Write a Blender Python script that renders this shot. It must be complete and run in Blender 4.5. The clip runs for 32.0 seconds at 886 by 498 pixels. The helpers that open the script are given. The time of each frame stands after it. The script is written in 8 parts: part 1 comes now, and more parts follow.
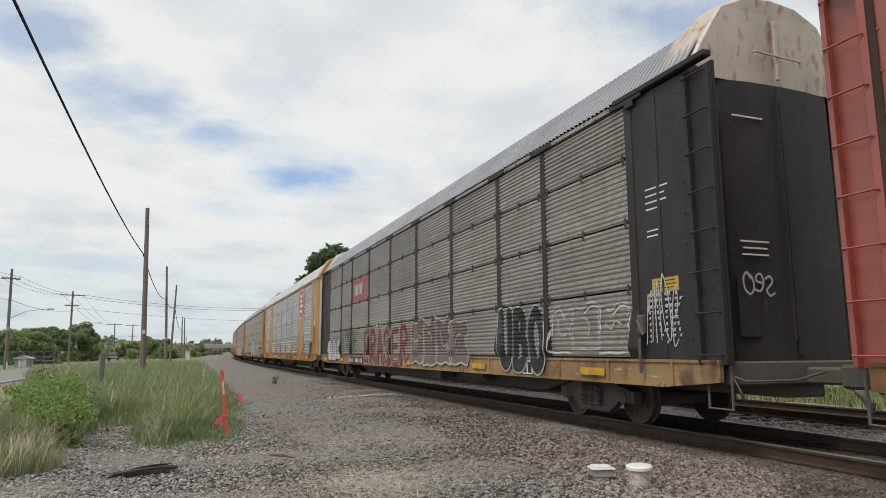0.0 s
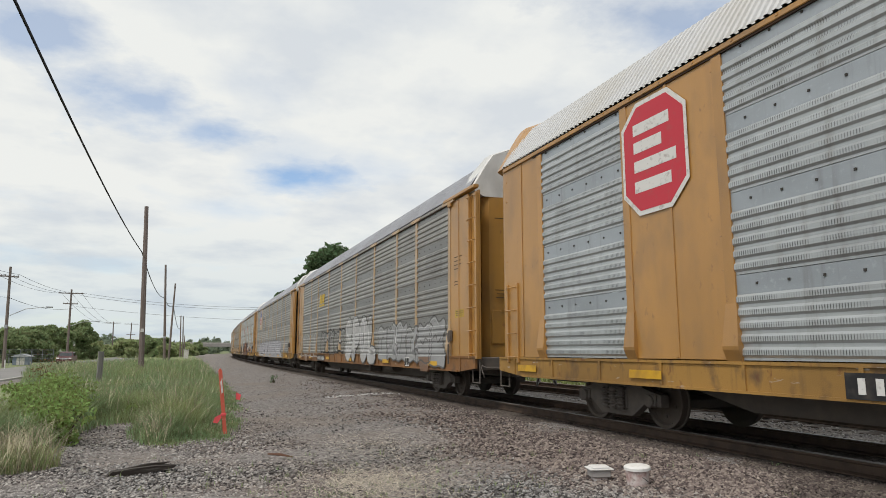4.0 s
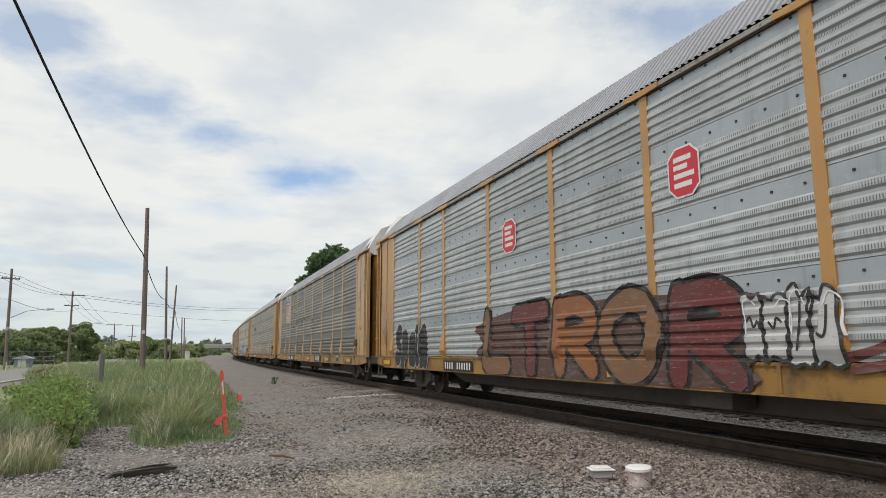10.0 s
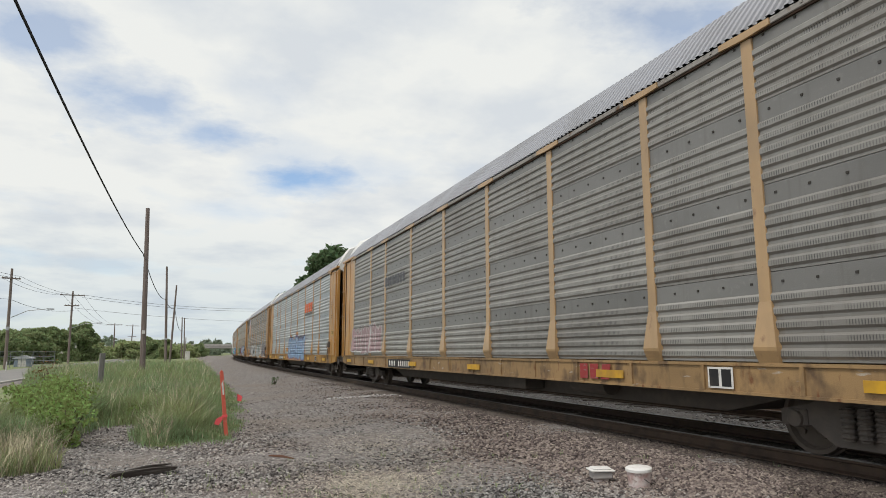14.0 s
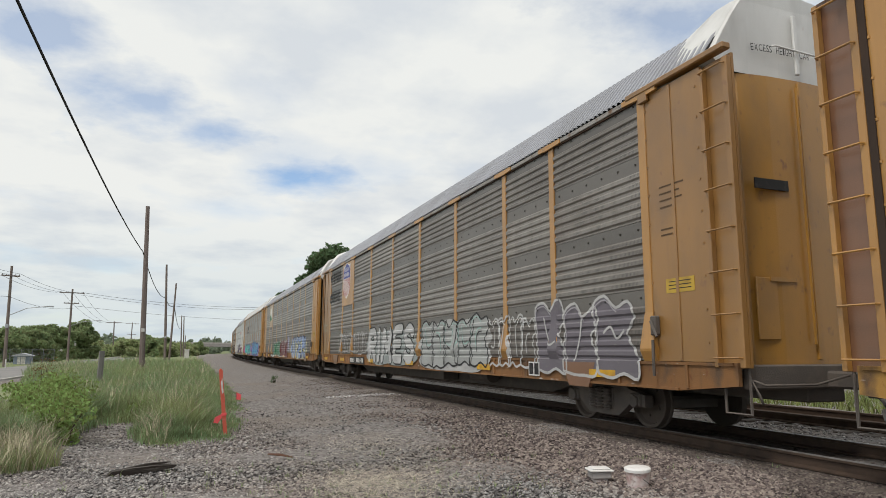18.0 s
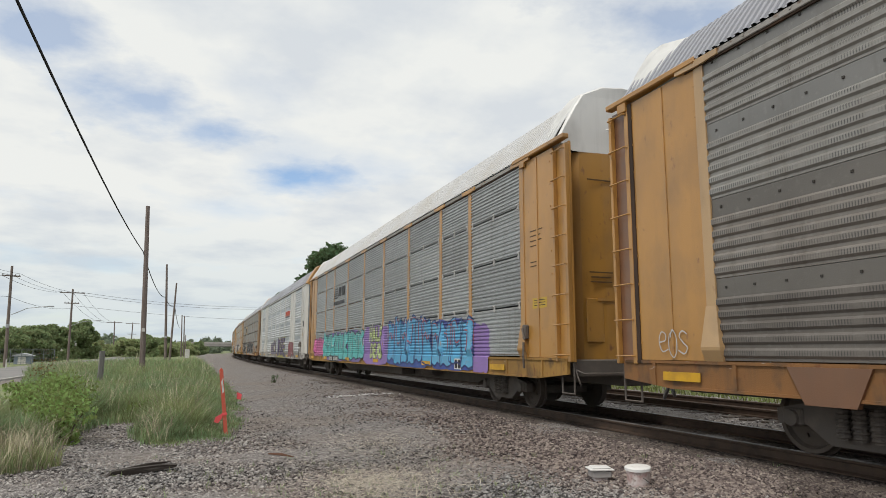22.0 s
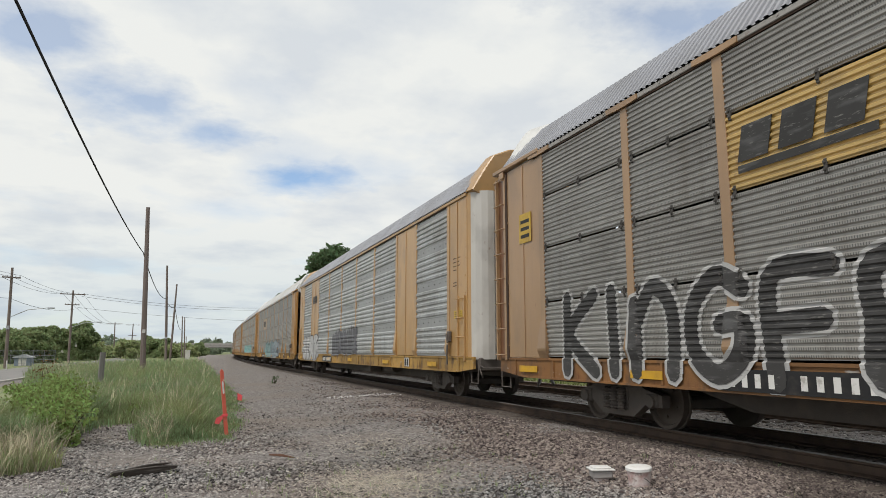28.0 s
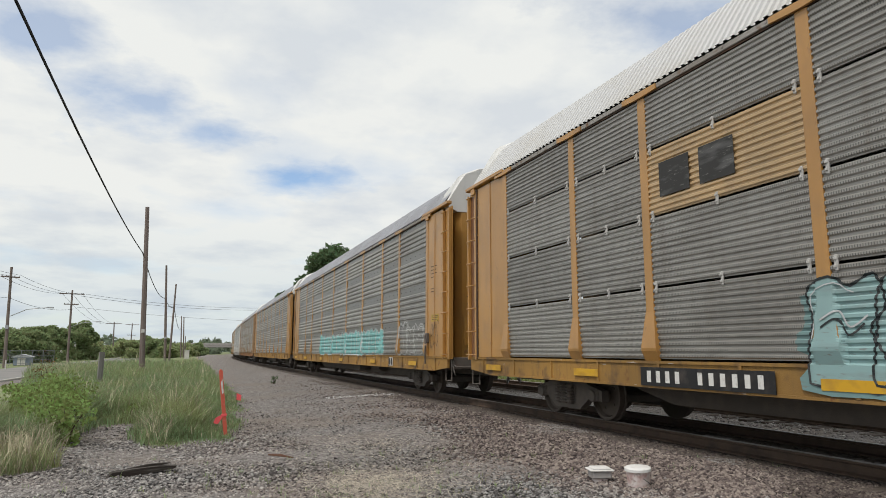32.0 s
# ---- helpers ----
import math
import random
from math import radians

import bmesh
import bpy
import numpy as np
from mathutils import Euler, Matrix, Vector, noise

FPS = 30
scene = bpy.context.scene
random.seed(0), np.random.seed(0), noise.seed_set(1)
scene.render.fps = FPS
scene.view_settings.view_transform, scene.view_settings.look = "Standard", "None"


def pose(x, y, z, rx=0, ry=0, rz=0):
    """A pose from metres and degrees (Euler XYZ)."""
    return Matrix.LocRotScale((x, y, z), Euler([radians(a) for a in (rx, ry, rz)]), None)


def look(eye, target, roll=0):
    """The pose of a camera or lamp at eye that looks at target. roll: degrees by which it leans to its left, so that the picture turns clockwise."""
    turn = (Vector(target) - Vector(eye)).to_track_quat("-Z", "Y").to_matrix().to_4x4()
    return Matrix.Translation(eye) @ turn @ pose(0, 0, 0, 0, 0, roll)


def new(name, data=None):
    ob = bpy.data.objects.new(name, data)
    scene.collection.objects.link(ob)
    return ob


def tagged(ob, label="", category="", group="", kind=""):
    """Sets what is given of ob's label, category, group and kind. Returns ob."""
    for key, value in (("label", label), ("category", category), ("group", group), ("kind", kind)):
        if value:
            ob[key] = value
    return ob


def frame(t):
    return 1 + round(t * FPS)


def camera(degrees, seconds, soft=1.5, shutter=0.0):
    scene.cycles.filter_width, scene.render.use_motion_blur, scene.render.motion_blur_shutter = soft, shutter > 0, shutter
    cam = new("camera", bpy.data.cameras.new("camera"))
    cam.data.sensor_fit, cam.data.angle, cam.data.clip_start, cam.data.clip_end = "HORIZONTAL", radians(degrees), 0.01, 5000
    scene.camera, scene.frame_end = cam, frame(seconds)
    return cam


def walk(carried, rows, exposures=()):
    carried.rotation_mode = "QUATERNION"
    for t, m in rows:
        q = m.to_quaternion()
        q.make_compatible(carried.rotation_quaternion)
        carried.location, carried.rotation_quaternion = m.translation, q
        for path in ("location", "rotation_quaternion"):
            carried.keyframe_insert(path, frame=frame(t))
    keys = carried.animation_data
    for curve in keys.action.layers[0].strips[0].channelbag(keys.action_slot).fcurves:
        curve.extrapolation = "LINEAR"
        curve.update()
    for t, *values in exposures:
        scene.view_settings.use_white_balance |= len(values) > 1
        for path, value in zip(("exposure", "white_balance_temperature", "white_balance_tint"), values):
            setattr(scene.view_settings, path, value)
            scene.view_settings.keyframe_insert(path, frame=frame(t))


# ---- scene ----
cam = camera(67.65, 32.0, soft=0.7)

# ---- plan: z = 0 at the rail heads, +y along the line away from the eye, +x towards the train ----
EYE = (0.0, 0.0, 1.182)
YAW, TILT = radians(20.77), radians(8.81)
LINE_X, CURVE_FROM, CURVE = 7.72, 47.9, 0.00046
CAR, HALF, TRUCK_Y = 28.65, 13.7, 10.05


def aim(yaw, tilt, roll):
    """The eye's pose, off its mean heading by a few hundredths of a degree: the camera sways on its stand."""
    a, b = YAW + radians(yaw), TILT + radians(tilt)
    return look(EYE, (math.sin(a) * math.cos(b), math.cos(a) * math.cos(b), EYE[2] + math.sin(b)), roll)


walk(cam, [(t, aim(a, b, c)) for t, a, b, c in (
    (0, -0.005, -0.017, -0.212), (1, 0.117, -0.034, -0.222), (2, 0.059, -0.044, -0.082), (3, 0.087, -0.054, 0.015),
    (6, 0.036, 0.003, 0.046), (7, -0.014, -0.006, 0.017), (8, 0.067, 0.017, -0.041), (9, 0.066, 0.013, -0.033),
    (10, 0.003, 0.041, -0.115), (11, 0.040, 0.038, -0.145), (12, 0.003, 0.041, -0.115), (13, 0.003, 0.041, -0.115),
    (14, -0.015, 0.081, -0.033), (17, -0.074, 0.022, 0.106), (18, -0.001, 0.026, 0.225), (19, -0.041, -0.012, 0.064),
    (20, -0.100, -0.033, 0.040), (21, -0.013, -0.061, -0.048), (22, -0.016, -0.030, 0.135), (23, -0.070, -0.022, 0.075),
    (24, 0.048, -0.070, 0.051), (25, -0.075, -0.013, 0.062), (28, -0.031, 0.012, -0.014), (29, -0.024, 0.005, -0.013),
    (30, 0.009, 0.011, 0.049), (31, -0.025, -0.006, 0.102), (32, 0.018, 0.033, 0.076))])


def gone(t):
    """Metres that the train has rolled by t seconds; it gathers a little speed."""
    return 12.264 * t + 0.02704 * t * t


def track(s, off=LINE_X):
    """Point and heading of the line at the distance s, at the lateral place off."""
    u = max(0.0, s - CURVE_FROM)
    th = CURVE * u
    if u == 0:
        return Vector((off, s, 0)), 0.0
    return Vector(((1 - math.cos(th)) / CURVE + off * math.cos(th),
                   CURVE_FROM + math.sin(th) / CURVE - off * math.sin(th), 0)), th


# ---- sky and sun ----
world = bpy.data.worlds.new("sky")
scene.world = world
world.use_nodes = True
wn, wl = world.node_tree.nodes, world.node_tree.links
wn.clear()
SUN_EL, SUN_AZ = radians(58), radians(-120)


def wnode(kind, **kw):
    n = wn.new(kind)
    for k, v in kw.items():
        n.inputs[k].default_value = v
    return n


sky = wn.new("ShaderNodeTexSky")
sky.sky_type, sky.sun_disc = "NISHITA", False
sky.sun_elevation, sky.sun_rotation = SUN_EL, SUN_AZ
coord = wn.new("ShaderNodeTexCoord")
# clouds lie on a flat layer: the direction is divided by its height
sep = wn.new("ShaderNodeSeparateXYZ")
wl.new(coord.outputs["Generated"], sep.inputs[0])


def wmath(op, a, b):
    n = wn.new("ShaderNodeMath")
    n.operation = op
    for i, v in enumerate((a, b)):
        if isinstance(v, (int, float)):
            n.inputs[i].default_value = v
        else:
            wl.new(v, n.inputs[i])
    return n.outputs[0]


up = wmath("MAXIMUM", wmath("ADD", sep.outputs[2], 0.16), 0.03)
comb = wn.new("ShaderNodeCombineXYZ")
wl.new(wmath("DIVIDE", sep.outputs[0], up), comb.inputs[0])
wl.new(wmath("DIVIDE", sep.outputs[1], up), comb.inputs[1])


def wnoise(scale, detail, rough, shift):
    m = wn.new("ShaderNodeMapping")
    m.inputs["Location"].default_value = shift
    wl.new(comb.outputs[0], m.inputs[0])
    n = wnode("ShaderNodeTexNoise", Scale=scale, Detail=detail, Roughness=rough)
    wl.new(m.outputs[0], n.inputs["Vector"])
    return n.outputs[0]


def wramp(fac, stops):
    r = wn.new("ShaderNodeValToRGB")
    for i, (p, c) in enumerate(stops):
        e = r.color_ramp.elements[i] if i < 2 else r.color_ramp.elements.new(p)
        e.position, e.color = p, (*c, 1)
    wl.new(fac, r.inputs[0])
    return r.outputs[0]


ragged = wnoise(3.2, 6, 0.6, (1.7, 0.4, 0))


def opening(x, y, rx, ry):
    """How near a place of the cloud deck is to a ragged hole in it: 1 inside, 0 outside."""
    sx = wn.new("ShaderNodeSeparateXYZ")
    wl.new(comb.outputs[0], sx.inputs[0])
    a, b = wmath("DIVIDE", wmath("SUBTRACT", sx.outputs[0], x), rx), wmath("DIVIDE", wmath("SUBTRACT", sx.outputs[1], y), ry)
    d = wmath("SQRT", wmath("ADD", wmath("MULTIPLY", a, a), wmath("MULTIPLY", b, b)), 0.0)
    d = wmath("ADD", d, wmath("MULTIPLY", wmath("SUBTRACT", ragged, 0.5), 3.4))
    return wmath("MAXIMUM", wmath("MINIMUM", wmath("MULTIPLY", wmath("SUBTRACT", 1.2, d), 0.9), 1.0), 0.0)


holes = opening(-0.16, 1.93, 0.22, 0.20)
for x, y, rx, ry in ((0.36, 2.36, 0.16, 0.22), (0.97, 1.12, 0.24, 0.14), (-0.36, 1.62, 0.16, 0.14), (0.02, 2.05, 0.14, 0.12), (1.6, 0.6, 0.5, 0.4), (-1.5, -0.8, 0.7, 0.5), (0.4, -1.4, 0.5, 0.6)):
    holes = wmath("MAXIMUM", holes, opening(x, y, rx, ry))
thin = wramp(wnoise(1.5, 7, 0.5, (5.37, 2.2, 0)), [(0.30, (0.62, 0.62, 0.62)), (0.46, (1, 1, 1))])
cover = wmath("SUBTRACT", thin, wmath("MULTIPLY", holes, 0.66))
shade = wramp(wnoise(1.9, 6, 0.55, (8.3, 4.1, 2.0)), [(0.36, (0.76, 0.80, 0.85)), (0.54, (0.945, 0.955, 0.94))])
low = wramp(sep.outputs[2], [(0.0, (0.66, 0.76, 0.81)), (0.20, (0.95, 0.955, 0.94))])
mul = wn.new("ShaderNodeMix")
mul.data_type, mul.blend_type = "RGBA", "MULTIPLY"
mul.inputs[0].default_value = 0.75
wl.new(shade, mul.inputs[6])
wl.new(low, mul.inputs[7])
cloud = wnode("ShaderNodeBackground", Strength=0.90)
wl.new(mul.outputs[2], cloud.inputs[0])
blue = wnode("ShaderNodeBackground", Strength=0.16)
wl.new(sky.outputs[0], blue.inputs[0])
mixw = wn.new("ShaderNodeMixShader")
wl.new(cover, mixw.inputs[0])
wl.new(blue.outputs[0], mixw.inputs[1])
wl.new(cloud.outputs[0], mixw.inputs[2])
out = wn.new("ShaderNodeOutputWorld")
wl.new(mixw.outputs[0], out.inputs[0])

sun = new("sun", bpy.data.lights.new("sun", "SUN"))
sun.data.energy, sun.data.angle, sun.data.color = 2.1, radians(16), (1, 0.95, 0.88)
sun.matrix_world = look((math.sin(SUN_AZ) * math.cos(SUN_EL), math.cos(SUN_AZ) * math.cos(SUN_EL), math.sin(SUN_EL)), (0, 0, 0))
scene.view_settings.exposure = 0.06


# ---- materials ----
def material(name, base, rough=0.8, metal=0.0, spots=(), bump=0.0, bump_scale=40.0, streak=None, jitter=0.0, holes="", spec=0.3):
    """base colour, then spots: (scale, low, high, colour, stretch) laid over it by noise; streak: colour that runs down
    the face; jitter: brightness that differs from object to object; holes: rows of small punched slits."""
    m = bpy.data.materials.new(name)
    m.use_nodes = True
    n, l = m.node_tree.nodes, m.node_tree.links
    b = n["Principled BSDF"]
    b.inputs["Roughness"].default_value, b.inputs["Metallic"].default_value = rough, metal
    b.inputs["Specular IOR Level"].default_value = spec
    tc = n.new("ShaderNodeTexCoord")
    rgb = n.new("ShaderNodeRGB")
    rgb.outputs[0].default_value = (*base, 1)
    col = rgb.outputs[0]
    info = n.new("ShaderNodeObjectInfo")

    def noise_of(scale, stretch, detail=5.0, rnd=True):
        mp = n.new("ShaderNodeMapping")
        mp.inputs["Scale"].default_value = stretch
        l.new(tc.outputs["Object"], mp.inputs[0])
        t = n.new("ShaderNodeTexNoise")
        t.noise_dimensions = "4D"
        t.inputs["Scale"].default_value, t.inputs["Detail"].default_value = scale, detail
        if rnd:
            mm = n.new("ShaderNodeMath")
            mm.operation = "MULTIPLY"
            mm.inputs[1].default_value = 37.0
            l.new(info.outputs["Random"], mm.inputs[0])
            l.new(mm.outputs[0], t.inputs["W"])
        l.new(mp.outputs[0], t.inputs["Vector"])
        return t.outputs[0]

    def over(c, fac, colour):
        mx = n.new("ShaderNodeMix")
        mx.data_type = "RGBA"
        l.new(fac, mx.inputs[0])
        l.new(c, mx.inputs[6])
        mx.inputs[7].default_value = (*colour, 1)
        return mx.outputs[2]

    def ramp(v, lo, hi, top=1.0):
        r = n.new("ShaderNodeMapRange")
        r.inputs[1].default_value, r.inputs[2].default_value, r.inputs[4].default_value = lo, hi, top
        l.new(v, r.inputs[0])
        return r.outputs[0]

    for sc, lo, hi, c, st in spots:
        col = over(col, ramp(noise_of(sc, st), lo, hi, 0.9), c)
    if streak:
        col = over(col, ramp(noise_of(1.0, (9, 9, 0.7), 7.0), 0.55, 0.78, 0.4), streak)
    if holes:
        vo = n.new("ShaderNodeTexVoronoi")
        mp = n.new("ShaderNodeMapping")
        mp.inputs["Scale"].default_value = (1, 30, 6.33) if holes == "band" else (1, 34, 11.88)
        mp.inputs["Location"].default_value = (0, 0, 0.386 if holes == "band" else 0.331)
        l.new(tc.outputs["Object"], mp.inputs[0])
        l.new(mp.outputs[0], vo.inputs["Vector"])
        vo.voronoi_dimensions = "2D"
        sx = n.new("ShaderNodeSeparateXYZ")
        cx = n.new("ShaderNodeCombineXYZ")
        l.new(mp.outputs[0], sx.inputs[0])
        l.new(sx.outputs[1], cx.inputs[0])
        l.new(sx.outputs[2], cx.inputs[1])
        l.new(cx.outputs[0], vo.inputs["Vector"])
        vo.inputs["Randomness"].default_value, vo.inputs["Scale"].default_value = 0.0, 1.0
        keep = n.new("ShaderNodeMath")
        keep.operation = "MULTIPLY"
        l.new(ramp(vo.outputs["Distance"], 0.25, 0.15, 0.8), keep.inputs[0])
        l.new(ramp(noise_of(1.0, (1, 3.4, 0.5), 4.0), *((0.38, 0.54) if holes == "band" else (0.22, 0.45))), keep.inputs[1])
        col = over(col, keep.outputs[0], (0.035, 0.034, 0.033))
        col = over(col, ramp(noise_of(1.0, (1, 0.5, 34), 4.0), 0.52, 0.74, 0.35), tuple(min(0.7, 1.5 * v) for v in base))
    if holes:
        col = over(col, ramp(noise_of(1.0, (6, 5, 0.35), 8.0), 0.56, 0.74, 0.45), tuple(0.5 * v * k for v, k in zip(base, (1.0, 0.86, 0.74))))
        col = over(col, ramp(noise_of(2.6, (1, 0.7, 1.6), 7.0), 0.56, 0.70, 0.35), tuple(min(0.72, 1.35 * v) for v in base))
    if jitter:
        hs = n.new("ShaderNodeHueSaturation")
        l.new(col, hs.inputs["Color"])
        r = n.new("ShaderNodeMapRange")
        r.inputs[3].default_value, r.inputs[4].default_value = 1 - jitter, 1 + jitter
        l.new(info.outputs["Random"], r.inputs[0])
        l.new(r.outputs[0], hs.inputs["Value"])
        col = hs.outputs[0]
    l.new(col, b.inputs["Base Color"])
    if bump:
        bp = n.new("ShaderNodeBump")
        bp.inputs["Strength"].default_value, bp.inputs["Distance"].default_value = bump, 0.02
        l.new(noise_of(bump_scale, (1, 1, 1), 6.0, False), bp.inputs["Height"])
        l.new(bp.outputs[0], b.inputs["Normal"])
    return m


def island_tint(m, amount, hue=0.0):
    """Lets the joined pieces of a mesh differ in brightness and hue."""
    n, l = m.node_tree.nodes, m.node_tree.links
    b = n["Principled BSDF"]
    src = b.inputs["Base Color"].links[0].from_socket
    geo = n.new("ShaderNodeNewGeometry")
    hs = n.new("ShaderNodeHueSaturation")
    l.new(src, hs.inputs["Color"])
    r = n.new("ShaderNodeMapRange")
    r.inputs[3].default_value, r.inputs[4].default_value = 1 - amount, 1 + amount
    l.new(geo.outputs["Random Per Island"], r.inputs[0])
    l.new(r.outputs[0], hs.inputs["Value"])
    if hue:
        r2 = n.new("ShaderNodeMapRange")
        r2.inputs[3].default_value, r2.inputs[4].default_value = 0.5 - hue, 0.5 + hue
        l.new(geo.outputs["Random Per Island"], r2.inputs[0])
        l.new(r2.outputs[0], hs.inputs["Hue"])
    l.new(hs.outputs[0], b.inputs["Base Color"])
    return m


def leafy(m, share=0.5):
    """Lets light through thin leaves and blades."""
    n, l = m.node_tree.nodes, m.node_tree.links
    b = n["Principled BSDF"]
    tr, mx = n.new("ShaderNodeBsdfTranslucent"), n.new("ShaderNodeMixShader")
    l.new(b.inputs["Base Color"].links[0].from_socket, tr.inputs[0])
    mx.inputs[0].default_value = share
    l.new(b.outputs[0], mx.inputs[1])
    l.new(tr.outputs[0], mx.inputs[2])
    l.new(mx.outputs[0], n["Material Output"].inputs[0])
    return m


A1 = (1, 1, 1)
RUST, DIRT, DARK = (0.16, 0.065, 0.03), (0.10, 0.085, 0.07), (0.02, 0.019, 0.018)
PANELS = {
    "grey": material("weathered_steel", (0.255, 0.245, 0.225), 0.40, 0.2, [(1.2, 0.45, 0.75, (0.165, 0.15, 0.132), (1, 0.4, 1)), (14, 0.55, 0.8, (0.25, 0.24, 0.225), A1)], 0.15, 60, (0.085, 0.068, 0.055), 0.1, "band", 0.8),
    "dark": material("dark_weathered_steel", (0.335, 0.31, 0.285), 0.42, 0.2, [(1.1, 0.42, 0.7, (0.225, 0.205, 0.185), (1, 0.4, 1)), (14, 0.55, 0.8, (0.255, 0.232, 0.215), A1)], 0.15, 60, DIRT, 0.1, "fine", 0.5),
    "fine_grey": material("fine_ribbed_steel", (0.275, 0.265, 0.245), 0.40, 0.2, [(1.2, 0.45, 0.75, (0.185, 0.172, 0.155), (1, 0.4, 1)), (14, 0.55, 0.8, (0.27, 0.26, 0.245), A1)], 0.15, 60, (0.095, 0.078, 0.064), 0.1, "fine", 0.8),
    "fine_pale": material("pale_fine_ribbed_steel", (0.335, 0.345, 0.345), 0.38, 0.3, [(1.2, 0.45, 0.75, (0.27, 0.275, 0.272), (1, 0.4, 1)), (14, 0.55, 0.8, (0.33, 0.34, 0.34), A1)], 0.15, 60, (0.14, 0.125, 0.11), 0.1, "fine", 0.8),
    "blue": material("galvanised_steel", (0.43, 0.45, 0.455), 0.36, 0.4, [(1.2, 0.45, 0.75, (0.29, 0.305, 0.31), (1, 0.4, 1)), (14, 0.55, 0.8, (0.4, 0.42, 0.43), A1)], 0.12, 60, (0.15, 0.13, 0.11), 0.08, "band", 0.8),
    "white": material("white_painted_panel", (0.52, 0.50, 0.46), 0.6, 0.05, [(1.2, 0.45, 0.75, (0.40, 0.38, 0.34), (1, 0.4, 1)), (14, 0.6, 0.8, (0.28, 0.22, 0.17), A1)], 0.1, 60, (0.25, 0.19, 0.14), 0.04),
    "pale": material("pale_grey_panel", (0.42, 0.43, 0.43), 0.5, 0.25, [(1.2, 0.45, 0.75, (0.26, 0.255, 0.235), (1, 0.4, 1)), (14, 0.6, 0.8, (0.28, 0.22, 0.17), A1)], 0.1, 60, DIRT, 0.05, "band"),
    "silver": material("bright_galvanised_panel", (0.57, 0.58, 0.59), 0.36, 0.35, [(1.2, 0.45, 0.75, (0.38, 0.39, 0.395), (1, 0.4, 1)), (14, 0.6, 0.8, (0.3, 0.27, 0.24), A1)], 0.1, 60, (0.2, 0.17, 0.15), 0.07, "band", 0.8),
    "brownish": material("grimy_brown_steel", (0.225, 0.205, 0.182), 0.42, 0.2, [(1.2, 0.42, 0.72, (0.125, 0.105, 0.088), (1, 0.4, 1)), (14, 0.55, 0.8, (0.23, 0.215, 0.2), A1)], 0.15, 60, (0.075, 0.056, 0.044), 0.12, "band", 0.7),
    # a step below brownish in tone; used on the lowest panel row
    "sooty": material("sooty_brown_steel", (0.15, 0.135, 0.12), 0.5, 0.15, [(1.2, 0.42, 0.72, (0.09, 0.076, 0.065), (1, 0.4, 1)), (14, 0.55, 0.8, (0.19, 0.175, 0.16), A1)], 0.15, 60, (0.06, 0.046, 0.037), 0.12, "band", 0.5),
    "rust": material("rusty_brown_panel", (0.15, 0.10, 0.075), 0.8, 0.1, [(1.2, 0.45, 0.75, (0.09, 0.06, 0.05), (1, 0.4, 1))], 0.15, 60, DIRT, 0.08, "band"),
}

def strip(name, base):
    return material(name, base, 0.42, 0.25, [(1.2, 0.45, 0.75, tuple(0.7 * v for v in base), (1, 0.4, 1)), (14, 0.58, 0.8, tuple(1.2 * v for v in base), A1)], 0.12, 60, DIRT, 0.08, "", 0.8)


BOLT = material("dark_bolt", (0.05, 0.045, 0.04), 0.8)
STRIPS = {"dirty": strip("grimy_joint_strip_steel", (0.135, 0.122, 0.107)), "grey": strip("joint_strip_steel", (0.185, 0.18, 0.17)), "blue": strip("blue_joint_strip_steel", (0.33, 0.36, 0.385)), "silver": strip("bright_joint_strip_steel", (0.36, 0.385, 0.41)), "pale": strip("pale_joint_strip_steel", (0.29, 0.29, 0.285))}


def paint(name, base, wear=RUST, rough=0.38, amount=0.65):
    dark = tuple(c * 0.7 for c in base)
    return material(name, base, rough, 0.0, [(0.9, 0.42, 0.8, dark, (1, 1, 0.5)), (1.7, 0.5, 0.82, tuple(0.62 * a + 0.38 * b for a, b in zip(dark, DIRT)), (1, 1.1, 0.6)), (9, amount, amount + 0.14, wear, (1, 1, 0.6))], 0.1, 70, tuple(0.68 * c + 0.01 for c in base), 0.05, "", 0.9)


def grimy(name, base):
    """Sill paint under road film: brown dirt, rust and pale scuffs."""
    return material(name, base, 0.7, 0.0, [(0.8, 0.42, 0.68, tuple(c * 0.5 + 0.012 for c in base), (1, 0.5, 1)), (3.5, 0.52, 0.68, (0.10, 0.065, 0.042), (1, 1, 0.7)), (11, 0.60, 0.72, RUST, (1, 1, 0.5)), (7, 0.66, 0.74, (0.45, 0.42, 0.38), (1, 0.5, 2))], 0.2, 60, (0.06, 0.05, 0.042))


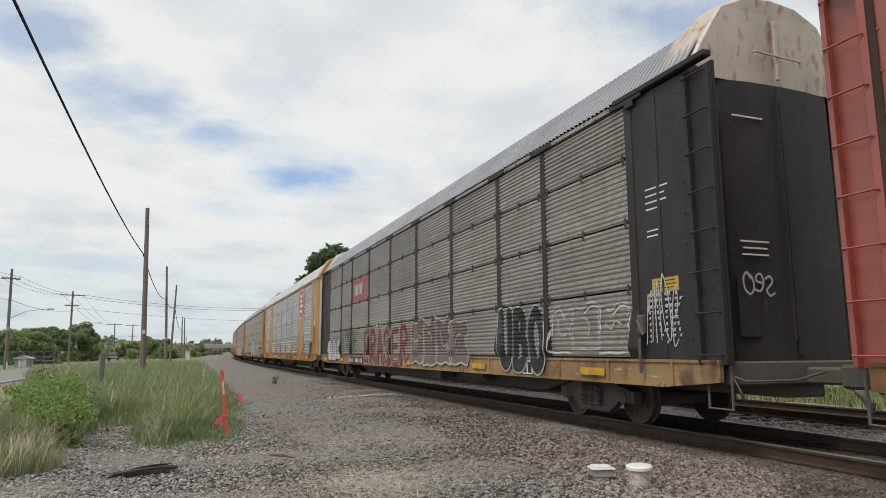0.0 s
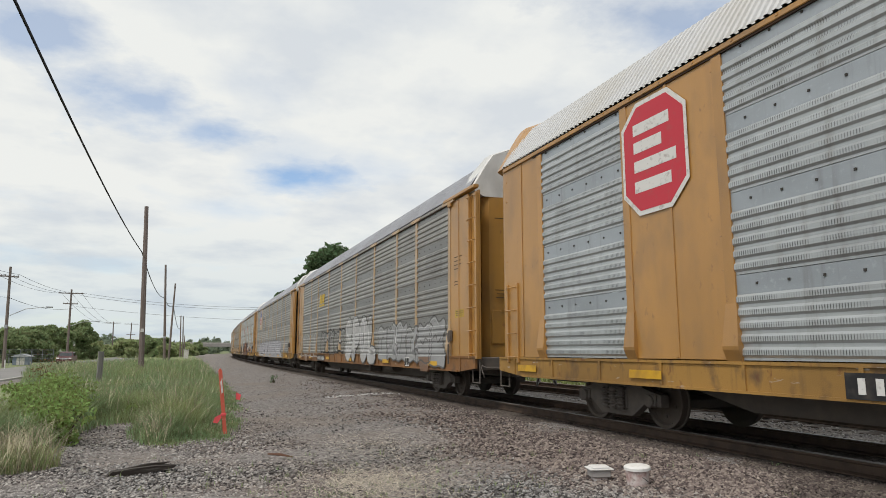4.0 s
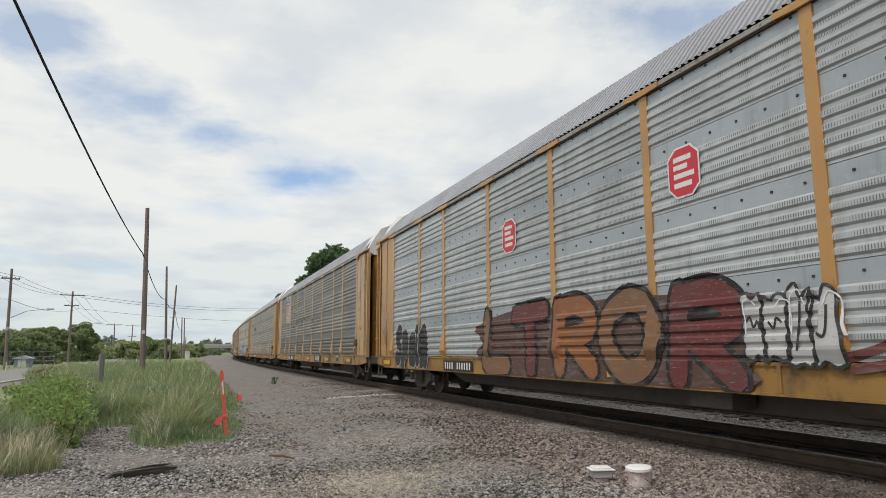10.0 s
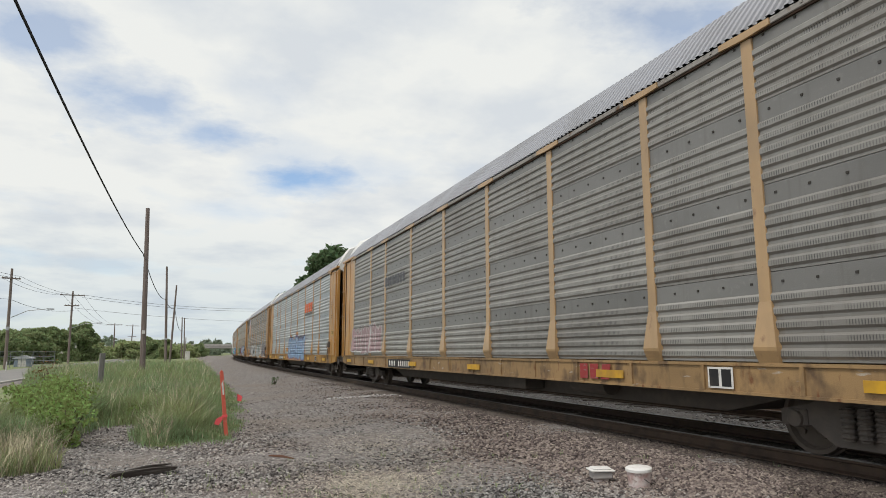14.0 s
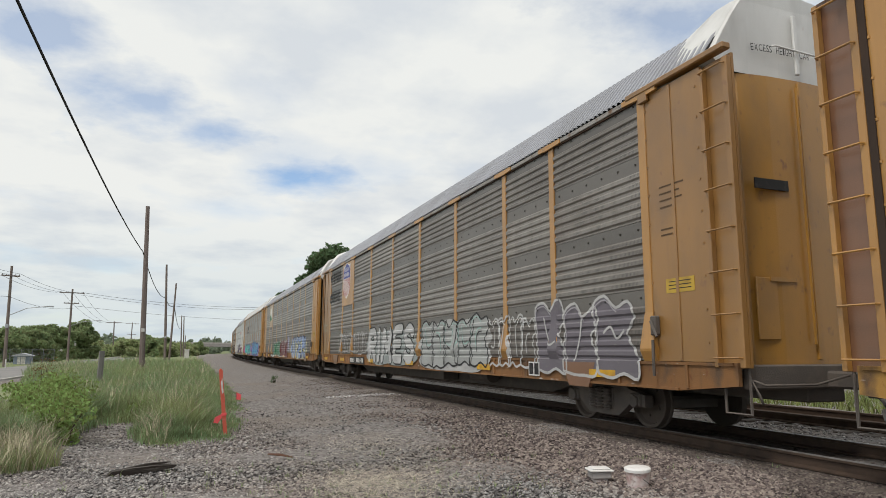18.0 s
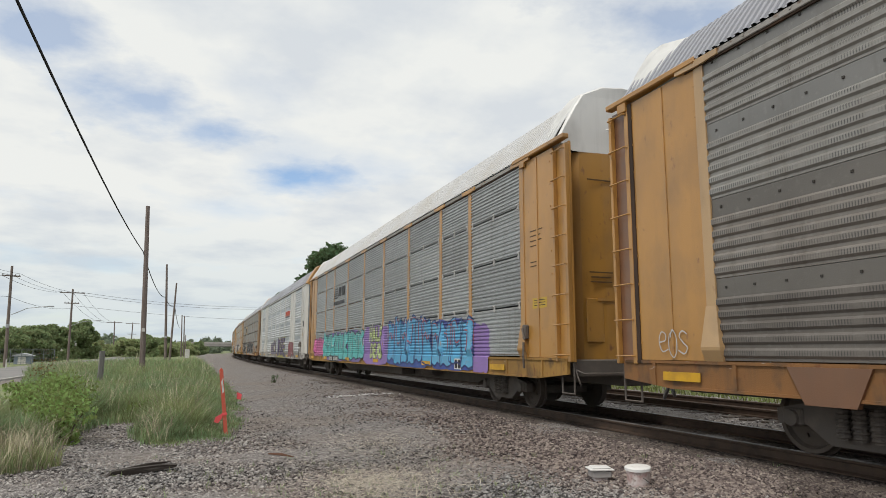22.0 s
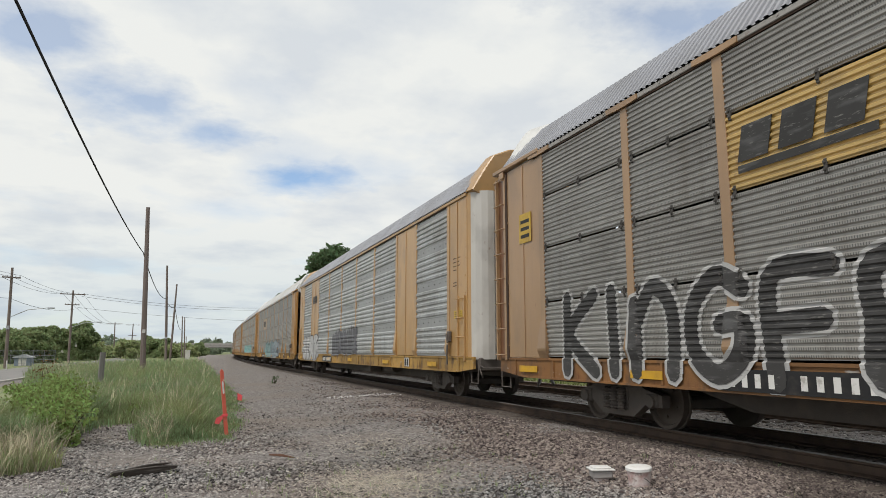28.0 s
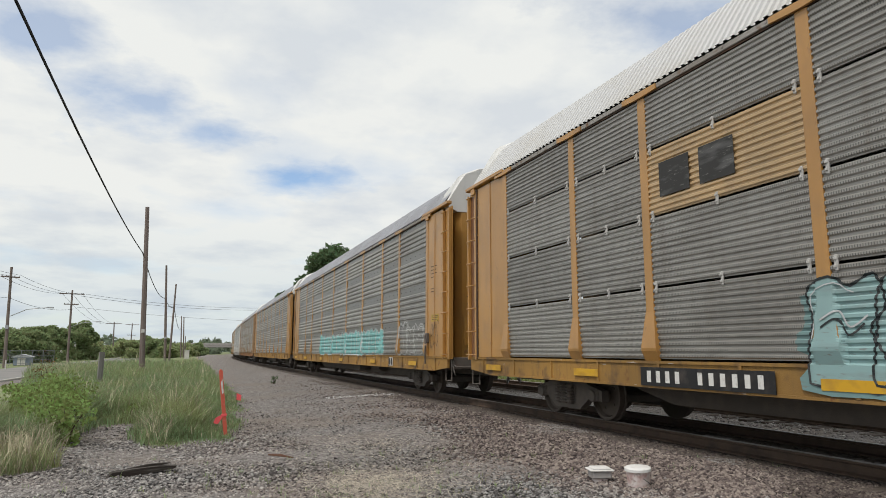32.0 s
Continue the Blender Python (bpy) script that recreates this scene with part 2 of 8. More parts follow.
PAINTS = {
    "gold": paint("gold_paint", (0.425, 0.212, 0.047)),
    "tan": paint("faded_tan_paint", (0.43, 0.275, 0.13)),
    "brown": paint("brown_gold_paint", (0.33, 0.195, 0.092)),
    "ochre": paint("ochre_paint", (0.43, 0.245, 0.085)),
    "black": paint("black_paint", (0.034, 0.032, 0.031), (0.09, 0.06, 0.045)),
    "white": paint("off_white_paint", (0.56, 0.535, 0.49)),
    "red": paint("oxide_red_paint", (0.30, 0.06, 0.04)),
    "orange": paint("orange_brown_paint", (0.29, 0.145, 0.036)),
    "door": paint("golden_door_paint", (0.40, 0.20, 0.030), RUST, 0.45, 0.62),
    # brown of the bolster plates, and of the shaded recess behind rear ladders
    "plate": paint("rust_brown_plate_paint", (0.19, 0.088, 0.042)),
    "steel": material("galvanised_door", (0.46, 0.47, 0.47), 0.5, 0.3, [(1.5, 0.45, 0.7, (0.30, 0.29, 0.28), A1), (5, 0.56, 0.7, (0.2, 0.12, 0.07), (1, 1, 0.4))], 0.15, 40),
    "greydoor": material("dark_galvanised_door", (0.19, 0.195, 0.20), 0.5, 0.3, [(1.5, 0.45, 0.7, (0.12, 0.12, 0.12), A1), (5, 0.58, 0.7, (0.2, 0.12, 0.07), (1, 1, 0.4))], 0.15, 40),
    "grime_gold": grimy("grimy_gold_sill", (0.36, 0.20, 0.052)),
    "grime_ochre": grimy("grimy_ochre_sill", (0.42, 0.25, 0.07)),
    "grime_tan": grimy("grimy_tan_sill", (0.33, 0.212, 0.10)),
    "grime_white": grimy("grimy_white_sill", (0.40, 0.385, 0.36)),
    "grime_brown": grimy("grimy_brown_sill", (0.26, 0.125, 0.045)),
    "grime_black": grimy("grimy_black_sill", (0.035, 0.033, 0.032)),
}
for key in ("black", "grime_black"):
    node = PAINTS[key].node_tree.nodes["Principled BSDF"]
    node.inputs["Specular IOR Level"].default_value, node.inputs["Roughness"].default_value = 0.25, 0.6
TOPWHITE = paint("white_top_paint", (0.66, 0.655, 0.63), (0.35, 0.2, 0.12), 0.5, 0.70)
STAINED = paint("stained_cream_paint", (0.52, 0.44, 0.36), (0.26, 0.13, 0.07), 0.5, 0.54)
ROOFS = {
    "grey": material("galvanised_roof", (0.34, 0.345, 0.37), 0.5, 0.35, [(0.7, 0.45, 0.7, (0.265, 0.265, 0.275), A1)], 0.1, 30, None, 0.06),
    "white": material("white_roof", (0.55, 0.55, 0.545), 0.55, 0.1, [(0.7, 0.45, 0.7, (0.5, 0.48, 0.44), A1)], 0.1, 30, None, 0.05),
}
STEEL = material("dirty_truck_steel", (0.115, 0.101, 0.09), 0.8, 0.1, [(6, 0.45, 0.7, (0.15, 0.125, 0.105), A1)], 0.3, 50)
HOSE = material("dusty_grey_hose", (0.22, 0.21, 0.20), 0.8)
WHEEL = material("brown_wheel_steel", (0.10, 0.083, 0.07), 0.75, 0.2, [(5, 0.45, 0.7, (0.09, 0.07, 0.055), A1)], 0.2, 50)
RAIL = material("rusty_rail", (0.085, 0.058, 0.043), 0.7, 0.4, [(5, 0.45, 0.7, (0.05, 0.037, 0.03), A1)], 0.2, 50)
RAILHEAD = material("worn_rail_head", (0.20, 0.185, 0.175), 0.45, 0.5, [(7, 0.45, 0.7, (0.10, 0.08, 0.07), (1, 0.3, 1))])
TIE = material("creosoted_tie", (0.075, 0.06, 0.05), 0.9, 0, [(6, 0.45, 0.7, (0.11, 0.095, 0.08), (1, 6, 1))], 0.5, 30, None, 0.2)


def gravel(name, tones, dusty, sizes=(34.0, 15.0), patch=0.35):
    """Crushed stone: cells of two sizes, each with its own tone, dusty patches and a rough relief."""
    m = bpy.data.materials.new(name)
    m.use_nodes = True
    n, l = m.node_tree.nodes, m.node_tree.links
    b = n["Principled BSDF"]
    b.inputs["Roughness"].default_value, b.inputs["Specular IOR Level"].default_value = 0.95, 0.15
    tc = n.new("ShaderNodeTexCoord")
    cols, heights = [], []
    for sc in sizes:
        v = n.new("ShaderNodeTexVoronoi")
        v.inputs["Scale"].default_value = sc
        l.new(tc.outputs["Object"], v.inputs["Vector"])
        s = n.new("ShaderNodeSeparateColor")
        l.new(v.outputs["Color"], s.inputs[0])
        r = n.new("ShaderNodeValToRGB")
        for k, c in enumerate(tones):
            e = r.color_ramp.elements[k] if k < 2 else r.color_ramp.elements.new(1.0)
            e.color = (*c, 1)
        for k, e in enumerate(r.color_ramp.elements):
            e.position = k / (len(tones) - 1)
        for k, c in enumerate(tones):
            r.color_ramp.elements[k].color = (*c, 1)
        l.new(s.outputs[0], r.inputs[0])
        cols.append(r.outputs[0])
        heights.append(v.outputs["Distance"])
    t = n.new("ShaderNodeTexNoise")
    t.inputs["Scale"].default_value, t.inputs["Detail"].default_value = 2.2, 6.0
    l.new(tc.outputs["Object"], t.inputs["Vector"])
    mx = n.new("ShaderNodeMix")
    mx.data_type = "RGBA"
    l.new(t.outputs[0], mx.inputs[0])
    l.new(cols[0], mx.inputs[6])
    l.new(cols[1], mx.inputs[7])
    t2 = n.new("ShaderNodeTexNoise")
    t2.inputs["Scale"].default_value, t2.inputs["Detail"].default_value, t2.inputs["Roughness"].default_value = patch, 7.0, 0.62
    l.new(tc.outputs["Object"], t2.inputs["Vector"])
    rr = n.new("ShaderNodeMapRange")
    rr.inputs[1].default_value, rr.inputs[2].default_value, rr.inputs[4].default_value = 0.46, 0.64, 0.7
    l.new(t2.outputs[0], rr.inputs[0])
    m2 = n.new("ShaderNodeMix")
    m2.data_type = "RGBA"
    l.new(rr.outputs[0], m2.inputs[0])
    l.new(mx.outputs[2], m2.inputs[6])
    m2.inputs[7].default_value = (*dusty, 1)
    l.new(m2.outputs[2], b.inputs["Base Color"])
    bp = n.new("ShaderNodeBump")
    bp.invert = True
    bp.inputs["Strength"].default_value, bp.inputs["Distance"].default_value = 0.9, 0.03
    l.new(heights[0], bp.inputs["Height"])
    l.new(bp.outputs[0], b.inputs["Normal"])
    return m


GROUND = gravel("gravel_ground", ((0.075, 0.068, 0.063), (0.20, 0.182, 0.17), (0.36, 0.335, 0.32)), (0.21, 0.177, 0.15))
BED = gravel("dark_ballast_bed", ((0.055, 0.047, 0.042), (0.11, 0.093, 0.082), (0.19, 0.165, 0.148)), (0.095, 0.076, 0.065), (26.0, 14.0), 0.8)
STONE = island_tint(material("crushed_stone", (0.245, 0.207, 0.188), 0.9, 0, [(0.45, 0.44, 0.58, (0.19, 0.187, 0.183), A1), (30, 0.45, 0.65, (0.17, 0.155, 0.147), A1)], 0.4, 60), 0.82, 0.03)
GRASS = island_tint(material("tall_grass", (0.225, 0.295, 0.15), 0.85, 0, [(0.5, 0.44, 0.64, (0.33, 0.355, 0.165), A1)]), 0.45, 0.035)
leafy(GRASS)
STRAW = island_tint(material("dry_grass", (0.46, 0.41, 0.29), 0.85), 0.35, 0.02)
PALESTRAW = island_tint(material("bleached_straw", (0.50, 0.44, 0.36), 0.9), 0.35, 0.015)
LEAF = leafy(island_tint(material("leaves", (0.235, 0.31, 0.10), 0.75), 0.5, 0.03))
DARKLEAF = leafy(island_tint(material("dark_leaves", (0.10, 0.15, 0.07), 0.75), 0.4, 0.03))
BARK = material("bark", (0.09, 0.07, 0.05), 0.9, 0, [(8, 0.45, 0.7, (0.05, 0.04, 0.03), (1, 1, 0.2))], 0.6, 20)
POLEWOOD = material("weathered_pole_wood", (0.19, 0.155, 0.14), 0.9, 0, [(3, 0.45, 0.7, (0.12, 0.09, 0.078), (6, 6, 0.2))], 0.5, 30)
CABLE = material("black_cable", (0.012, 0.012, 0.014), 0.7)
ROADMAT = material("road_asphalt", (0.22, 0.21, 0.20), 0.9, 0, [(0.4, 0.45, 0.7, (0.17, 0.165, 0.16), A1)], 0.3, 40)


# ---- mesh building ----
class Shape:
    """Gathers vertices and faces of one mesh."""

    def __init__(self):
        self.v, self.f = [], []

    def add(self, v, f):
        o = len(self.v)
        self.v += [tuple(p) for p in v]
        self.f += [tuple(i + o for i in q) for q in f]
        return self

    def box(self, x0, x1, y0, y1, z0, z1, c=0.0):
        """A box, with its edges chamfered by c."""
        if c <= 0:
            v = [(x, y, z) for x in (x0, x1) for y in (y0, y1) for z in (z0, z1)]
            return self.add(v, [(0, 1, 3, 2), (4, 6, 7, 5), (0, 4, 5, 1), (2, 3, 7, 6), (0, 2, 6, 4), (1, 5, 7, 3)])
        c = min(c, (x1 - x0) * 0.45, (y1 - y0) * 0.45, (z1 - z0) * 0.45)
        v, idx = [], {}
        for i, (x, sx) in enumerate(((x0, 1), (x1, -1))):
            for j, (y, sy) in enumerate(((y0, 1), (y1, -1))):
                for k, (z, sz) in enumerate(((z0, 1), (z1, -1))):
                    for a, p in enumerate(((x, y + sy * c, z + sz * c), (x + sx * c, y, z + sz * c), (x + sx * c, y + sy * c, z))):
                        idx[i, j, k, a] = len(v)
                        v.append(p)
        f = []
        for i in (0, 1):
            f.append([idx[i, 0, 0, 0], idx[i, 0, 1, 0], idx[i, 1, 1, 0], idx[i, 1, 0, 0]][::1 if i == 0 else -1])
            f.append([idx[0, i, 0, 1], idx[1, i, 0, 1], idx[1, i, 1, 1], idx[0, i, 1, 1]][::1 if i == 0 else -1])
            f.append([idx[0, 0, i, 2], idx[0, 1, i, 2], idx[1, 1, i, 2], idx[1, 0, i, 2]][::1 if i == 0 else -1])
        for j in (0, 1):
            for k in (0, 1):
                f.append([idx[0, j, k, 1], idx[1, j, k, 1], idx[1, j, k, 2], idx[0, j, k, 2]][::-1 if (j == k) else 1])
                f.append([idx[j, 0, k, 0], idx[j, 1, k, 0], idx[j, 1, k, 2], idx[j, 0, k, 2]][::1 if (j == k) else -1])
                f.append([idx[j, k, 0, 0], idx[j, k, 1, 0], idx[j, k, 1, 1], idx[j, k, 0, 1]][::-1 if (j == k) else 1])
                for i in (0, 1):
                    f.append([idx[i, j, k, 0], idx[i, j, k, 1], idx[i, j, k, 2]][::1 if (i + j + k) % 2 == 0 else -1])
        return self.add(v, f)

    def prism(self, outline, axis, a, b):
        """An outline of (u, w) pulled along an axis from a to b: x: (y, z), y: (x, z), z: (x, y)."""
        put = {"x": lambda u, w, t: (t, u, w), "y": lambda u, w, t: (u, t, w), "z": lambda u, w, t: (u, w, t)}[axis]
        n = len(outline)
        v = [put(u, w, a) for u, w in outline] + [put(u, w, b) for u, w in outline]
        f = [tuple(range(n)), tuple(range(2 * n - 1, n - 1, -1))]
        f += [(i, i + n, (i + 1) % n + n, (i + 1) % n) for i in range(n)]
        return self.add(v, f)

    def tube(self, points, radii, n=8, caps=True):
        pts = [Vector(p) for p in points]
        if isinstance(radii, (int, float)):
            radii = [radii] * len(pts)
        rings = []
        for i, p in enumerate(pts):
            d = (pts[min(i + 1, len(pts) - 1)] - pts[max(i - 1, 0)]).normalized()
            a = d.cross(Vector((0, 0, 1)) if abs(d.z) < 0.9 else Vector((1, 0, 0))).normalized()
            b = d.cross(a)
            rings.append([p + (a * math.cos(2 * math.pi * k / n) + b * math.sin(2 * math.pi * k / n)) * radii[i] for k in range(n)])
        v = [q for r in rings for q in r]
        f = [(i * n + k, i * n + (k + 1) % n, (i + 1) * n + (k + 1) % n, (i + 1) * n + k) for i in range(len(pts) - 1) for k in range(n)]
        if caps:
            f += [tuple(range(n - 1, -1, -1)), tuple(range((len(pts) - 1) * n, len(pts) * n))]
        return self.add(v, f)

    def lathe(self, profile, axis="z", at=(0, 0, 0), n=20):
        """A profile of (radius, height) turned round an axis."""
        v, f = [], []
        for k in range(n):
            c, s = math.cos(2 * math.pi * k / n), math.sin(2 * math.pi * k / n)
            for r, hh in profile:
                p = {"z": (r * c, r * s, hh), "x": (hh, r * c, r * s), "y": (r * c, hh, r * s)}[axis]
                v.append((p[0] + at[0], p[1] + at[1], p[2] + at[2]))
        m = len(profile)
        for k in range(n):
            for i in range(m - 1):
                f.append((k * m + i, ((k + 1) % n) * m + i, ((k + 1) % n) * m + i + 1, k * m + i + 1))
        return self.add(v, f)

    def mesh(self, name, mat=None, smooth=False):
        me = bpy.data.meshes.new(name)
        me.from_pydata(self.v, [], self.f)
        if mat:
            me.materials.append(mat)
        if smooth:
            me.polygons.foreach_set("use_smooth", [True] * len(me.polygons))
        me.update()
        return me


def part(name, shape, mat, parent, label="", at=None, smooth=False):
    """One mesh object under a thing or a part. shape: a Shape, or a mesh to share."""
    data = shape.mesh(name, mat, smooth) if isinstance(shape, Shape) else shape
    ob = new(name, data)
    ob.parent = parent
    if at:
        ob.location = at
    return tagged(ob, label)


def thing(name, label, category, group="", at=None, kind=""):
    ob = new(name)
    ob.empty_display_size = 0.2
    if at is not None:
        ob.matrix_basis = at
    return tagged(ob, label, category, group, kind)


def solid(name, shape, mat, label, category, group="", kind="", smooth=False):
    data = shape.mesh(name, mat, smooth) if isinstance(shape, Shape) else shape
    return tagged(new(name, data), label, category, group, kind)


# ---- the land ----
def verge(x, y):
    """Height of the ground: yard gravel, a low bank of ballast under the two tracks, the weedy strip and the road."""
    p, th = track(max(y, 0), 0.0)
    u = x - p.x
    z = -0.40
    if u > 2.2:
        z += 0.205 * min(1.0, (u - 2.2) / 3.9)
    if u > 15.2:
        z -= 0.35 * min(1.0, (u - 15.2) / 1.5)
    if u < -1.5:
        z += 0.10 * min(1, (-1.5 - u) / 2.5) * (1 if y > 9 else max(0, (y - 5) / 4))
    if u < -5:
        z -= 0.33 * min(1, (-5 - u) / 4.5)
    return z


def build_ground():
    xs = sorted({*np.arange(-8, 18, 0.5).round(2), *np.arange(-60, -8, 4.0), *np.arange(18, 60, 6.0), -4000, -1500, -600, -250, -120, 90, 160, 400, 1200, 4000})
    ys = sorted({*np.arange(-6, 30, 0.5).round(2), *np.arange(30, 120, 5.0), *np.arange(120, 420, 20.0), -4000, -1000, -200, -60, -20, 500, 700, 1200, 2500, 4000})
    s = Shape()
    s.v = [(x, y, verge(x, y) + (0.035 * noise.noise((x * 0.7, y * 0.7, 0)) if abs(x) < 30 and y < 60 else 0)) for y in ys for x in xs]
    n = len(xs)
    s.f = [(j * n + i, j * n + i + 1, (j + 1) * n + i + 1, (j + 1) * n + i) for j in range(len(ys) - 1) for i in range(n - 1)]
    return solid("ground", s, GROUND, "grey gravel yard with dusty worn patches", "ground", kind="structure", smooth=True)


def ribbon(off, s0, s1, step, outline, shape=None):
    """A profile of (x, z) swept along the line."""
    s = shape or Shape()
    n, k, o = len(outline), 0, len(s.v)
    d = s0
    while d <= s1 + 1e-6:
        for x, z in outline:
            p, _ = track(d, off + x)
            s.v.append((p.x, p.y, z))
        k += 1
        d += step if d > CURVE_FROM - 6 else 6.0
    for i in range(k - 1):
        for j in range(n):
            s.f.append((o + i * n + j, o + i * n + (j + 1) % n, o + (i + 1) * n + (j + 1) % n, o + (i + 1) * n + j))
    return s


def build_bed():
    """The dark bed of stone under the first track."""
    s = Shape()
    k = 0
    d = -60.0
    while d < 420:
        for x, z in ((-1.62, -0.205), (-1.45, -0.182), (1.7, -0.182), (1.95, -0.2)):
            p, _ = track(d, LINE_X + x)
            s.v.append((p.x + 0.06 * math.sin(d * 1.7) * (x < 0), p.y, z))
        k += 1
        d += 1.5 if d < 40 else 8.0
    s.f = [(i * 4 + j, i * 4 + j + 1, i * 4 + j + 5, i * 4 + j + 4) for i in range(k - 1) for j in range(3)]
    solid("ballast_bed", s, BED, "dark brown ballast under the main track", "ballast", kind="structure")


def build_track(off, name, label, head):
    road = thing(name, label, "railway track", kind="structure")
    foot = [(-0.07, -0.172), (0.07, -0.172), (0.07, -0.155), (0.012, -0.135), (0.012, -0.045), (0.036, -0.035), (0.036, -0.008), (-0.036, -0.008), (-0.036, -0.035), (-0.012, -0.045), (-0.012, -0.135), (-0.07, -0.155)]
    for side in (-0.755, 0.755):
        rail = part("rail", ribbon(off + side, -60, 420, 12, foot), RAIL, road)
        part("rail_head", ribbon(off + side, -60, 420, 12, [(-0.034, -0.008), (0.034, -0.008), (0.028, 0.0), (-0.028, 0.0)]), head, rail, "worn bright rail head")
    tie = Shape().box(-1.3, 1.3, -0.11, 0.11, -0.36, -0.175, 0.012).mesh("tie", TIE)
    rest = Shape()
    d, i = -14.0, 0
    while d < 200:
        p, th = track(d, off)
        if d < 42:
            t = part("tie", tie, None, road)
            t.matrix_basis = pose(p.x + random.uniform(-0.04, 0.04), p.y, random.uniform(-0.012, 0.006), 0, 0, random.uniform(-1.2, 1.2))
        else:
            rest.box(p.x - 1.3, p.x + 1.3, p.y - 0.11, p.y + 0.11, -0.36, -0.175)
        d += 0.54
    tagged(part("far_ties", rest, TIE, road), kind="stuff")
    return road


# ---- the train ----
SIDE = -1.49           # face of the side panels, in a car's own space; posts stand 4 cm proud
POSTS = (1.75, 4.45, 6.47, 9.3, 12.15, 14.95, 17.8, 20.65, 22.65, 25.35)
ROWS = (1.07, 2.10, 3.13, 4.14, 5.07)
MESHES = {}


def ribs_of(height, style):
    """The ribs of a panel, as (depth, height); on an "even" panel every third groove is wider."""
    n, out = {"even": 12, "band": 5}[style], []
    pitch = (height - (0.24 if style == "band" else 0.02)) / n
    for i in range(n):
        b, d = 0.01 + i * pitch, -0.024 if style == "band" else -0.021
        wide = 0.10 if style == "even" and i % 3 == 0 else 0.0
        out += [(0.0, b + pitch * (0.16 + wide)), (d, b + pitch * (0.36 + wide)), (d, b + pitch * 0.74), (0.0, b + pitch * 0.92)]
    return out


def panel_mesh(length, height, style, mat):
    key = ("panel", round(length, 2), round(height, 2), style, mat.name)
    if key not in MESHES:
        prof, e = [], {"even": 0.018, "band": 0.004}[style]
        # ribs stand out of the sheet; style "band" leaves a flat bolted strip at the top of each panel
        prof.append((0.0, e))
        prof += ribs_of(height, style)
        prof.append((0.0, height - e))
        s = Shape()
        n = len(prof)
        s.v = [(x, y, z) for y in (0.004, length - 0.004) for x, z in prof] + [(0.03, y, z) for y in (0.004, length - 0.004) for z in (e, height - e)]
        s.f = [(i, i + 1, n + i + 1, n + i) for i in range(n - 1)]
        s.f += [(0, n, 2 * n + 2, 2 * n), (n - 1, 2 * n + 1, 2 * n + 3, 2 * n - 1)]
        if style == "band":
            for k in range(int(length / 0.45)):
                y = 0.2 + k * 0.45
                s.box(-0.012, 0, y - 0.014, y + 0.014, height - 0.135, height - 0.107)
        me = s.mesh("panel", mat)
        if style == "band":
            me.materials.append(STRIPS[{"galvanised_steel": "blue", "bright_galvanised_panel": "silver", "pale_grey_panel": "pale"}.get(mat.name, "dirty" if mat.name in ("grimy_brown_steel", "sooty_brown_steel") else "grey")])
            for p in me.polygons:
                if p.center.z > height - 0.24 and p.index >= n - 3:
                    p.material_index = 2 if p.index >= n + 1 else 1
            me.materials.append(BOLT)
        MESHES[key] = me
    return MESHES[key]


def flat_mesh(length, height, mat):
    key = ("flat", round(length, 2), round(height, 2), mat.name)
    if key not in MESHES:
        s = Shape().box(-0.012, 0.03, 0.004, length - 0.004, 0.004, height - 0.004, 0.004)
        s.box(-0.028, -0.012, length * 0.5 - 0.03, length * 0.5 + 0.03, 0.02, height - 0.02, 0.008)
        for y in (0.1, length - 0.1):
            for k in range(9):
                z = 0.25 + k * (height - 0.5) / 8
                s.box(-0.022, -0.012, y - 0.014, y + 0.014, z - 0.014, z + 0.014)
        MESHES[key] = s.mesh("plain_sheet", mat)
    return MESHES[key]


def post_mesh(mat, kind="mid"):
    key = ("post", kind, mat.name)
    if key not in MESHES:
        s = Shape()
        w, foot = 0.085, 0.165 if kind == "mid" else 0.13
        # shaft, a foot that flares out and stands proud, then slopes back under to the sill
        s.box(-0.028, 0.015, -w, w, 1.74, 5.0, 0.006)
        rings = [(1.76, -0.030, w + 0.004), (1.24, -0.085, foot), (1.20, -0.080, foot), (1.05, -0.020, foot * 0.92)]
        v = [(x, sy * q, z) for z, d, q in rings for x, sy in ((0.012, -1), (d, -1), (d, 1), (0.012, 1))]
        f = [(4 * i + j, 4 * i + (j + 1) % 4, 4 * i + 4 + (j + 1) % 4, 4 * i + 4 + j) for i in range(3) for j in range(4)]
        s.add(v, f + [(3, 2, 1, 0), (12, 13, 14, 15)])
        if kind == "mid":
            s.prism([(-0.40, 5.0), (-0.40, 5.078), (0.40, 5.078), (0.40, 5.0), (w, 4.985), (-w, 4.985)], "x", -0.070, -0.02)
        MESHES[key] = s.mesh("post", mat)
    return MESHES[key]


ARCH = [(-1.535, 5.10), (-1.50, 5.15), (-1.30, 5.42), (-1.12, 5.65), (-0.95, 5.84), (-0.5, 5.99), (0, 6.03)]
ARCH = ARCH + [(-x, z) for x, z in ARCH[-2::-1]]


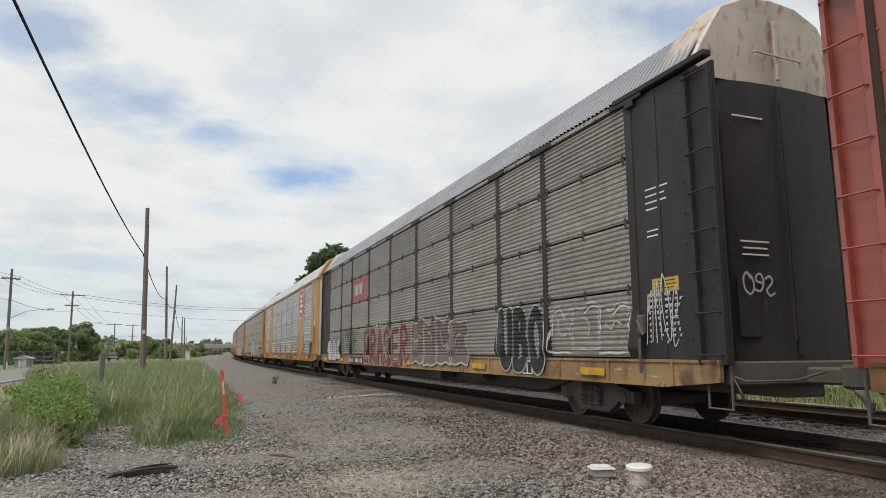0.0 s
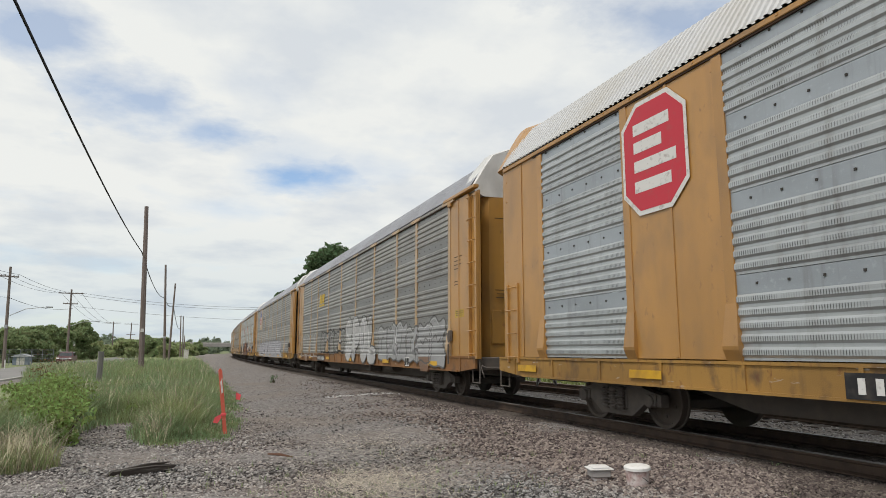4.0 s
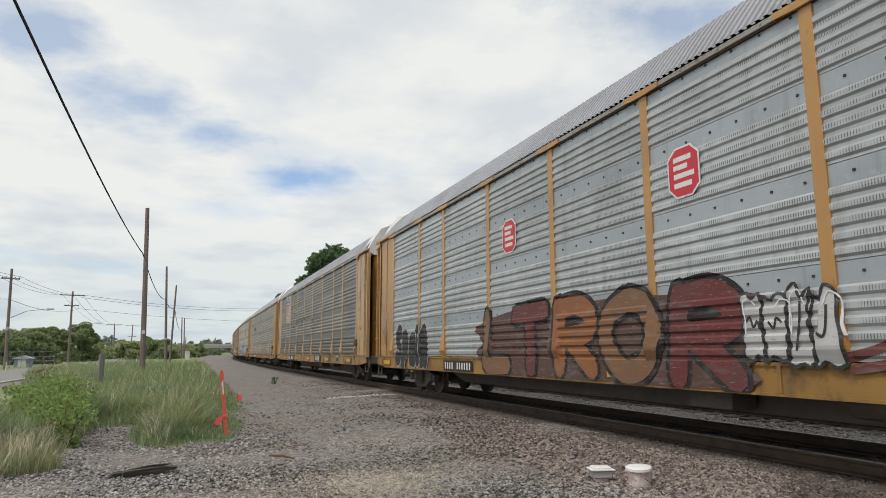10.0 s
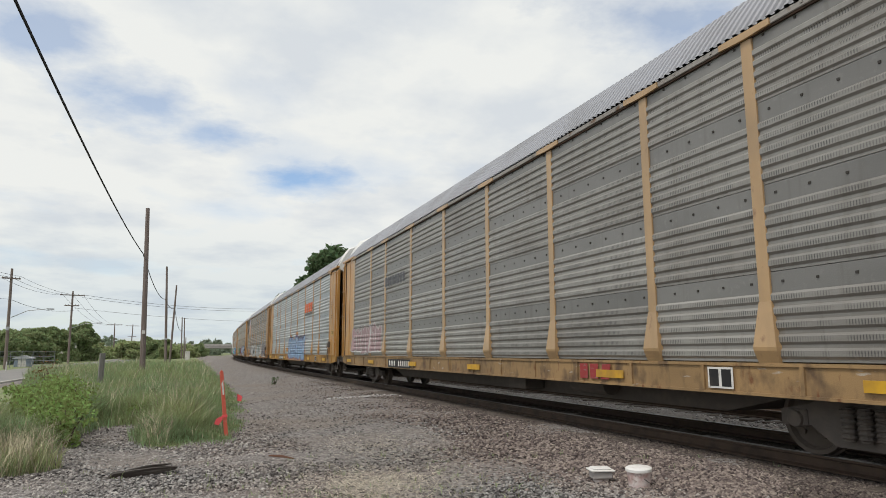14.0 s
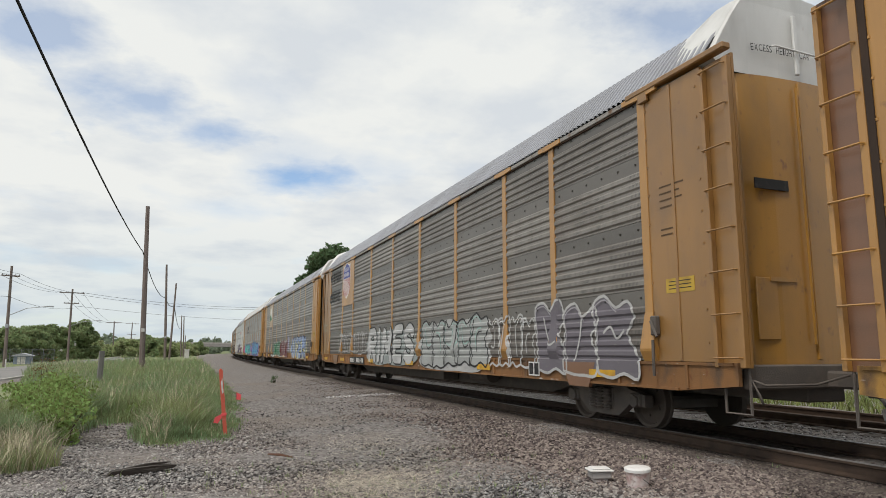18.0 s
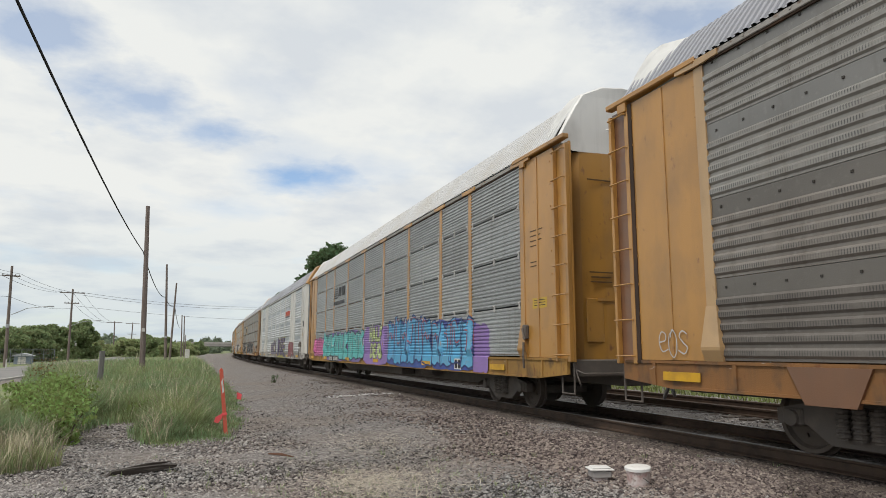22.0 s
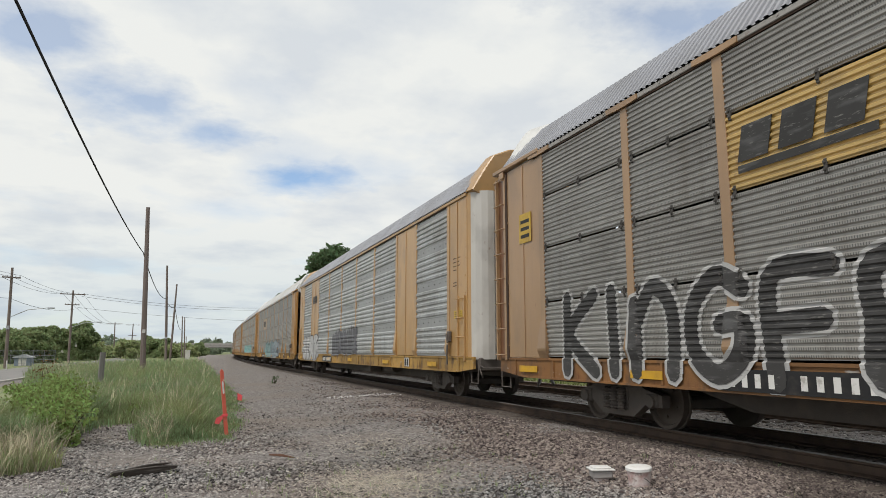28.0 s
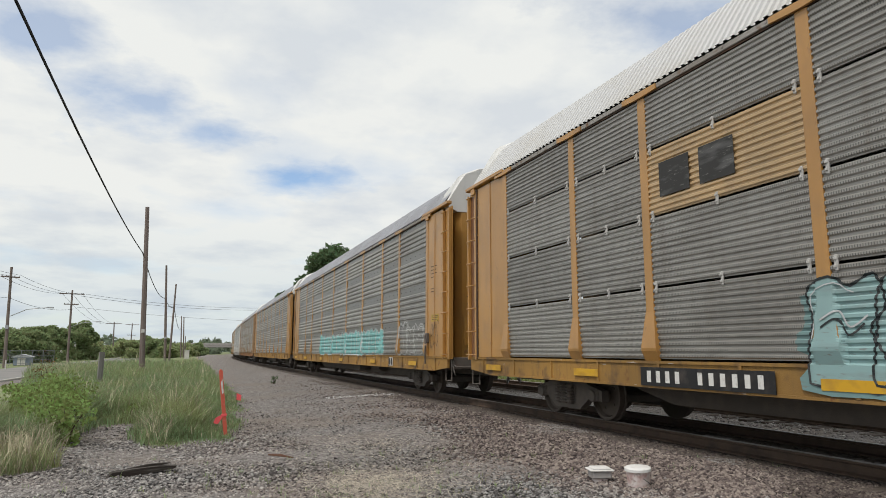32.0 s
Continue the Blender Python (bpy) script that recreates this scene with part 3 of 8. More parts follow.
def roof_mesh(mat, y0, y1, drop=0.0):
    key = ("roof", mat.name, y0, y1, drop)
    if key not in MESHES:
        s = Shape()
        n, pitch = len(ARCH), 0.13
        rows = []
        y = y0
        while y < y1:
            for dy, out in ((0, 0), (0.012, 0.032), (0.068, 0.032), (0.080, 0)):
                rows.append((min(y + dy, y1), out))
            y += pitch
        for y, o in rows:
            for x, z in ARCH:
                r = math.hypot(x, z - 4.6)
                zz = z - drop * (z - 5.08)
                s.v.append((x + o * x / r, y, zz + o * (z - 4.6) / r))
        s.f = [(i * n + j, i * n + j + 1, (i + 1) * n + j + 1, (i + 1) * n + j) for i in range(len(rows) - 1) for j in range(n - 1)]
        s.f += [tuple(range(n - 1, -1, -1)), tuple(range((len(rows) - 1) * n, len(rows) * n))]
        MESHES[key] = s.mesh("roof", mat)
    return MESHES[key]


def ladder_mesh(mat, bottom, top, rungs, width):
    key = ("ladder", mat.name, bottom, top, width)
    if key not in MESHES:
        s = Shape()
        s.box(-0.035, 0.05, 0, 0.09, bottom, top, 0.008)
        s.box(-0.035, 0.05, width - 0.06, width, bottom, top, 0.008)
        for k in range(rungs):
            z = bottom + 0.12 + k * (top - bottom - 0.2) / (rungs - 1)
            s.tube([(-0.01, 0.03, z), (-0.075, 0.05, z), (-0.075, width - 0.04, z), (-0.01, width - 0.02, z)], 0.013, 6)
        MESHES[key] = s.mesh("ladder", mat)
    return MESHES[key]


def truck_meshes():
    if "truck" in MESHES:
        return MESHES["truck"]
    frame_ = Shape()
    # cast side frame: arched top, two boxes over the axles and a window for the springs
    outline = [(-1.12, 0.34), (-1.12, 0.52), (-0.72, 0.60), (-0.45, 0.74), (0.45, 0.74), (0.72, 0.60), (1.12, 0.52), (1.12, 0.34), (0.72, 0.36), (0.42, 0.16), (-0.42, 0.16), (-0.72, 0.36)]
    frame_.prism(outline, "x", -0.07, 0.07)
    frame_.box(-0.09, -0.06, -0.30, 0.30, 0.26, 0.60, 0.01)
    for y in (-0.89, 0.89):
        frame_.lathe([(0.0, -0.13), (0.09, -0.13), (0.10, -0.11), (0.10, 0.02), (0, 0.02)], "x", (0, y, 0.42), 12)
        frame_.box(-0.1, 0.09, y - 0.14, y + 0.14, 0.34, 0.54, 0.02)
    springs = Shape()
    springs.lathe([(0.06, 0.25)] + [q for k in range(6) for q in ((0.06, 0.27 + k * 0.055), (0.082, 0.282 + k * 0.055), (0.082, 0.30 + k * 0.055), (0.06, 0.312 + k * 0.055))] + [(0.06, 0.60)], "z", (-0.13, 0, 0), 10)
    wheelset = Shape()
    for x, d in ((-0.755, 1), (0.755, -1)):
        wheelset.lathe([(0.0, -0.09 * d), (0.10, -0.09 * d), (0.11, -0.02 * d), (0.34, 0.0), (0.37, -0.05 * d), (0.418, -0.055 * d), (0.42, 0.04 * d), (0.445, 0.05 * d), (0.445, 0.08 * d), (0.36, 0.08 * d), (0.12, 0.05 * d), (0.0, 0.06 * d)], "x", (x, 0, 0), 26)
        for k in range(5):
            a = 2 * math.pi * k / 5
            wheelset.box(x - 0.035, x + 0.035, 0.23 * math.cos(a) - 0.02, 0.23 * math.cos(a) + 0.02, 0.23 * math.sin(a) - 0.02, 0.23 * math.sin(a) + 0.02)
    wheelset.tube([(-0.98, 0, 0), (0.98, 0, 0)], 0.075, 10)
    bolster = Shape().box(-0.95, 0.95, -0.19, 0.19, 0.42, 0.72, 0.03)
    bolster.box(-0.5, 0.5, -1.0, -0.96, 0.30, 0.44, 0.01).box(-0.5, 0.5, 0.96, 1.0, 0.30, 0.44, 0.01)
    MESHES["truck"] = [frame_.mesh("side_frame", STEEL), springs.mesh("spring", STEEL), wheelset.mesh("wheelset", WHEEL), bolster.mesh("bolster", STEEL)]
    return MESHES["truck"]


WHEELSETS = []


def add_truck(car, y):
    side, springs, wheels, bolster = truck_meshes()
    truck = part("truck", bolster, None, car, "dark brake-dust-covered two-axle truck", (0, y, 0))
    for x in (-0.98, 0.98):
        part("side_frame", side, None, truck, at=(x, 0, 0))
        for y in (-0.2, 0.0, 0.2):
            part("spring", springs, None, truck, at=(x + (0.0 if x < 0 else 0.26), y, 0))
    for dy in (-0.89, 0.89):
        w = part("wheelset", wheels, None, truck, at=(0, dy, 0.42))
        WHEELSETS.append(w)
    return truck


def end_mesh(mat, top, style):
    """The closed end of a car: bowed doors, the upper part painted apart."""
    key = ("end", mat.name, style)
    if key not in MESHES:
        low, high = Shape(), Shape()
        w = 1.18
        # plan of the bowed doors: (x, y)
        plan = [(-w, 0.36), (-w + 0.02, 0.16), (-w + 0.16, 0.02), (-0.55, -0.04), (0, -0.06), (0.55, -0.04), (w - 0.16, 0.02), (w - 0.02, 0.16), (w, 0.36)]
        n = len(plan)
        low.v = [(x, y, z) for z in (1.02, 4.93) for x, y in plan]
        low.f = [(i, i + 1, n + i + 1, n + i) for i in range(n - 1)]
        low.box(-0.03, 0.03, -0.085, -0.05, 1.1, 4.9, 0.008)
        low.tube([(-0.09, -0.1, 1.3), (-0.09, -0.1, 4.8)], 0.018, 6)
        low.box(-0.75, -0.30, -0.062, -0.04, 2.1, 2.16).box(-0.98, -0.62, -0.045, -0.01, 1.35, 2.15, 0.01)
        # the top follows the roof's arch and slopes back to meet it
        arch = [(-1.16, 4.93)] + [(x * 0.80, 4.95 + (z - 5.08) * 1.06 + 0.10) for x, z in ARCH] + [(1.16, 4.93)]
        m = len(arch)
        for back, kx, kz in ((1.3, 1.24, 0.80), (0.42, 1.25, 1.0), (0.16, 1.24, 1.0), (0.03, 1.225, 0.985), (0.0, 1.20, 0.965)):
            for x, z in arch:
                bow = -0.06 * (1 - min(1, abs(x) / 1.16) ** 2)
                high.v.append((x * (kx if z > 4.94 else 1.0), back + bow, 4.93 + (z - 4.93) * kz))
        for r in range(4):
            high.f += [(r * m + i, r * m + i + 1, (r + 1) * m + i + 1, (r + 1) * m + i) for i in range(m - 1)]
        high.f.append(tuple(4 * m + i for i in range(m - 1, -1, -1)))
        high.tube([(-0.45, -0.075, 5.3), (-0.42, -0.11, 5.3), (0.42, -0.11, 5.27), (0.45, -0.075, 5.27)], 0.012, 6)
        high.box(-0.035, 0.035, -0.09, -0.05, 5.0, 5.75, 0.01)
        MESHES[key] = (low.mesh("end_door", mat, False), high.mesh("end_top", top, False))
    return MESHES[key]


EAVE = material("dusty_eave_steel", (0.34, 0.325, 0.305), 0.6, 0.2, [(1.5, 0.45, 0.7, (0.24, 0.215, 0.19), (1, 0.5, 1)), (7, 0.58, 0.7, (0.16, 0.09, 0.05), A1)], 0.1, 50)
# dark rusty brown of solid strips that stand for shade in body gaps
GAPSHADE = material("dark_rusty_gap", (0.045, 0.03, 0.022), 0.9, 0, [(3, 0.45, 0.7, (0.09, 0.05, 0.03), (1, 1, 0.3))])


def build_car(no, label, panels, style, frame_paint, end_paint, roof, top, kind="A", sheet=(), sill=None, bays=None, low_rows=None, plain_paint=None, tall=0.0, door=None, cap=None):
    """One covered car-carrier wagon. bays: paint of single panels by (bay, row); sheet: bays closed by plain sheet."""
    car = thing("autorack_car", label, "rail car", "cars of the freight train")
    fp, ep, pm = PAINTS[frame_paint], PAINTS[end_paint], PANELS[panels]
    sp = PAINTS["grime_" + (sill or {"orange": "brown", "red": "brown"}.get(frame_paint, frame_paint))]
    y0 = -HALF
    # under the body
    u = Shape().box(-0.33, 0.33, y0 + 0.2, HALF - 0.2, 0.56, 0.86, 0.02)
    u.prism([(-8.7, 0.62), (-7.6, 0.37), (7.6, 0.37), (8.7, 0.62), (8.7, 0.8), (-8.7, 0.8)], "x", -0.62, 0.62)
    u.box(-1.40, 1.40, y0 + 0.25, HALF - 0.25, 0.86, 0.98)
    for k in range(12):
        y = y0 + 1.4 + k * (2 * HALF - 2.8) / 11
        u.box(-1.38, 1.38, y - 0.06, y + 0.06, 0.68, 0.86)
    u.tube([(-0.85, y0 + 8.5, 0.62), (-0.85, y0 + 9.6, 0.62)], 0.17, 12)
    u.box(-1.1, -0.65, y0 + 11.2, y0 + 12.0, 0.42, 0.72, 0.02)
    if "under" not in MESHES:
        MESHES["under"] = u.mesh("underframe", STEEL)
    part("underframe", MESHES["under"], None, car, "black grimy steel underframe")
    key = ("sill", sp.name)
    if key not in MESHES:
        s = Shape()
        tip = [(y0 + 0.15, 1.06), (HALF - 0.15, 1.06), (HALF - 0.15, 0.78), (HALF - 1.2, 0.68), (y0 + 1.2, 0.68), (y0 + 0.15, 0.78)]
        s.prism(tip, "x", SIDE - 0.01, SIDE + 0.05)
        s.box(SIDE - 0.03, SIDE - 0.01, y0 + 0.2, HALF - 0.2, 1.02, 1.06).box(SIDE - 0.03, SIDE - 0.01, y0 + 1.2, HALF - 1.2, 0.68, 0.715)
        for k in range(18):
            y = y0 + 1.0 + k * 1.5
            s.box(SIDE - 0.035, SIDE - 0.01, y, y + 0.05, 0.72, 1.02)
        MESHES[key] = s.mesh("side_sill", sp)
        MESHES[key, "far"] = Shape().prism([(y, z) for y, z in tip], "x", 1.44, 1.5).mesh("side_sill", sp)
    part("side_sill", MESHES[key], None, car)
    part("side_sill", MESHES[key, "far"], None, car)
    if "hanger" not in MESHES:
        MESHES["hanger"] = Shape().prism([(-0.50, 1.02), (0.50, 1.02), (0.30, 0.62), (-0.30, 0.62)], "x", SIDE - 0.045, SIDE + 0.02).mesh("bolster_plate", PAINTS["plate"])
    if kind == "A" and sill == "brown":
        for y in (-TRUCK_Y, TRUCK_Y):
            part("bolster_plate", MESHES["hanger"], None, car, "rust-brown plate over the truck", (0, y, 0))
    # panels
    for i in range(9):
        a, b = POSTS[i], POSTS[i + 1]
        if i in sheet:
            part("plain_sheet", flat_mesh(b - a, ROWS[4] - ROWS[0], PAINTS[plain_paint or frame_paint]), None, car, at=(SIDE, y0 + a, ROWS[0]))
            continue
        for r in range(4):
            # low_rows swaps in a deeper steel for the bottom rows of some wagons
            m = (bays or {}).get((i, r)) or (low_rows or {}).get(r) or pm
            part("panel", panel_mesh(b - a, ROWS[r + 1] - ROWS[r], style, m), None, car, at=(SIDE, y0 + a, ROWS[r]))
    for i, y in enumerate(POSTS):
        part("post", post_mesh(fp, "slim" if kind == "B" else "mid"), None, car, at=(SIDE, y0 + y, 0))
    key = ("far", pm.name)
    if key not in MESHES:
        MESHES[key] = Shape().box(1.45, 1.49, y0 + 0.4, HALF - 0.4, 1.06, 5.08).mesh("far_side_wall", pm)
    part("far_side_wall", MESHES[key], None, car)
    # eave
    key = ("eave", ep.name, kind, fp.name)
    if key not in MESHES:
        s = Shape().box(SIDE - 0.05, SIDE + 0.03, y0 + (2.0 if kind == "A" else 0.5), HALF - (2.0 if kind == "A" else 0.5), 5.005, 5.085, 0.008)
        for k in range(34):
            y = y0 + 2.2 + k * 0.697
            s.box(SIDE - 0.058, SIDE - 0.05, y, y + 0.03, 5.04, 5.07)
        MESHES[key] = s.mesh("eave", fp if kind == "B" else EAVE)
        # shade of the gap below the eave, drawn as a solid dark strip
        MESHES[key, "gap"] = Shape().box(SIDE - 0.034, SIDE + 0.02, y0 + 1.8, HALF - 1.8, 4.978, 5.006).mesh("eave_gap", GAPSHADE)
        s = Shape().box(SIDE - 0.085, SIDE + 0.06, 0, 2.05, 5.05, 5.14, 0.015)
        s.box(SIDE - 0.075, SIDE - 0.02, 1.55, 1.75, 4.9, 5.05, 0.01)
        MESHES[key, "end"] = s.mesh("header_bar", ep)
    part("eave", MESHES[key], None, car)
    part("eave_gap", MESHES[key, "gap"], None, car, "dark strip for the shaded gap under the eave")
    gap = 0.38 if kind == "A" else 0.5
    part("roof", roof_mesh(ROOFS[roof], y0 + gap, HALF - gap, -tall), None, car, "ribbed sheet-metal roof")
    seal = ("seal", tall, gap, kind)
    if seal not in MESHES:
        s = Shape()
        for y in (y0 + gap - 0.015, y0 + gap + 0.015):
            s.v += [(x * 1.008, y, 5.08 + (z - 5.08) * (1 + tall) + 0.012) for x, z in ARCH]
        for y in (y0 + gap - 0.015, y0 + gap + 0.015):
            s.v += [(x * 0.985, y, 5.08 + (z - 5.08) * (1 + tall) - 0.02) for x, z in ARCH]
        m = len(ARCH)
        for a, b in ((0, 1), (2, 0), (3, 2), (1, 3)):
            s.f += [(a * m + i, a * m + i + 1, b * m + i + 1, b * m + i) for i in range(m - 1)]
        MESHES[seal] = s.mesh("roof_end_strip", PAINTS["black"] if kind == "A" else ROOFS[roof])
    part("roof_end_strip", MESHES[seal], None, car, "edge strip of the roof")
    low, high = end_mesh(PAINTS[door] if door else PAINTS["door"] if end_paint in ("gold", "tan", "orange") else ep, {"white": TOPWHITE, "stained": STAINED}.get(top, PAINTS[cap] if cap else ep), kind)
    for e, (ya, sgn) in enumerate(((y0, 1), (HALF, -1))):
        plain = flat_mesh(1.25 if sgn > 0 else 1.55, 3.95, ep)
        part("plain_end_sheet", plain, None, car, at=(SIDE, ya + (0.5 if sgn > 0 else -2.05), 1.06))
        d = part("end_door", low, None, car)
        t = part("end_top", high, None, car)
        for o in (d, t):
            o.matrix_basis = pose(0, ya + sgn * (0.32 if kind == "A" else 0.14), 0, 0, 0, 0 if e == 0 else 180)
        k = 1.18 + 0.5 * tall
        t.matrix_basis = t.matrix_basis @ Matrix.Translation((0, 0, 4.93 * (1 - k))) @ Matrix.Diagonal((1, 1, k, 1))
        if kind == "A":
            part("header_bar", MESHES[key, "end"], None, car, at=(0, ya if sgn > 0 else ya - 2.05, 0))
            part("ladder", ladder_mesh(ep, 1.0, 4.95, 8, 0.5), None, car, at=(SIDE, ya if sgn > 0 else ya - 0.5, 0))
            s = ("back", ep.name, e)
            if e == 1:
                if "slot" not in MESHES:
                    # the slot's shade beside the rear ladder is a solid dark strip
                    MESHES["slot"] = Shape().box(-0.03, 0.02, 0.03, 0.11, 1.02, 5.0).mesh("dark_slot", GAPSHADE)
                part("dark_slot", MESHES["slot"], None, car, at=(SIDE, ya - 0.62, 0))
            if s not in MESHES:
                # behind rear ladders the recess's shade is put into a darker brown
                MESHES[s] = Shape().box(0.05, 0.09, 0.0, 0.5, 1.0, 5.0).mesh("ladder_back_plate", ep if e == 0 or end_paint in ("black", "red") else PAINTS["plate"])
            part("ladder_back_plate", MESHES[s], None, car, at=(SIDE, ya if sgn > 0 else ya - 0.5, 0))
        else:
            s = ("round", ep.name, no == 13)
            if s not in MESHES:
                MESHES[s] = []
                turn = 0.35 if no == 13 else 0.75
                for a0, a1, m, nm in ((0.0, turn, ep, "corner_sheet"), (turn, 1.57, PAINTS[door] if door else ep, "corner_strip")):
                    q = [(SIDE + 0.5 - 0.5 * math.cos(a), 0.52 - 0.5 * math.sin(a)) for a in np.linspace(a0, a1, 5)]
                    q += [(x + 0.05, y + 0.05) for x, y in q[::-1]]
                    MESHES[s].append(Shape().prism([(float(x), float(y)) for x, y in q], "z", 1.0, 5.07).mesh(nm, m))
            for me in MESHES[s]:
                c = part(me.name.split(".")[0], me, None, car)
                c.matrix_basis = pose(0, ya, 0) if e == 0 else Matrix.Translation((0, ya, 0)) @ Matrix.Diagonal((1, -1, 1, 1))
            part("ladder", ladder_mesh(ep, 0.95, 2.55, 4, 0.5), None, car, at=(SIDE - 0.02, ya + 0.6 if sgn > 0 else ya - 1.1, 0))
        # coupler, step and hose
        s = "coupler"
        if s not in MESHES:
            q = Shape().box(-0.09, 0.09, -0.62, 0.4, 0.74, 0.96, 0.03).box(-0.17, 0.17, -0.72, -0.42, 0.70, 1.0, 0.04)
            q.box(-1.35, 1.35, 0.1, 0.24, 0.74, 1.04, 0.02)
            MESHES[s] = q.mesh("coupler", STEEL)
            q = Shape()
            q.tube([(-1.42, 0.05, 1.0), (-1.42, 0.05, 0.45), (-1.42, 0.45, 0.45), (-1.42, 0.45, 1.0)], 0.02, 6)
            MESHES["step"] = q.mesh("corner_step", STEEL)
            q = Shape().tube([(0.3, -0.1, 0.8), (0.32, -0.3, 0.62), (0.25, -0.5, 0.42), (0.12, -0.62, 0.52)], 0.03, 8)
            MESHES["hose"] = q.mesh("air_hose", HOSE, True)
            q = Shape().tube([(-1.38, 0.06, 0.86), (-1.3, -0.06, 0.80), (-0.5, -0.08, 0.80), (-0.2, -0.3, 0.92)], 0.016, 6)
            q.tube([(-1.38, 0.06, 0.86), (-1.40, -0.05, 0.70), (-1.36, -0.07, 0.58)], 0.016, 6)
            MESHES["lever"] = q.mesh("uncoupling_lever", STEEL, True)
        for nm, s in (("coupler", "coupler"), ("corner_step", "step"), ("air_hose", "hose"), ("uncoupling_lever", "lever")):
            o = part(nm, MESHES[s], None, car)
            o.matrix_basis = pose(0, ya, 0) if e == 0 else (pose(0, ya, 0, 0, 0, 180) if nm != "corner_step" else pose(0, ya - 0.5, 0))
    for y in (-TRUCK_Y, TRUCK_Y):
        add_truck(car, y)
    CARS.append((no, car))
    return car


CARS = []
SLACK = {-1: -0.42, 1: 0.04, 2: -0.2, 4: -0.05, 5: 0.1, 9: -0.1, 10: 0.0, 11: 0.0, 13: -0.08, 14: -0.2, 15: -0.2}  # play of the couplers


def car_pose(no, t):
    """Where car no stands at t seconds: a straight body on its two trucks."""
    s = 6.49 + CAR * no + SLACK.get(no, 0) - gone(t) + HALF
    a, _ = track(s - TRUCK_Y)
    b, _ = track(s + TRUCK_Y)
    m = (a + b) / 2
    return pose(m.x, m.y, 0, 0, 0, -math.degrees(math.atan2(b.x - a.x, b.y - a.y)))


build_ground()
build_bed()
build_track(LINE_X, "railway_track", "main line of worn rails on dark wooden ties", RAILHEAD)
build_track(LINE_X + 4.27, "railway_track", "second line of rails beyond the train", RAIL)

SIGNPANEL = {k: paint(k + "_panel_paint", c) for k, c in (("red", (0.34, 0.05, 0.065)), ("yellow", (0.50, 0.33, 0.10)), ("tan", (0.47, 0.32, 0.16)), ("blue", (0.17, 0.255, 0.36)))}
build_car(-1, "oxide red car-carrier wagon with white graffiti", "rust", "even", "red", "red", "grey", "", "A")
build_car(0, "black-framed car-carrier wagon with weathered grey slatted sides", "dark", "even", "black", "black", "grey", "stained", "A", sill="tan", tall=0.06, bays={(6, 2): SIGNPANEL["red"]})
build_car(1, "gold car-carrier wagon with galvanised panels and red octagon signs", "blue", "band", "gold", "gold", "white", "", "B", door="steel", sheet=(1, 7), tall=0.15)
build_car(2, "gold-framed wagon with grey sides and silver graffiti", "grey", "band", "tan", "gold", "grey", "white", "A", sill="brown")
build_car(3, "gold-framed wagon with grey banded sides and pale graffiti", "grey", "band", "tan", "gold", "grey", "white", "A", sill="gold")
build_car(4, "gold-framed wagon with bluish galvanised sides", "blue", "band", "gold", "gold", "grey", "white", "A", bays={(0, 0): SIGNPANEL["blue"]})
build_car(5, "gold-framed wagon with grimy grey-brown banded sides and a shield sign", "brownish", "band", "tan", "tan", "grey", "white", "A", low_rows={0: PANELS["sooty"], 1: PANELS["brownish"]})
build_car(6, "gold-framed wagon with clean grey banded sides", "grey", "band", "tan", "gold", "grey", "white", "A")
build_car(7, "gold-framed wagon with pale galvanised sides and blue graffiti", "blue", "band", "gold", "gold", "grey", "white", "A")
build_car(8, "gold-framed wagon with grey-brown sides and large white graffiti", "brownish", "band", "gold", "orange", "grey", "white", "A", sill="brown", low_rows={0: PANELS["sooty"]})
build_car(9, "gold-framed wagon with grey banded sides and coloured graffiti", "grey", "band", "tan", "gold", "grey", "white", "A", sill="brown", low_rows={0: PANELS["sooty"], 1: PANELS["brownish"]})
build_car(10, "gold-framed wagon with even grey panels over blue graffiti", "fine_pale", "even", "gold", "gold", "white", "white", "A", tall=0.17)
build_car(11, "off-white car-carrier wagon with ribbed galvanised sides", "silver", "band", "white", "white", "grey", "", "B", door="greydoor", sheet=(1, 7), tall=0.17, cap="gold")
build_car(12, "gold-framed wagon with dark grey panels and silver graffiti", "fine_grey", "even", "brown", "brown", "grey", "white", "A", bays={(6, 2): SIGNPANEL["yellow"]})
build_car(13, "tan car-carrier wagon with pale galvanised panels", "pale", "band", "ochre", "ochre", "grey", "", "B", door="white", sheet=(1, 7))
build_car(14, "gold-framed wagon with grey panels and a teal graffiti piece", "fine_grey", "even", "gold", "gold", "white", "white", "A", tall=0.17, bays={(6, 2): SIGNPANEL["tan"]})
build_car(15, "gold-framed wagon with grey sides and teal graffiti", "grey", "band", "gold", "gold", "grey", "white", "A")

far = ("grey", "band", "gold", "gold", "grey", "white", "A"), ("dark", "even", "brown", "brown", "grey", "", "A"), ("pale", "band", "white", "white", "white", "", "B"), ("blue", "band", "tan", "gold", "grey", "white", "A")
for no in range(16, 26):
    build_car(no, "weathered car-carrier wagon far back in the train", *far[no % 4])


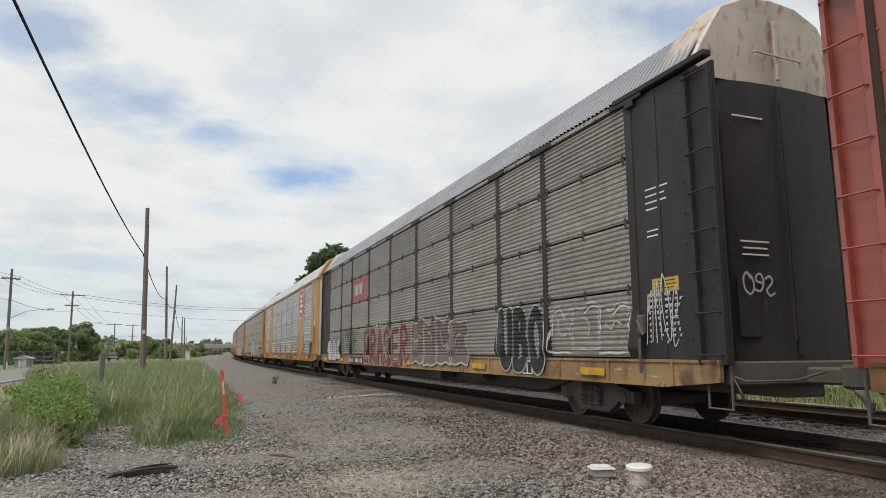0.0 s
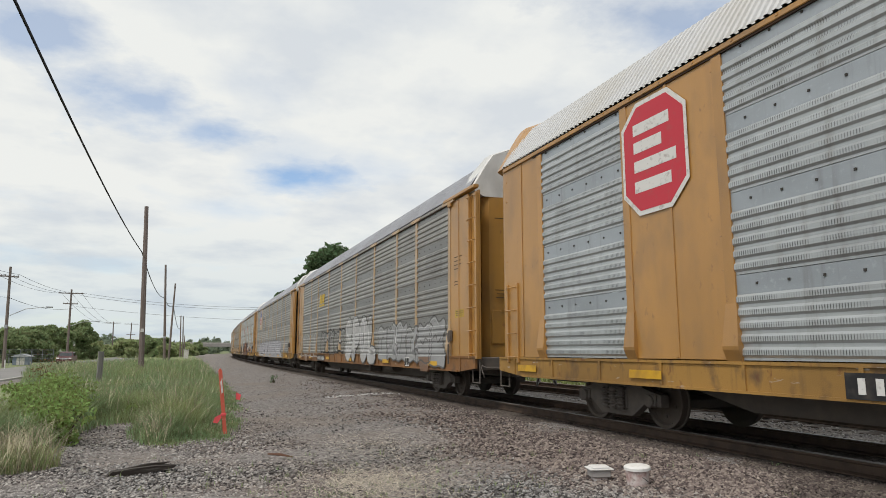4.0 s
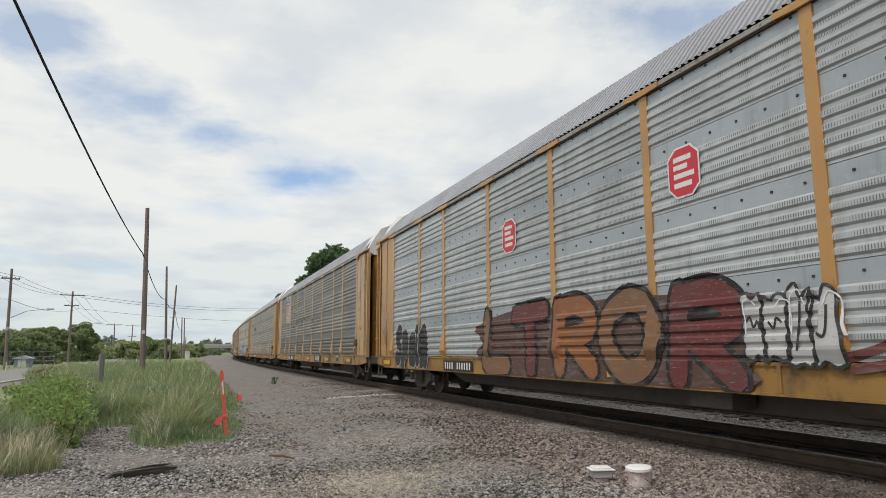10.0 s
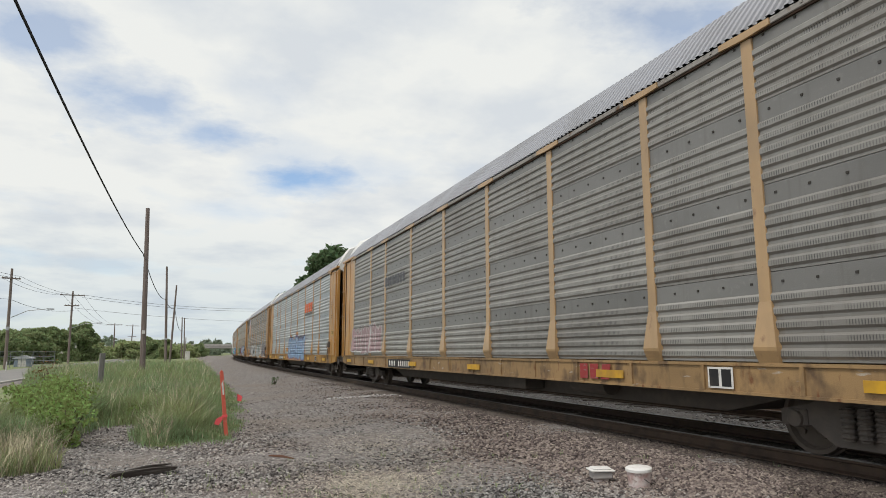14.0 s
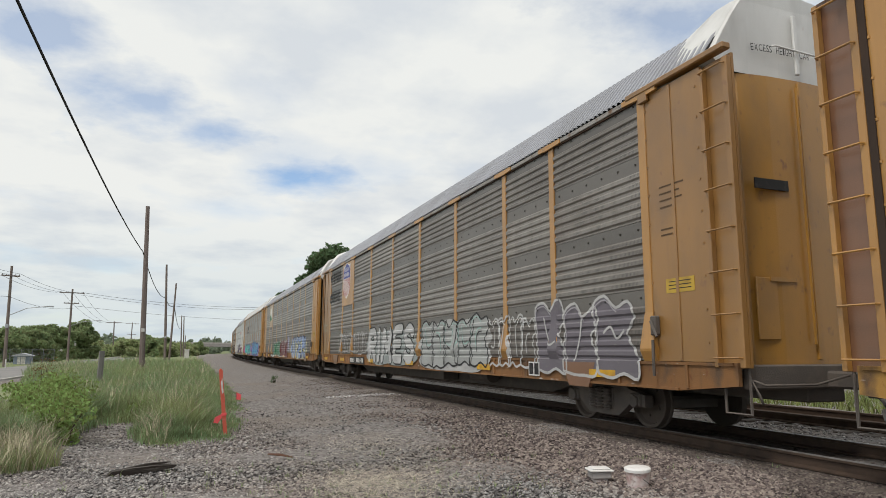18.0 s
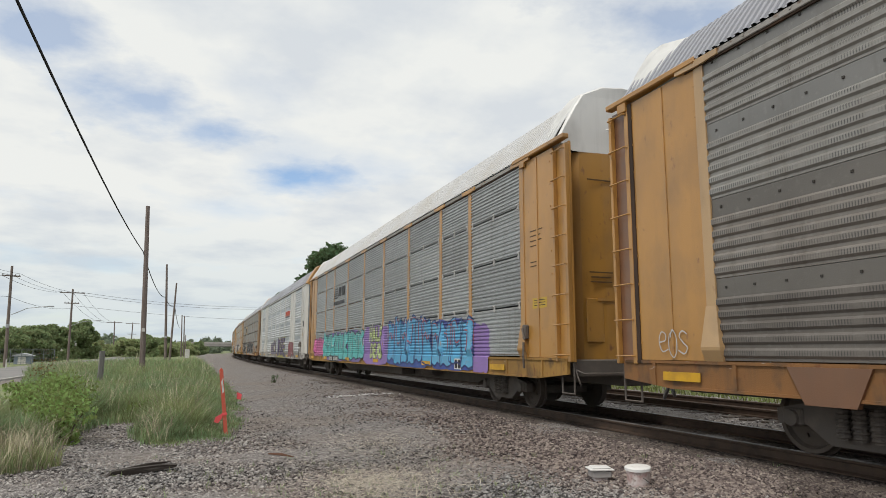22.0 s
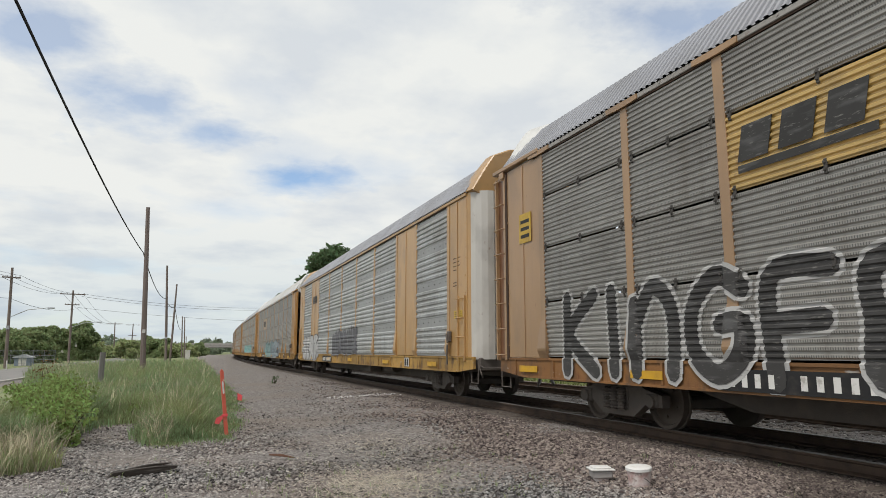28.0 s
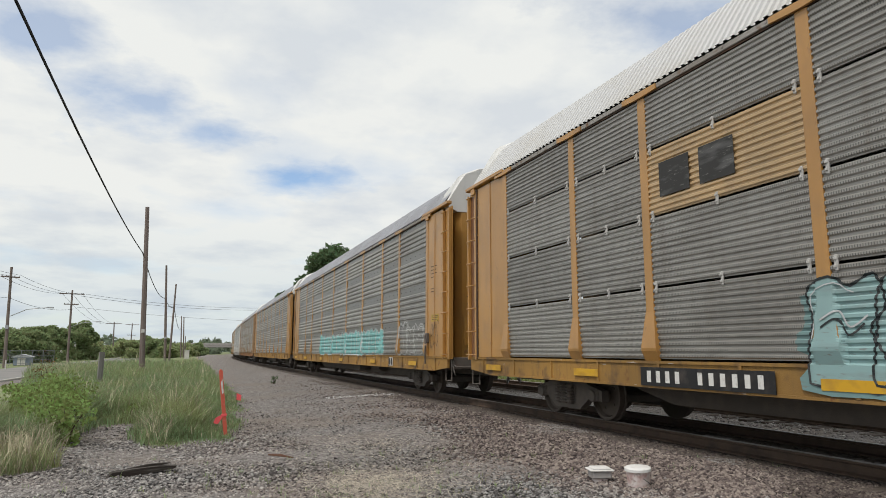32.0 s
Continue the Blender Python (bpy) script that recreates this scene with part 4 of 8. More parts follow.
# ---- lettering, signs and graffiti on the wagons ----
def glyphs(chars):
    """Flat outlines of the characters, plain and heavy: {(char, weight): (verts, faces, width)}."""
    made, store = [], {}
    for ch in sorted(set(chars)):
        for weight, off in (("plain", 0.0), ("bold", 0.028)):
            cu = bpy.data.curves.new("glyph", "FONT")
            cu.body, cu.size, cu.offset, cu.resolution_u, cu.fill_mode = ch, 1.0, off, 3, "FRONT"
            made.append((ch, weight, new("glyph", cu)))
    deps = bpy.context.evaluated_depsgraph_get()
    for ch, weight, ob in made:
        me = bpy.data.meshes.new_from_object(ob.evaluated_get(deps))
        store[ch, weight] = ([(v.co.x, v.co.y) for v in me.vertices], [tuple(p.vertices) for p in me.polygons])
        bpy.data.meshes.remove(me)
    for _, _, ob in made:
        cu = ob.data
        bpy.data.objects.remove(ob)
        bpy.data.curves.remove(cu)
    return store


GLYPHS = glyphs("We will deliver" + "EXCESS HEIGHT CAR" + "BI")


def rib_profile(style):
    zs, xs = [], []
    for r in range(4):
        height = ROWS[r + 1] - ROWS[r]
        for x, z in ribs_of(height, style):
            zs.append(ROWS[r] + z)
            xs.append(x)
    return zs, xs


def lay_on(verts, faces, style, lift, sheets=(), coarse=False):
    """Lays a flat drawing of (s, z) on the side of a wagon, over ribs, posts and sill; s runs from the front."""
    bm = bmesh.new()
    vs = [bm.verts.new((v[2] if len(v) > 2 else 0, v[0], v[1])) for v in verts]
    for f in faces:
        try:
            bm.faces.new([vs[i] for i in f])
        except ValueError:
            pass
    zs, xs = ([1.08, 5.0], [-0.018, -0.018]) if coarse else rib_profile(style)
    lo, hi = min(v[1] for v in verts), max(v[1] for v in verts)
    sl, sh = min(v[0] for v in verts), max(v[0] for v in verts)
    posts = [p for p in POSTS if sl - 0.2 < p < sh + 0.2]
    cuts = [((0, 0, z), (0, 0, 1)) for z in [*zs, 1.055, 1.075, 1.20, 1.24] if lo < z < hi]
    cuts += [((0, p + d, 0), (0, 1, 0)) for p in posts for d in (-0.20, -0.16, -0.12, -0.09, 0.09, 0.12, 0.16, 0.20) if sl < p + d < sh]
    bmesh.ops.bisect_plane(bm, geom=bm.verts[:] + bm.edges[:] + bm.faces[:], plane_co=(0, 0, 0.70), plane_no=(0, 0, 1), clear_inner=True)
    for co, no in cuts:
        bmesh.ops.bisect_plane(bm, geom=bm.verts[:] + bm.edges[:] + bm.faces[:], plane_co=co, plane_no=no)
    for v in bm.verts:
        s, z = v.co.y, v.co.z
        x = float(np.interp(z, zs, xs)) if z > 1.075 else float(np.interp(z, [1.055, 1.075], [-0.036, 0.0]))
        for p in posts:
            half = float(np.interp(z, [1.05, 1.22, 1.76], [0.16, 0.17, 0.09]))
            k = min(1.0, max(0.0, (half + 0.03 - abs(s - p)) / 0.03))
            x = x * (1 - k) + min(x, float(np.interp(z, [1.0, 1.05, 1.20, 1.24, 1.76], [-0.036, -0.036, -0.088, -0.092, -0.036]))) * k
        if any(POSTS[i] <= s <= POSTS[i + 1] for i in sheets):
            x = min(x, -0.03)
        v.co = (SIDE + x - lift - v.co.x, s - HALF, z)
    bmesh.ops.recalc_face_normals(bm, faces=bm.faces[:])
    me = bpy.data.meshes.new("graffiti")
    bm.to_mesh(me)
    bm.free()
    return me


SPRAY = {}


def spray(c, rough=0.6):
    key = tuple(round(v, 3) for v in c)
    if key not in SPRAY:
        SPRAY[key] = material("spray_paint", c, rough, 0.0, [(1.3, 0.45, 0.75, tuple(v * 0.65 + 0.03 for v in c), (1, 1, 0.5)), (5, 0.52, 0.72, tuple(0.55 * v + 0.09 for v in c), (1, 0.5, 2)), (22, 0.60, 0.72, (0.2, 0.195, 0.18), (1, 0.4, 2))], 0.05, 60)
    return SPRAY[key]


WHITE, BLACK, SILVER = (0.47, 0.465, 0.455), (0.022, 0.021, 0.022), (0.42, 0.42, 0.41)


def spelled(word, s0, s1, z0, z1, weight, rs, wild=1.0):
    """Letters of a word, fitted to a box, each a little askew; it reads towards the front."""
    boxes = []
    for ch in word:
        v, f = GLYPHS[ch, "plain"]
        boxes.append((min(p[0] for p in v), max(p[0] for p in v), min(p[1] for p in v), max(p[1] for p in v)))
    wide = [max(0.22, b[1] - b[0]) ** 0.5 for b in boxes]
    total, at = sum(wide), s1
    verts, faces = [], []
    for k, (ch, b, w) in enumerate(zip(word, boxes, wide)):
        cell = (s1 - s0) * w / total
        v, f = GLYPHS[ch, weight]
        turn, dz = rs.uniform(-0.1, 0.1) * wild, rs.uniform(-0.06, 0.06) * (z1 - z0) * wild
        kz = (z1 - z0) / (b[3] - b[2])
        kx = min(cell / (b[1] - b[0]) * (0.98 if wild else 0.8), 2.0 * kz)
        o = len(verts)
        for x, y in v:
            u, w2 = (x - (b[0] + b[1]) / 2) * kx, (y - (b[2] + b[3]) / 2) * kz
            u, w2 = u - w2 * turn, w2 + u * turn
            verts.append((at - cell / 2 - u, (z0 + z1) / 2 + dz + w2, 0.0012 * (k % 3)))
        faces += [tuple(i + o for i in q) for q in f]
        at -= cell
    return verts, faces


def ribbon2d(paths, width, caps=True):
    """Flat strokes along paths of (s, z)."""
    verts, faces = [], []
    for j, path in enumerate(paths):
        base = (j % 3) * 0.0012
        p = [Vector(q) for q in path]
        o = len(verts)
        for i, q in enumerate(p):
            d = (p[min(i + 1, len(p) - 1)] - p[max(i - 1, 0)]).normalized()
            n = Vector((-d.y, d.x)) * width * 0.5
            verts += [(*(q + n), base + 0.00003 * i), (*(q - n), base + 0.00003 * i)]
        faces += [(o + 2 * i, o + 2 * i + 1, o + 2 * i + 3, o + 2 * i + 2) for i in range(len(p) - 1)]
        for q, d in () if not caps else ((p[0], base - 0.0002), (p[-1], base + 0.00003 * len(p) + 0.0002)):
            k = len(verts)
            verts += [(q.x + width * 0.5 * math.cos(a), q.y + width * 0.5 * math.sin(a), d) for a in np.linspace(0, 5.4, 7)]
            faces.append(tuple(range(k, k + 7)))
    return verts, faces


def smooth_path(pts, n=7):
    """A smooth curve through points."""
    out = []
    for i in range(len(pts) - 1):
        a, b, c, d = (Vector(pts[max(0, min(len(pts) - 1, i + k))]) for k in (-1, 0, 1, 2))
        for j in range(n):
            t = j / n
            out.append(tuple(0.5 * ((2 * b) + (c - a) * t + (2 * a - 5 * b + 4 * c - d) * t * t + (3 * b - a - 3 * c + d) * t ** 3)))
    return out + [tuple(pts[-1])]


def tangle(s0, s1, z0, z1, n, rs):
    """Looping strokes in a row, for tags that cannot be read."""
    out = []
    cell = (s1 - s0) / n
    for k in range(n):
        c, m, w, h = s0 + (k + 0.5) * cell, (z0 + z1) / 2 + rs.uniform(-0.08, 0.08) * (z1 - z0), cell * rs.uniform(0.38, 0.55), (z1 - z0) * rs.uniform(0.36, 0.5)
        forms = {"o": [(0.1, 1), (-0.8, 0.6), (-0.9, -0.4), (0, -1), (0.8, -0.5), (0.8, 0.5), (0.0, 1.05), (-0.5, 0.5)],
                 "n": [(-0.8, -1), (-0.7, 0.9), (-0.5, 0.2), (0.1, 1), (0.6, 0.5), (0.7, -0.9)],
                 "e": [(-0.7, 0), (0.5, 0.2), (0.6, 0.8), (-0.2, 1), (-0.8, 0.1), (-0.3, -0.9), (0.9, -0.7)],
                 "s": [(0.8, 0.8), (0.0, 1.1), (-0.6, 0.6), (0.0, 0.0), (0.7, -0.5), (0.1, -1.1), (-0.9, -0.8)],
                 "k": [(-0.5, 1.2), (-0.6, -1), (-0.5, -0.1), (0.7, 0.8), (-0.2, 0.1), (0.9, -1)],
                 "l": [(-0.3, 0.6), (0.2, 1.3), (0.1, -0.8), (0.5, -1.1), (1.1, -0.7)]}
        lean = rs.uniform(-0.15, 0.15)
        out.append(smooth_path([(c - u * w - v * h * lean, m + v * h) for u, v in forms[rs.choice("onesklne")]], 6))
    return out


def blob(s0, s1, z0, z1, rs):
    """A cloud of background colour with an uneven edge."""
    c, r = ((s0 + s1) / 2, (z0 + z1) / 2), ((s1 - s0) / 2, (z1 - z0) / 2)
    out = []
    for a in np.linspace(0, 2 * math.pi, 46)[:-1]:
        e = 5.0
        k = (abs(math.cos(a)) ** e + abs(math.sin(a)) ** e) ** (-1 / e) * (1 + 0.05 * math.sin(9 * a + s0) + rs.uniform(-0.03, 0.03))
        out.append((c[0] + r[0] * k * math.cos(a), max(0.705, c[1] + r[1] * k * math.sin(a))))
    return out, [tuple(range(len(out)))]


CAR_OF = dict(CARS)
STYLE_OF = {}


def style(no):
    return "even" if no in (0, 10, 12, 14, -1) else "band"


def put(no, drawing, colour, label, lift, parent=None, name="graffiti", coarse=False):
    me = lay_on(*drawing, style(no), lift, (1, 7) if no in (1, 11, 13) else (), coarse)
    me.materials.append(spray(colour))
    return part(name, me, None, parent or CAR_OF[no], label)


def bubbles(s0, s1, z0, z1, n, rs):
    """A row of leaning, overlapping letter-like forms: closed outlines and the strokes inside them."""
    outlines, inner = [], []
    cell = (s1 - s0) / n
    for k in range(n):
        c, w = s1 - (k + 0.5) * cell, cell * rs.uniform(0.50, 0.60)
        top, bot, lean = z1 - rs.uniform(0, 0.16) * (z1 - z0), z0 + rs.uniform(0, 0.10) * (z1 - z0), rs.uniform(-0.14, 0.14)
        h, m = (top - bot) / 2, (top + bot) / 2
        notch = rs.choice((-1, 1))
        ring = [(-0.95, -0.9), (-1.0, -0.2), (-0.8 - 0.2 * rs.random(), 0.3), (-1.0, 0.9), (-0.35, 1.0 + rs.uniform(0, 0.18)), (0.15, 0.80 + rs.uniform(-0.1, 0.1)), (0.75, 1.0 + rs.uniform(-0.1, 0.14)), (1.0, 0.5), (0.62 if notch > 0 else 0.95, 0.1), (1.0, -0.5), (0.9, -1.0), (0.3, -0.82 - rs.uniform(0, 0.2)), (-0.3, -1.0)]
        pts = [(c - notch * (u * w + v * h * lean), m + v * h) for u, v in ring]
        pts = smooth_path(pts + pts[:1], 3)[:-1]
        outlines.append(pts)
        kind = rs.choice("hswc")
        q = {"h": [(-0.35, 0.6), (-0.15, 0.0), (0.1, -0.2), (0.5, -0.1)], "s": [(-0.3, -0.6), (0.0, 0.1), (0.1, 0.65)], "w": [(-0.55, 0.15), (-0.15, 0.3), (0.1, 0.0), (0.5, 0.2)], "c": [(0.3, 0.4), (-0.1, 0.35), (-0.3, 0.0), (-0.2, -0.4)]}[kind]
        inner.append(smooth_path([(c - notch * (u * w + v * h * lean), m + v * h) for u, v in q], 5))
    return outlines, inner


def piece(no, s0, s1, z0, z1, fill, edge, label, n=5, seed=1, back=None, third=None, line=0.045, over=0.0):
    """A painted piece: a cloud behind, filled letters (or letter-like forms), their edges and highlights."""
    rs = random.Random(seed * 101 + no)
    if back:
        put(no, blob(s0 - 0.15, s1 + 0.15, z0 - 0.05, z1 - 0.12, rs), back, label, 0.0015)
    pale = tuple(min(0.7, v * 1.25 + 0.16) for v in (fill or edge))
    rings, inner = bubbles(s0, s1, z0, z1, n, rs)
    for k, (r, q) in enumerate(zip(rings, inner)):
        up = 0.0012 * (k % 3) + over
        if fill:
            g = put(no, ([(a, b, up) for a, b in r], [tuple(range(len(r)))]), fill, label, 0.004, name="graffiti_letter")
            put(no, ribbon2d([r + r[:2]], line, False), edge, "", 0.0085 + up, g, "outline")
        else:
            g = put(no, ribbon2d([r + r[:2]], line, False), edge, label, 0.0085 + up, name="graffiti_outline")
        put(no, ribbon2d([q], line * 0.8, False), edge, "", 0.0105 + up, g, "inner_stroke", True)
        put(no, ribbon2d([[(a - 0.05, b - 0.07) for a, b in r[4:16]]], line * 0.45, False), third or pale, "", 0.0125 + up, g, "highlight", True)
        if third:
            put(no, ribbon2d([[((a - q[0][0]) * 1.1 + q[0][0], b + 0.08) for a, b in q]], line * 0.7, False), third, "", 0.0165, g, "accent", True)


LETTERS = {
    "S": [[(0.9, 0.85), (0.55, 1), (0.15, 0.85), (0.2, 0.6), (0.55, 0.5), (0.85, 0.36), (0.82, 0.1), (0.45, 0), (0.08, 0.15)]],
    "P": [[(0.15, 0), (0.15, 1)], [(0.15, 0.95), (0.6, 1), (0.9, 0.8), (0.85, 0.55), (0.5, 0.42), (0.15, 0.48)]],
    "A": [[(0.05, 0), (0.3, 0.6), (0.5, 1), (0.7, 0.6), (0.95, 0)], [(0.25, 0.35), (0.75, 0.35)]],
    "I": [[(0.5, 0), (0.5, 1)]],
    "N": [[(0.1, 0), (0.1, 1), (0.5, 0.5), (0.9, 0), (0.9, 1)]],
    "B": [[(0.12, 0), (0.12, 1)], [(0.12, 1), (0.65, 0.95), (0.8, 0.75), (0.6, 0.55), (0.15, 0.52)], [(0.15, 0.52), (0.75, 0.5), (0.92, 0.25), (0.65, 0.02), (0.12, 0)]],
    "O": [[(0.5, 1), (0.12, 0.8), (0.05, 0.4), (0.4, 0), (0.8, 0.1), (0.95, 0.5), (0.8, 0.88), (0.5, 1)]],
    "K": [[(0.12, 0), (0.12, 1)], [(0.9, 1), (0.2, 0.5), (0.95, 0)]],
    "E": [[(0.9, 1), (0.15, 0.95), (0.12, 0.5), (0.15, 0.05), (0.9, 0)], [(0.15, 0.52), (0.75, 0.52)]],
    "R": [[(0.15, 0), (0.15, 1)], [(0.15, 0.95), (0.6, 1), (0.9, 0.8), (0.8, 0.55), (0.15, 0.48)], [(0.4, 0.45), (0.95, 0)]],
    "U": [[(0.1, 1), (0.1, 0.3), (0.45, 0), (0.85, 0.2), (0.9, 1)]],
    "T": [[(0.05, 0.95), (0.95, 1)], [(0.5, 0.95), (0.5, 0)]],
    "M": [[(0.05, 0), (0.15, 1), (0.5, 0.35), (0.85, 1), (0.95, 0)]],
    "F": [[(0.9, 1), (0.15, 0.95), (0.12, 0)], [(0.15, 0.52), (0.75, 0.55)]],
    "G": [[(0.9, 0.85), (0.5, 1), (0.1, 0.7), (0.1, 0.25), (0.5, 0), (0.9, 0.2), (0.9, 0.5), (0.55, 0.5)]],
    "H": [[(0.1, 0), (0.1, 1)], [(0.9, 0), (0.9, 1)], [(0.1, 0.5), (0.9, 0.5)]],
    "L": [[(0.15, 1), (0.13, 0.4), (0.15, 0.03), (0.9, 0.02)]],
    "D": [[(0.12, 0), (0.12, 1), (0.6, 0.95), (0.95, 0.55), (0.65, 0.06), (0.12, 0)]],
    "!": [[(0.5, 1), (0.5, 0.38)], [(0.5, 0.08), (0.5, 0.04)]],
    "a": [[(0.85, 0.6), (0.45, 0.72), (0.1, 0.4), (0.35, 0.02), (0.8, 0.2)], [(0.88, 0.72), (0.88, 0)]],
    "i": [[(0.5, 0), (0.5, 0.6)], [(0.5, 0.92), (0.5, 0.96)]],
    "n": [[(0.12, 0), (0.12, 0.8)], [(0.12, 0.55), (0.5, 0.98), (0.88, 0.7), (0.88, 0)]],
    "p": [[(0.15, -0.15), (0.15, 0.78)], [(0.15, 0.72), (0.6, 0.82), (0.9, 0.5), (0.6, 0.15), (0.15, 0.2)]],
}


def bubble_word(no, word, s0, s1, z0, z1, fill, edge, label, weight=0.2, line=0.04, back=None, shine=None, seed=1):
    """A painted word in fat round strokes with an edge of another colour; it reads towards the front."""
    rs = random.Random(seed * 53 + no)
    if back:
        put(no, blob(s0 - 0.2, s1 + 0.2, z0 - 0.05, z1 - 0.15, rs), back, label, 0.0015)
    wide = [{"I": 0.55, "i": 0.55, "!": 0.45, "M": 1.2}.get(ch, 1.0) for ch in word]
    unit, at, h = (s1 - s0) / sum(wide), s1, z1 - z0
    w = weight * h
    for k, (ch, q) in enumerate(zip(word, wide)):
        cell, turn, dz, up = unit * q, rs.uniform(-0.07, 0.07), rs.uniform(-0.03, 0.03) * h, 0.0085 * (k % 2)
        paths = []
        for stroke in LETTERS[ch]:
            pts = []
            for u, v in stroke:
                a, b = (u - 0.5) * (cell - w * 0.75), z0 + w / 2 + v * (h - w)
                pts.append((at - cell / 2 - a + (b - z0 - h / 2) * turn, b + dz))
            paths.append(smooth_path(pts, 5))
        g = put(no, ribbon2d(paths, w + 2 * line), edge, label, 0.004 + up, name="graffiti_letter")
        put(no, ribbon2d(paths, w), fill[k % len(fill)] if isinstance(fill, list) else fill, "", 0.011 + up, g, "letter_fill")
        if shine:
            put(no, ribbon2d([[(a + w * 0.22, b + w * 0.2) for a, b in paths[0]]], w * 0.13, False), shine, "", 0.018 + up, g, "highlight", True)
        at -= cell


def spray_lines(no, paths, width, colour, label):
    """Each stroke of a tag is a mesh of its own under the first."""
    tag = None
    for k, p in enumerate(paths):
        o = put(no, ribbon2d([p], width), colour, "" if tag else label, 0.006 + 0.0012 * (k % 3), tag, "stroke" if tag else "graffiti_tag")
        tag = tag or o


def strokes(no, paths, colour, label, width=0.035):
    """Spray lines drawn through points of (s, z)."""
    spray_lines(no, [smooth_path(p, 7) for p in paths], width, colour, label)


def scrawl(no, s0, s1, z0, z1, colour, label, n=5, width=0.03, seed=1):
    rs = random.Random(seed * 77 + no)
    spray_lines(no, tangle(s0, s1, z0, z1, n, rs), width, colour, label)


PLATEBLACK = material("black_plate", (0.02, 0.02, 0.021), 0.6, 0, [(6, 0.5, 0.7, (0.06, 0.05, 0.045), A1)])
STENCIL = material("white_stencil", (0.66, 0.65, 0.62), 0.6, 0, [(14, 0.55, 0.7, (0.4, 0.37, 0.34), A1)])
YELLOW = material("yellow_reflector", (0.60, 0.34, 0.025), 0.45, 0, [(5, 0.42, 0.7, (0.36, 0.2, 0.04), A1)])
PLACARD = material("yellow_placard", (0.50, 0.33, 0.05), 0.5, 0, [(6, 0.45, 0.7, (0.32, 0.2, 0.05), A1)])


def plate(no, s0, s1, z0=0.71, z1=0.97, groups=(4, 6), dark=True, x=None):
    """The wagon's mark and number on the sill, as plain bars."""
    car, xx = CAR_OF[no], SIDE - 0.04
    p = part("number_plate", Shape().box(xx - 0.004, xx, s0 - HALF, s1 - HALF, z0, z1), PLATEBLACK, car, "black number plate with white bars")
    if not dark:
        p.data.materials[0] = PAINTS["white"]
    total = sum(groups) + 1.2 * (len(groups) - 1) + 1.0
    step = (s1 - s0) / total
    at = s1 - 0.5 * step
    for g in groups:
        for _ in range(g):
            part("character_bar", Shape().box(xx - 0.008, xx - 0.004, at - step * 0.66 - HALF, at - step * 0.24 - HALF, z0 + 0.05, z1 - 0.05), STENCIL if dark else PLATEBLACK, p)
            at -= step
        at -= 1.2 * step


def sill_marks(no, spots=(2.6, 7.2, 12.6, 17.2, 22.0, 25.6)):
    for s in spots:
        part("reflector", Shape().box(SIDE - 0.046, SIDE - 0.037, s - HALF, s + 0.72 - HALF, 0.79, 0.91), YELLOW, CAR_OF[no], "yellow reflector strip")
    d = part("data_stencil", Shape().box(SIDE - 0.043, SIDE - 0.037, 5.0 - HALF, 5.42 - HALF, 0.74, 1.0), STENCIL, CAR_OF[no], "small black and white data stencil")
    for y in (5.03, 5.235):
        part("stencil_field", Shape().box(SIDE - 0.047, SIDE - 0.043, y - HALF, y + 0.155 - HALF, 0.765, 0.975), PLATEBLACK, d)


BROWNINK = material("brown_stencil", (0.10, 0.06, 0.03), 0.7)


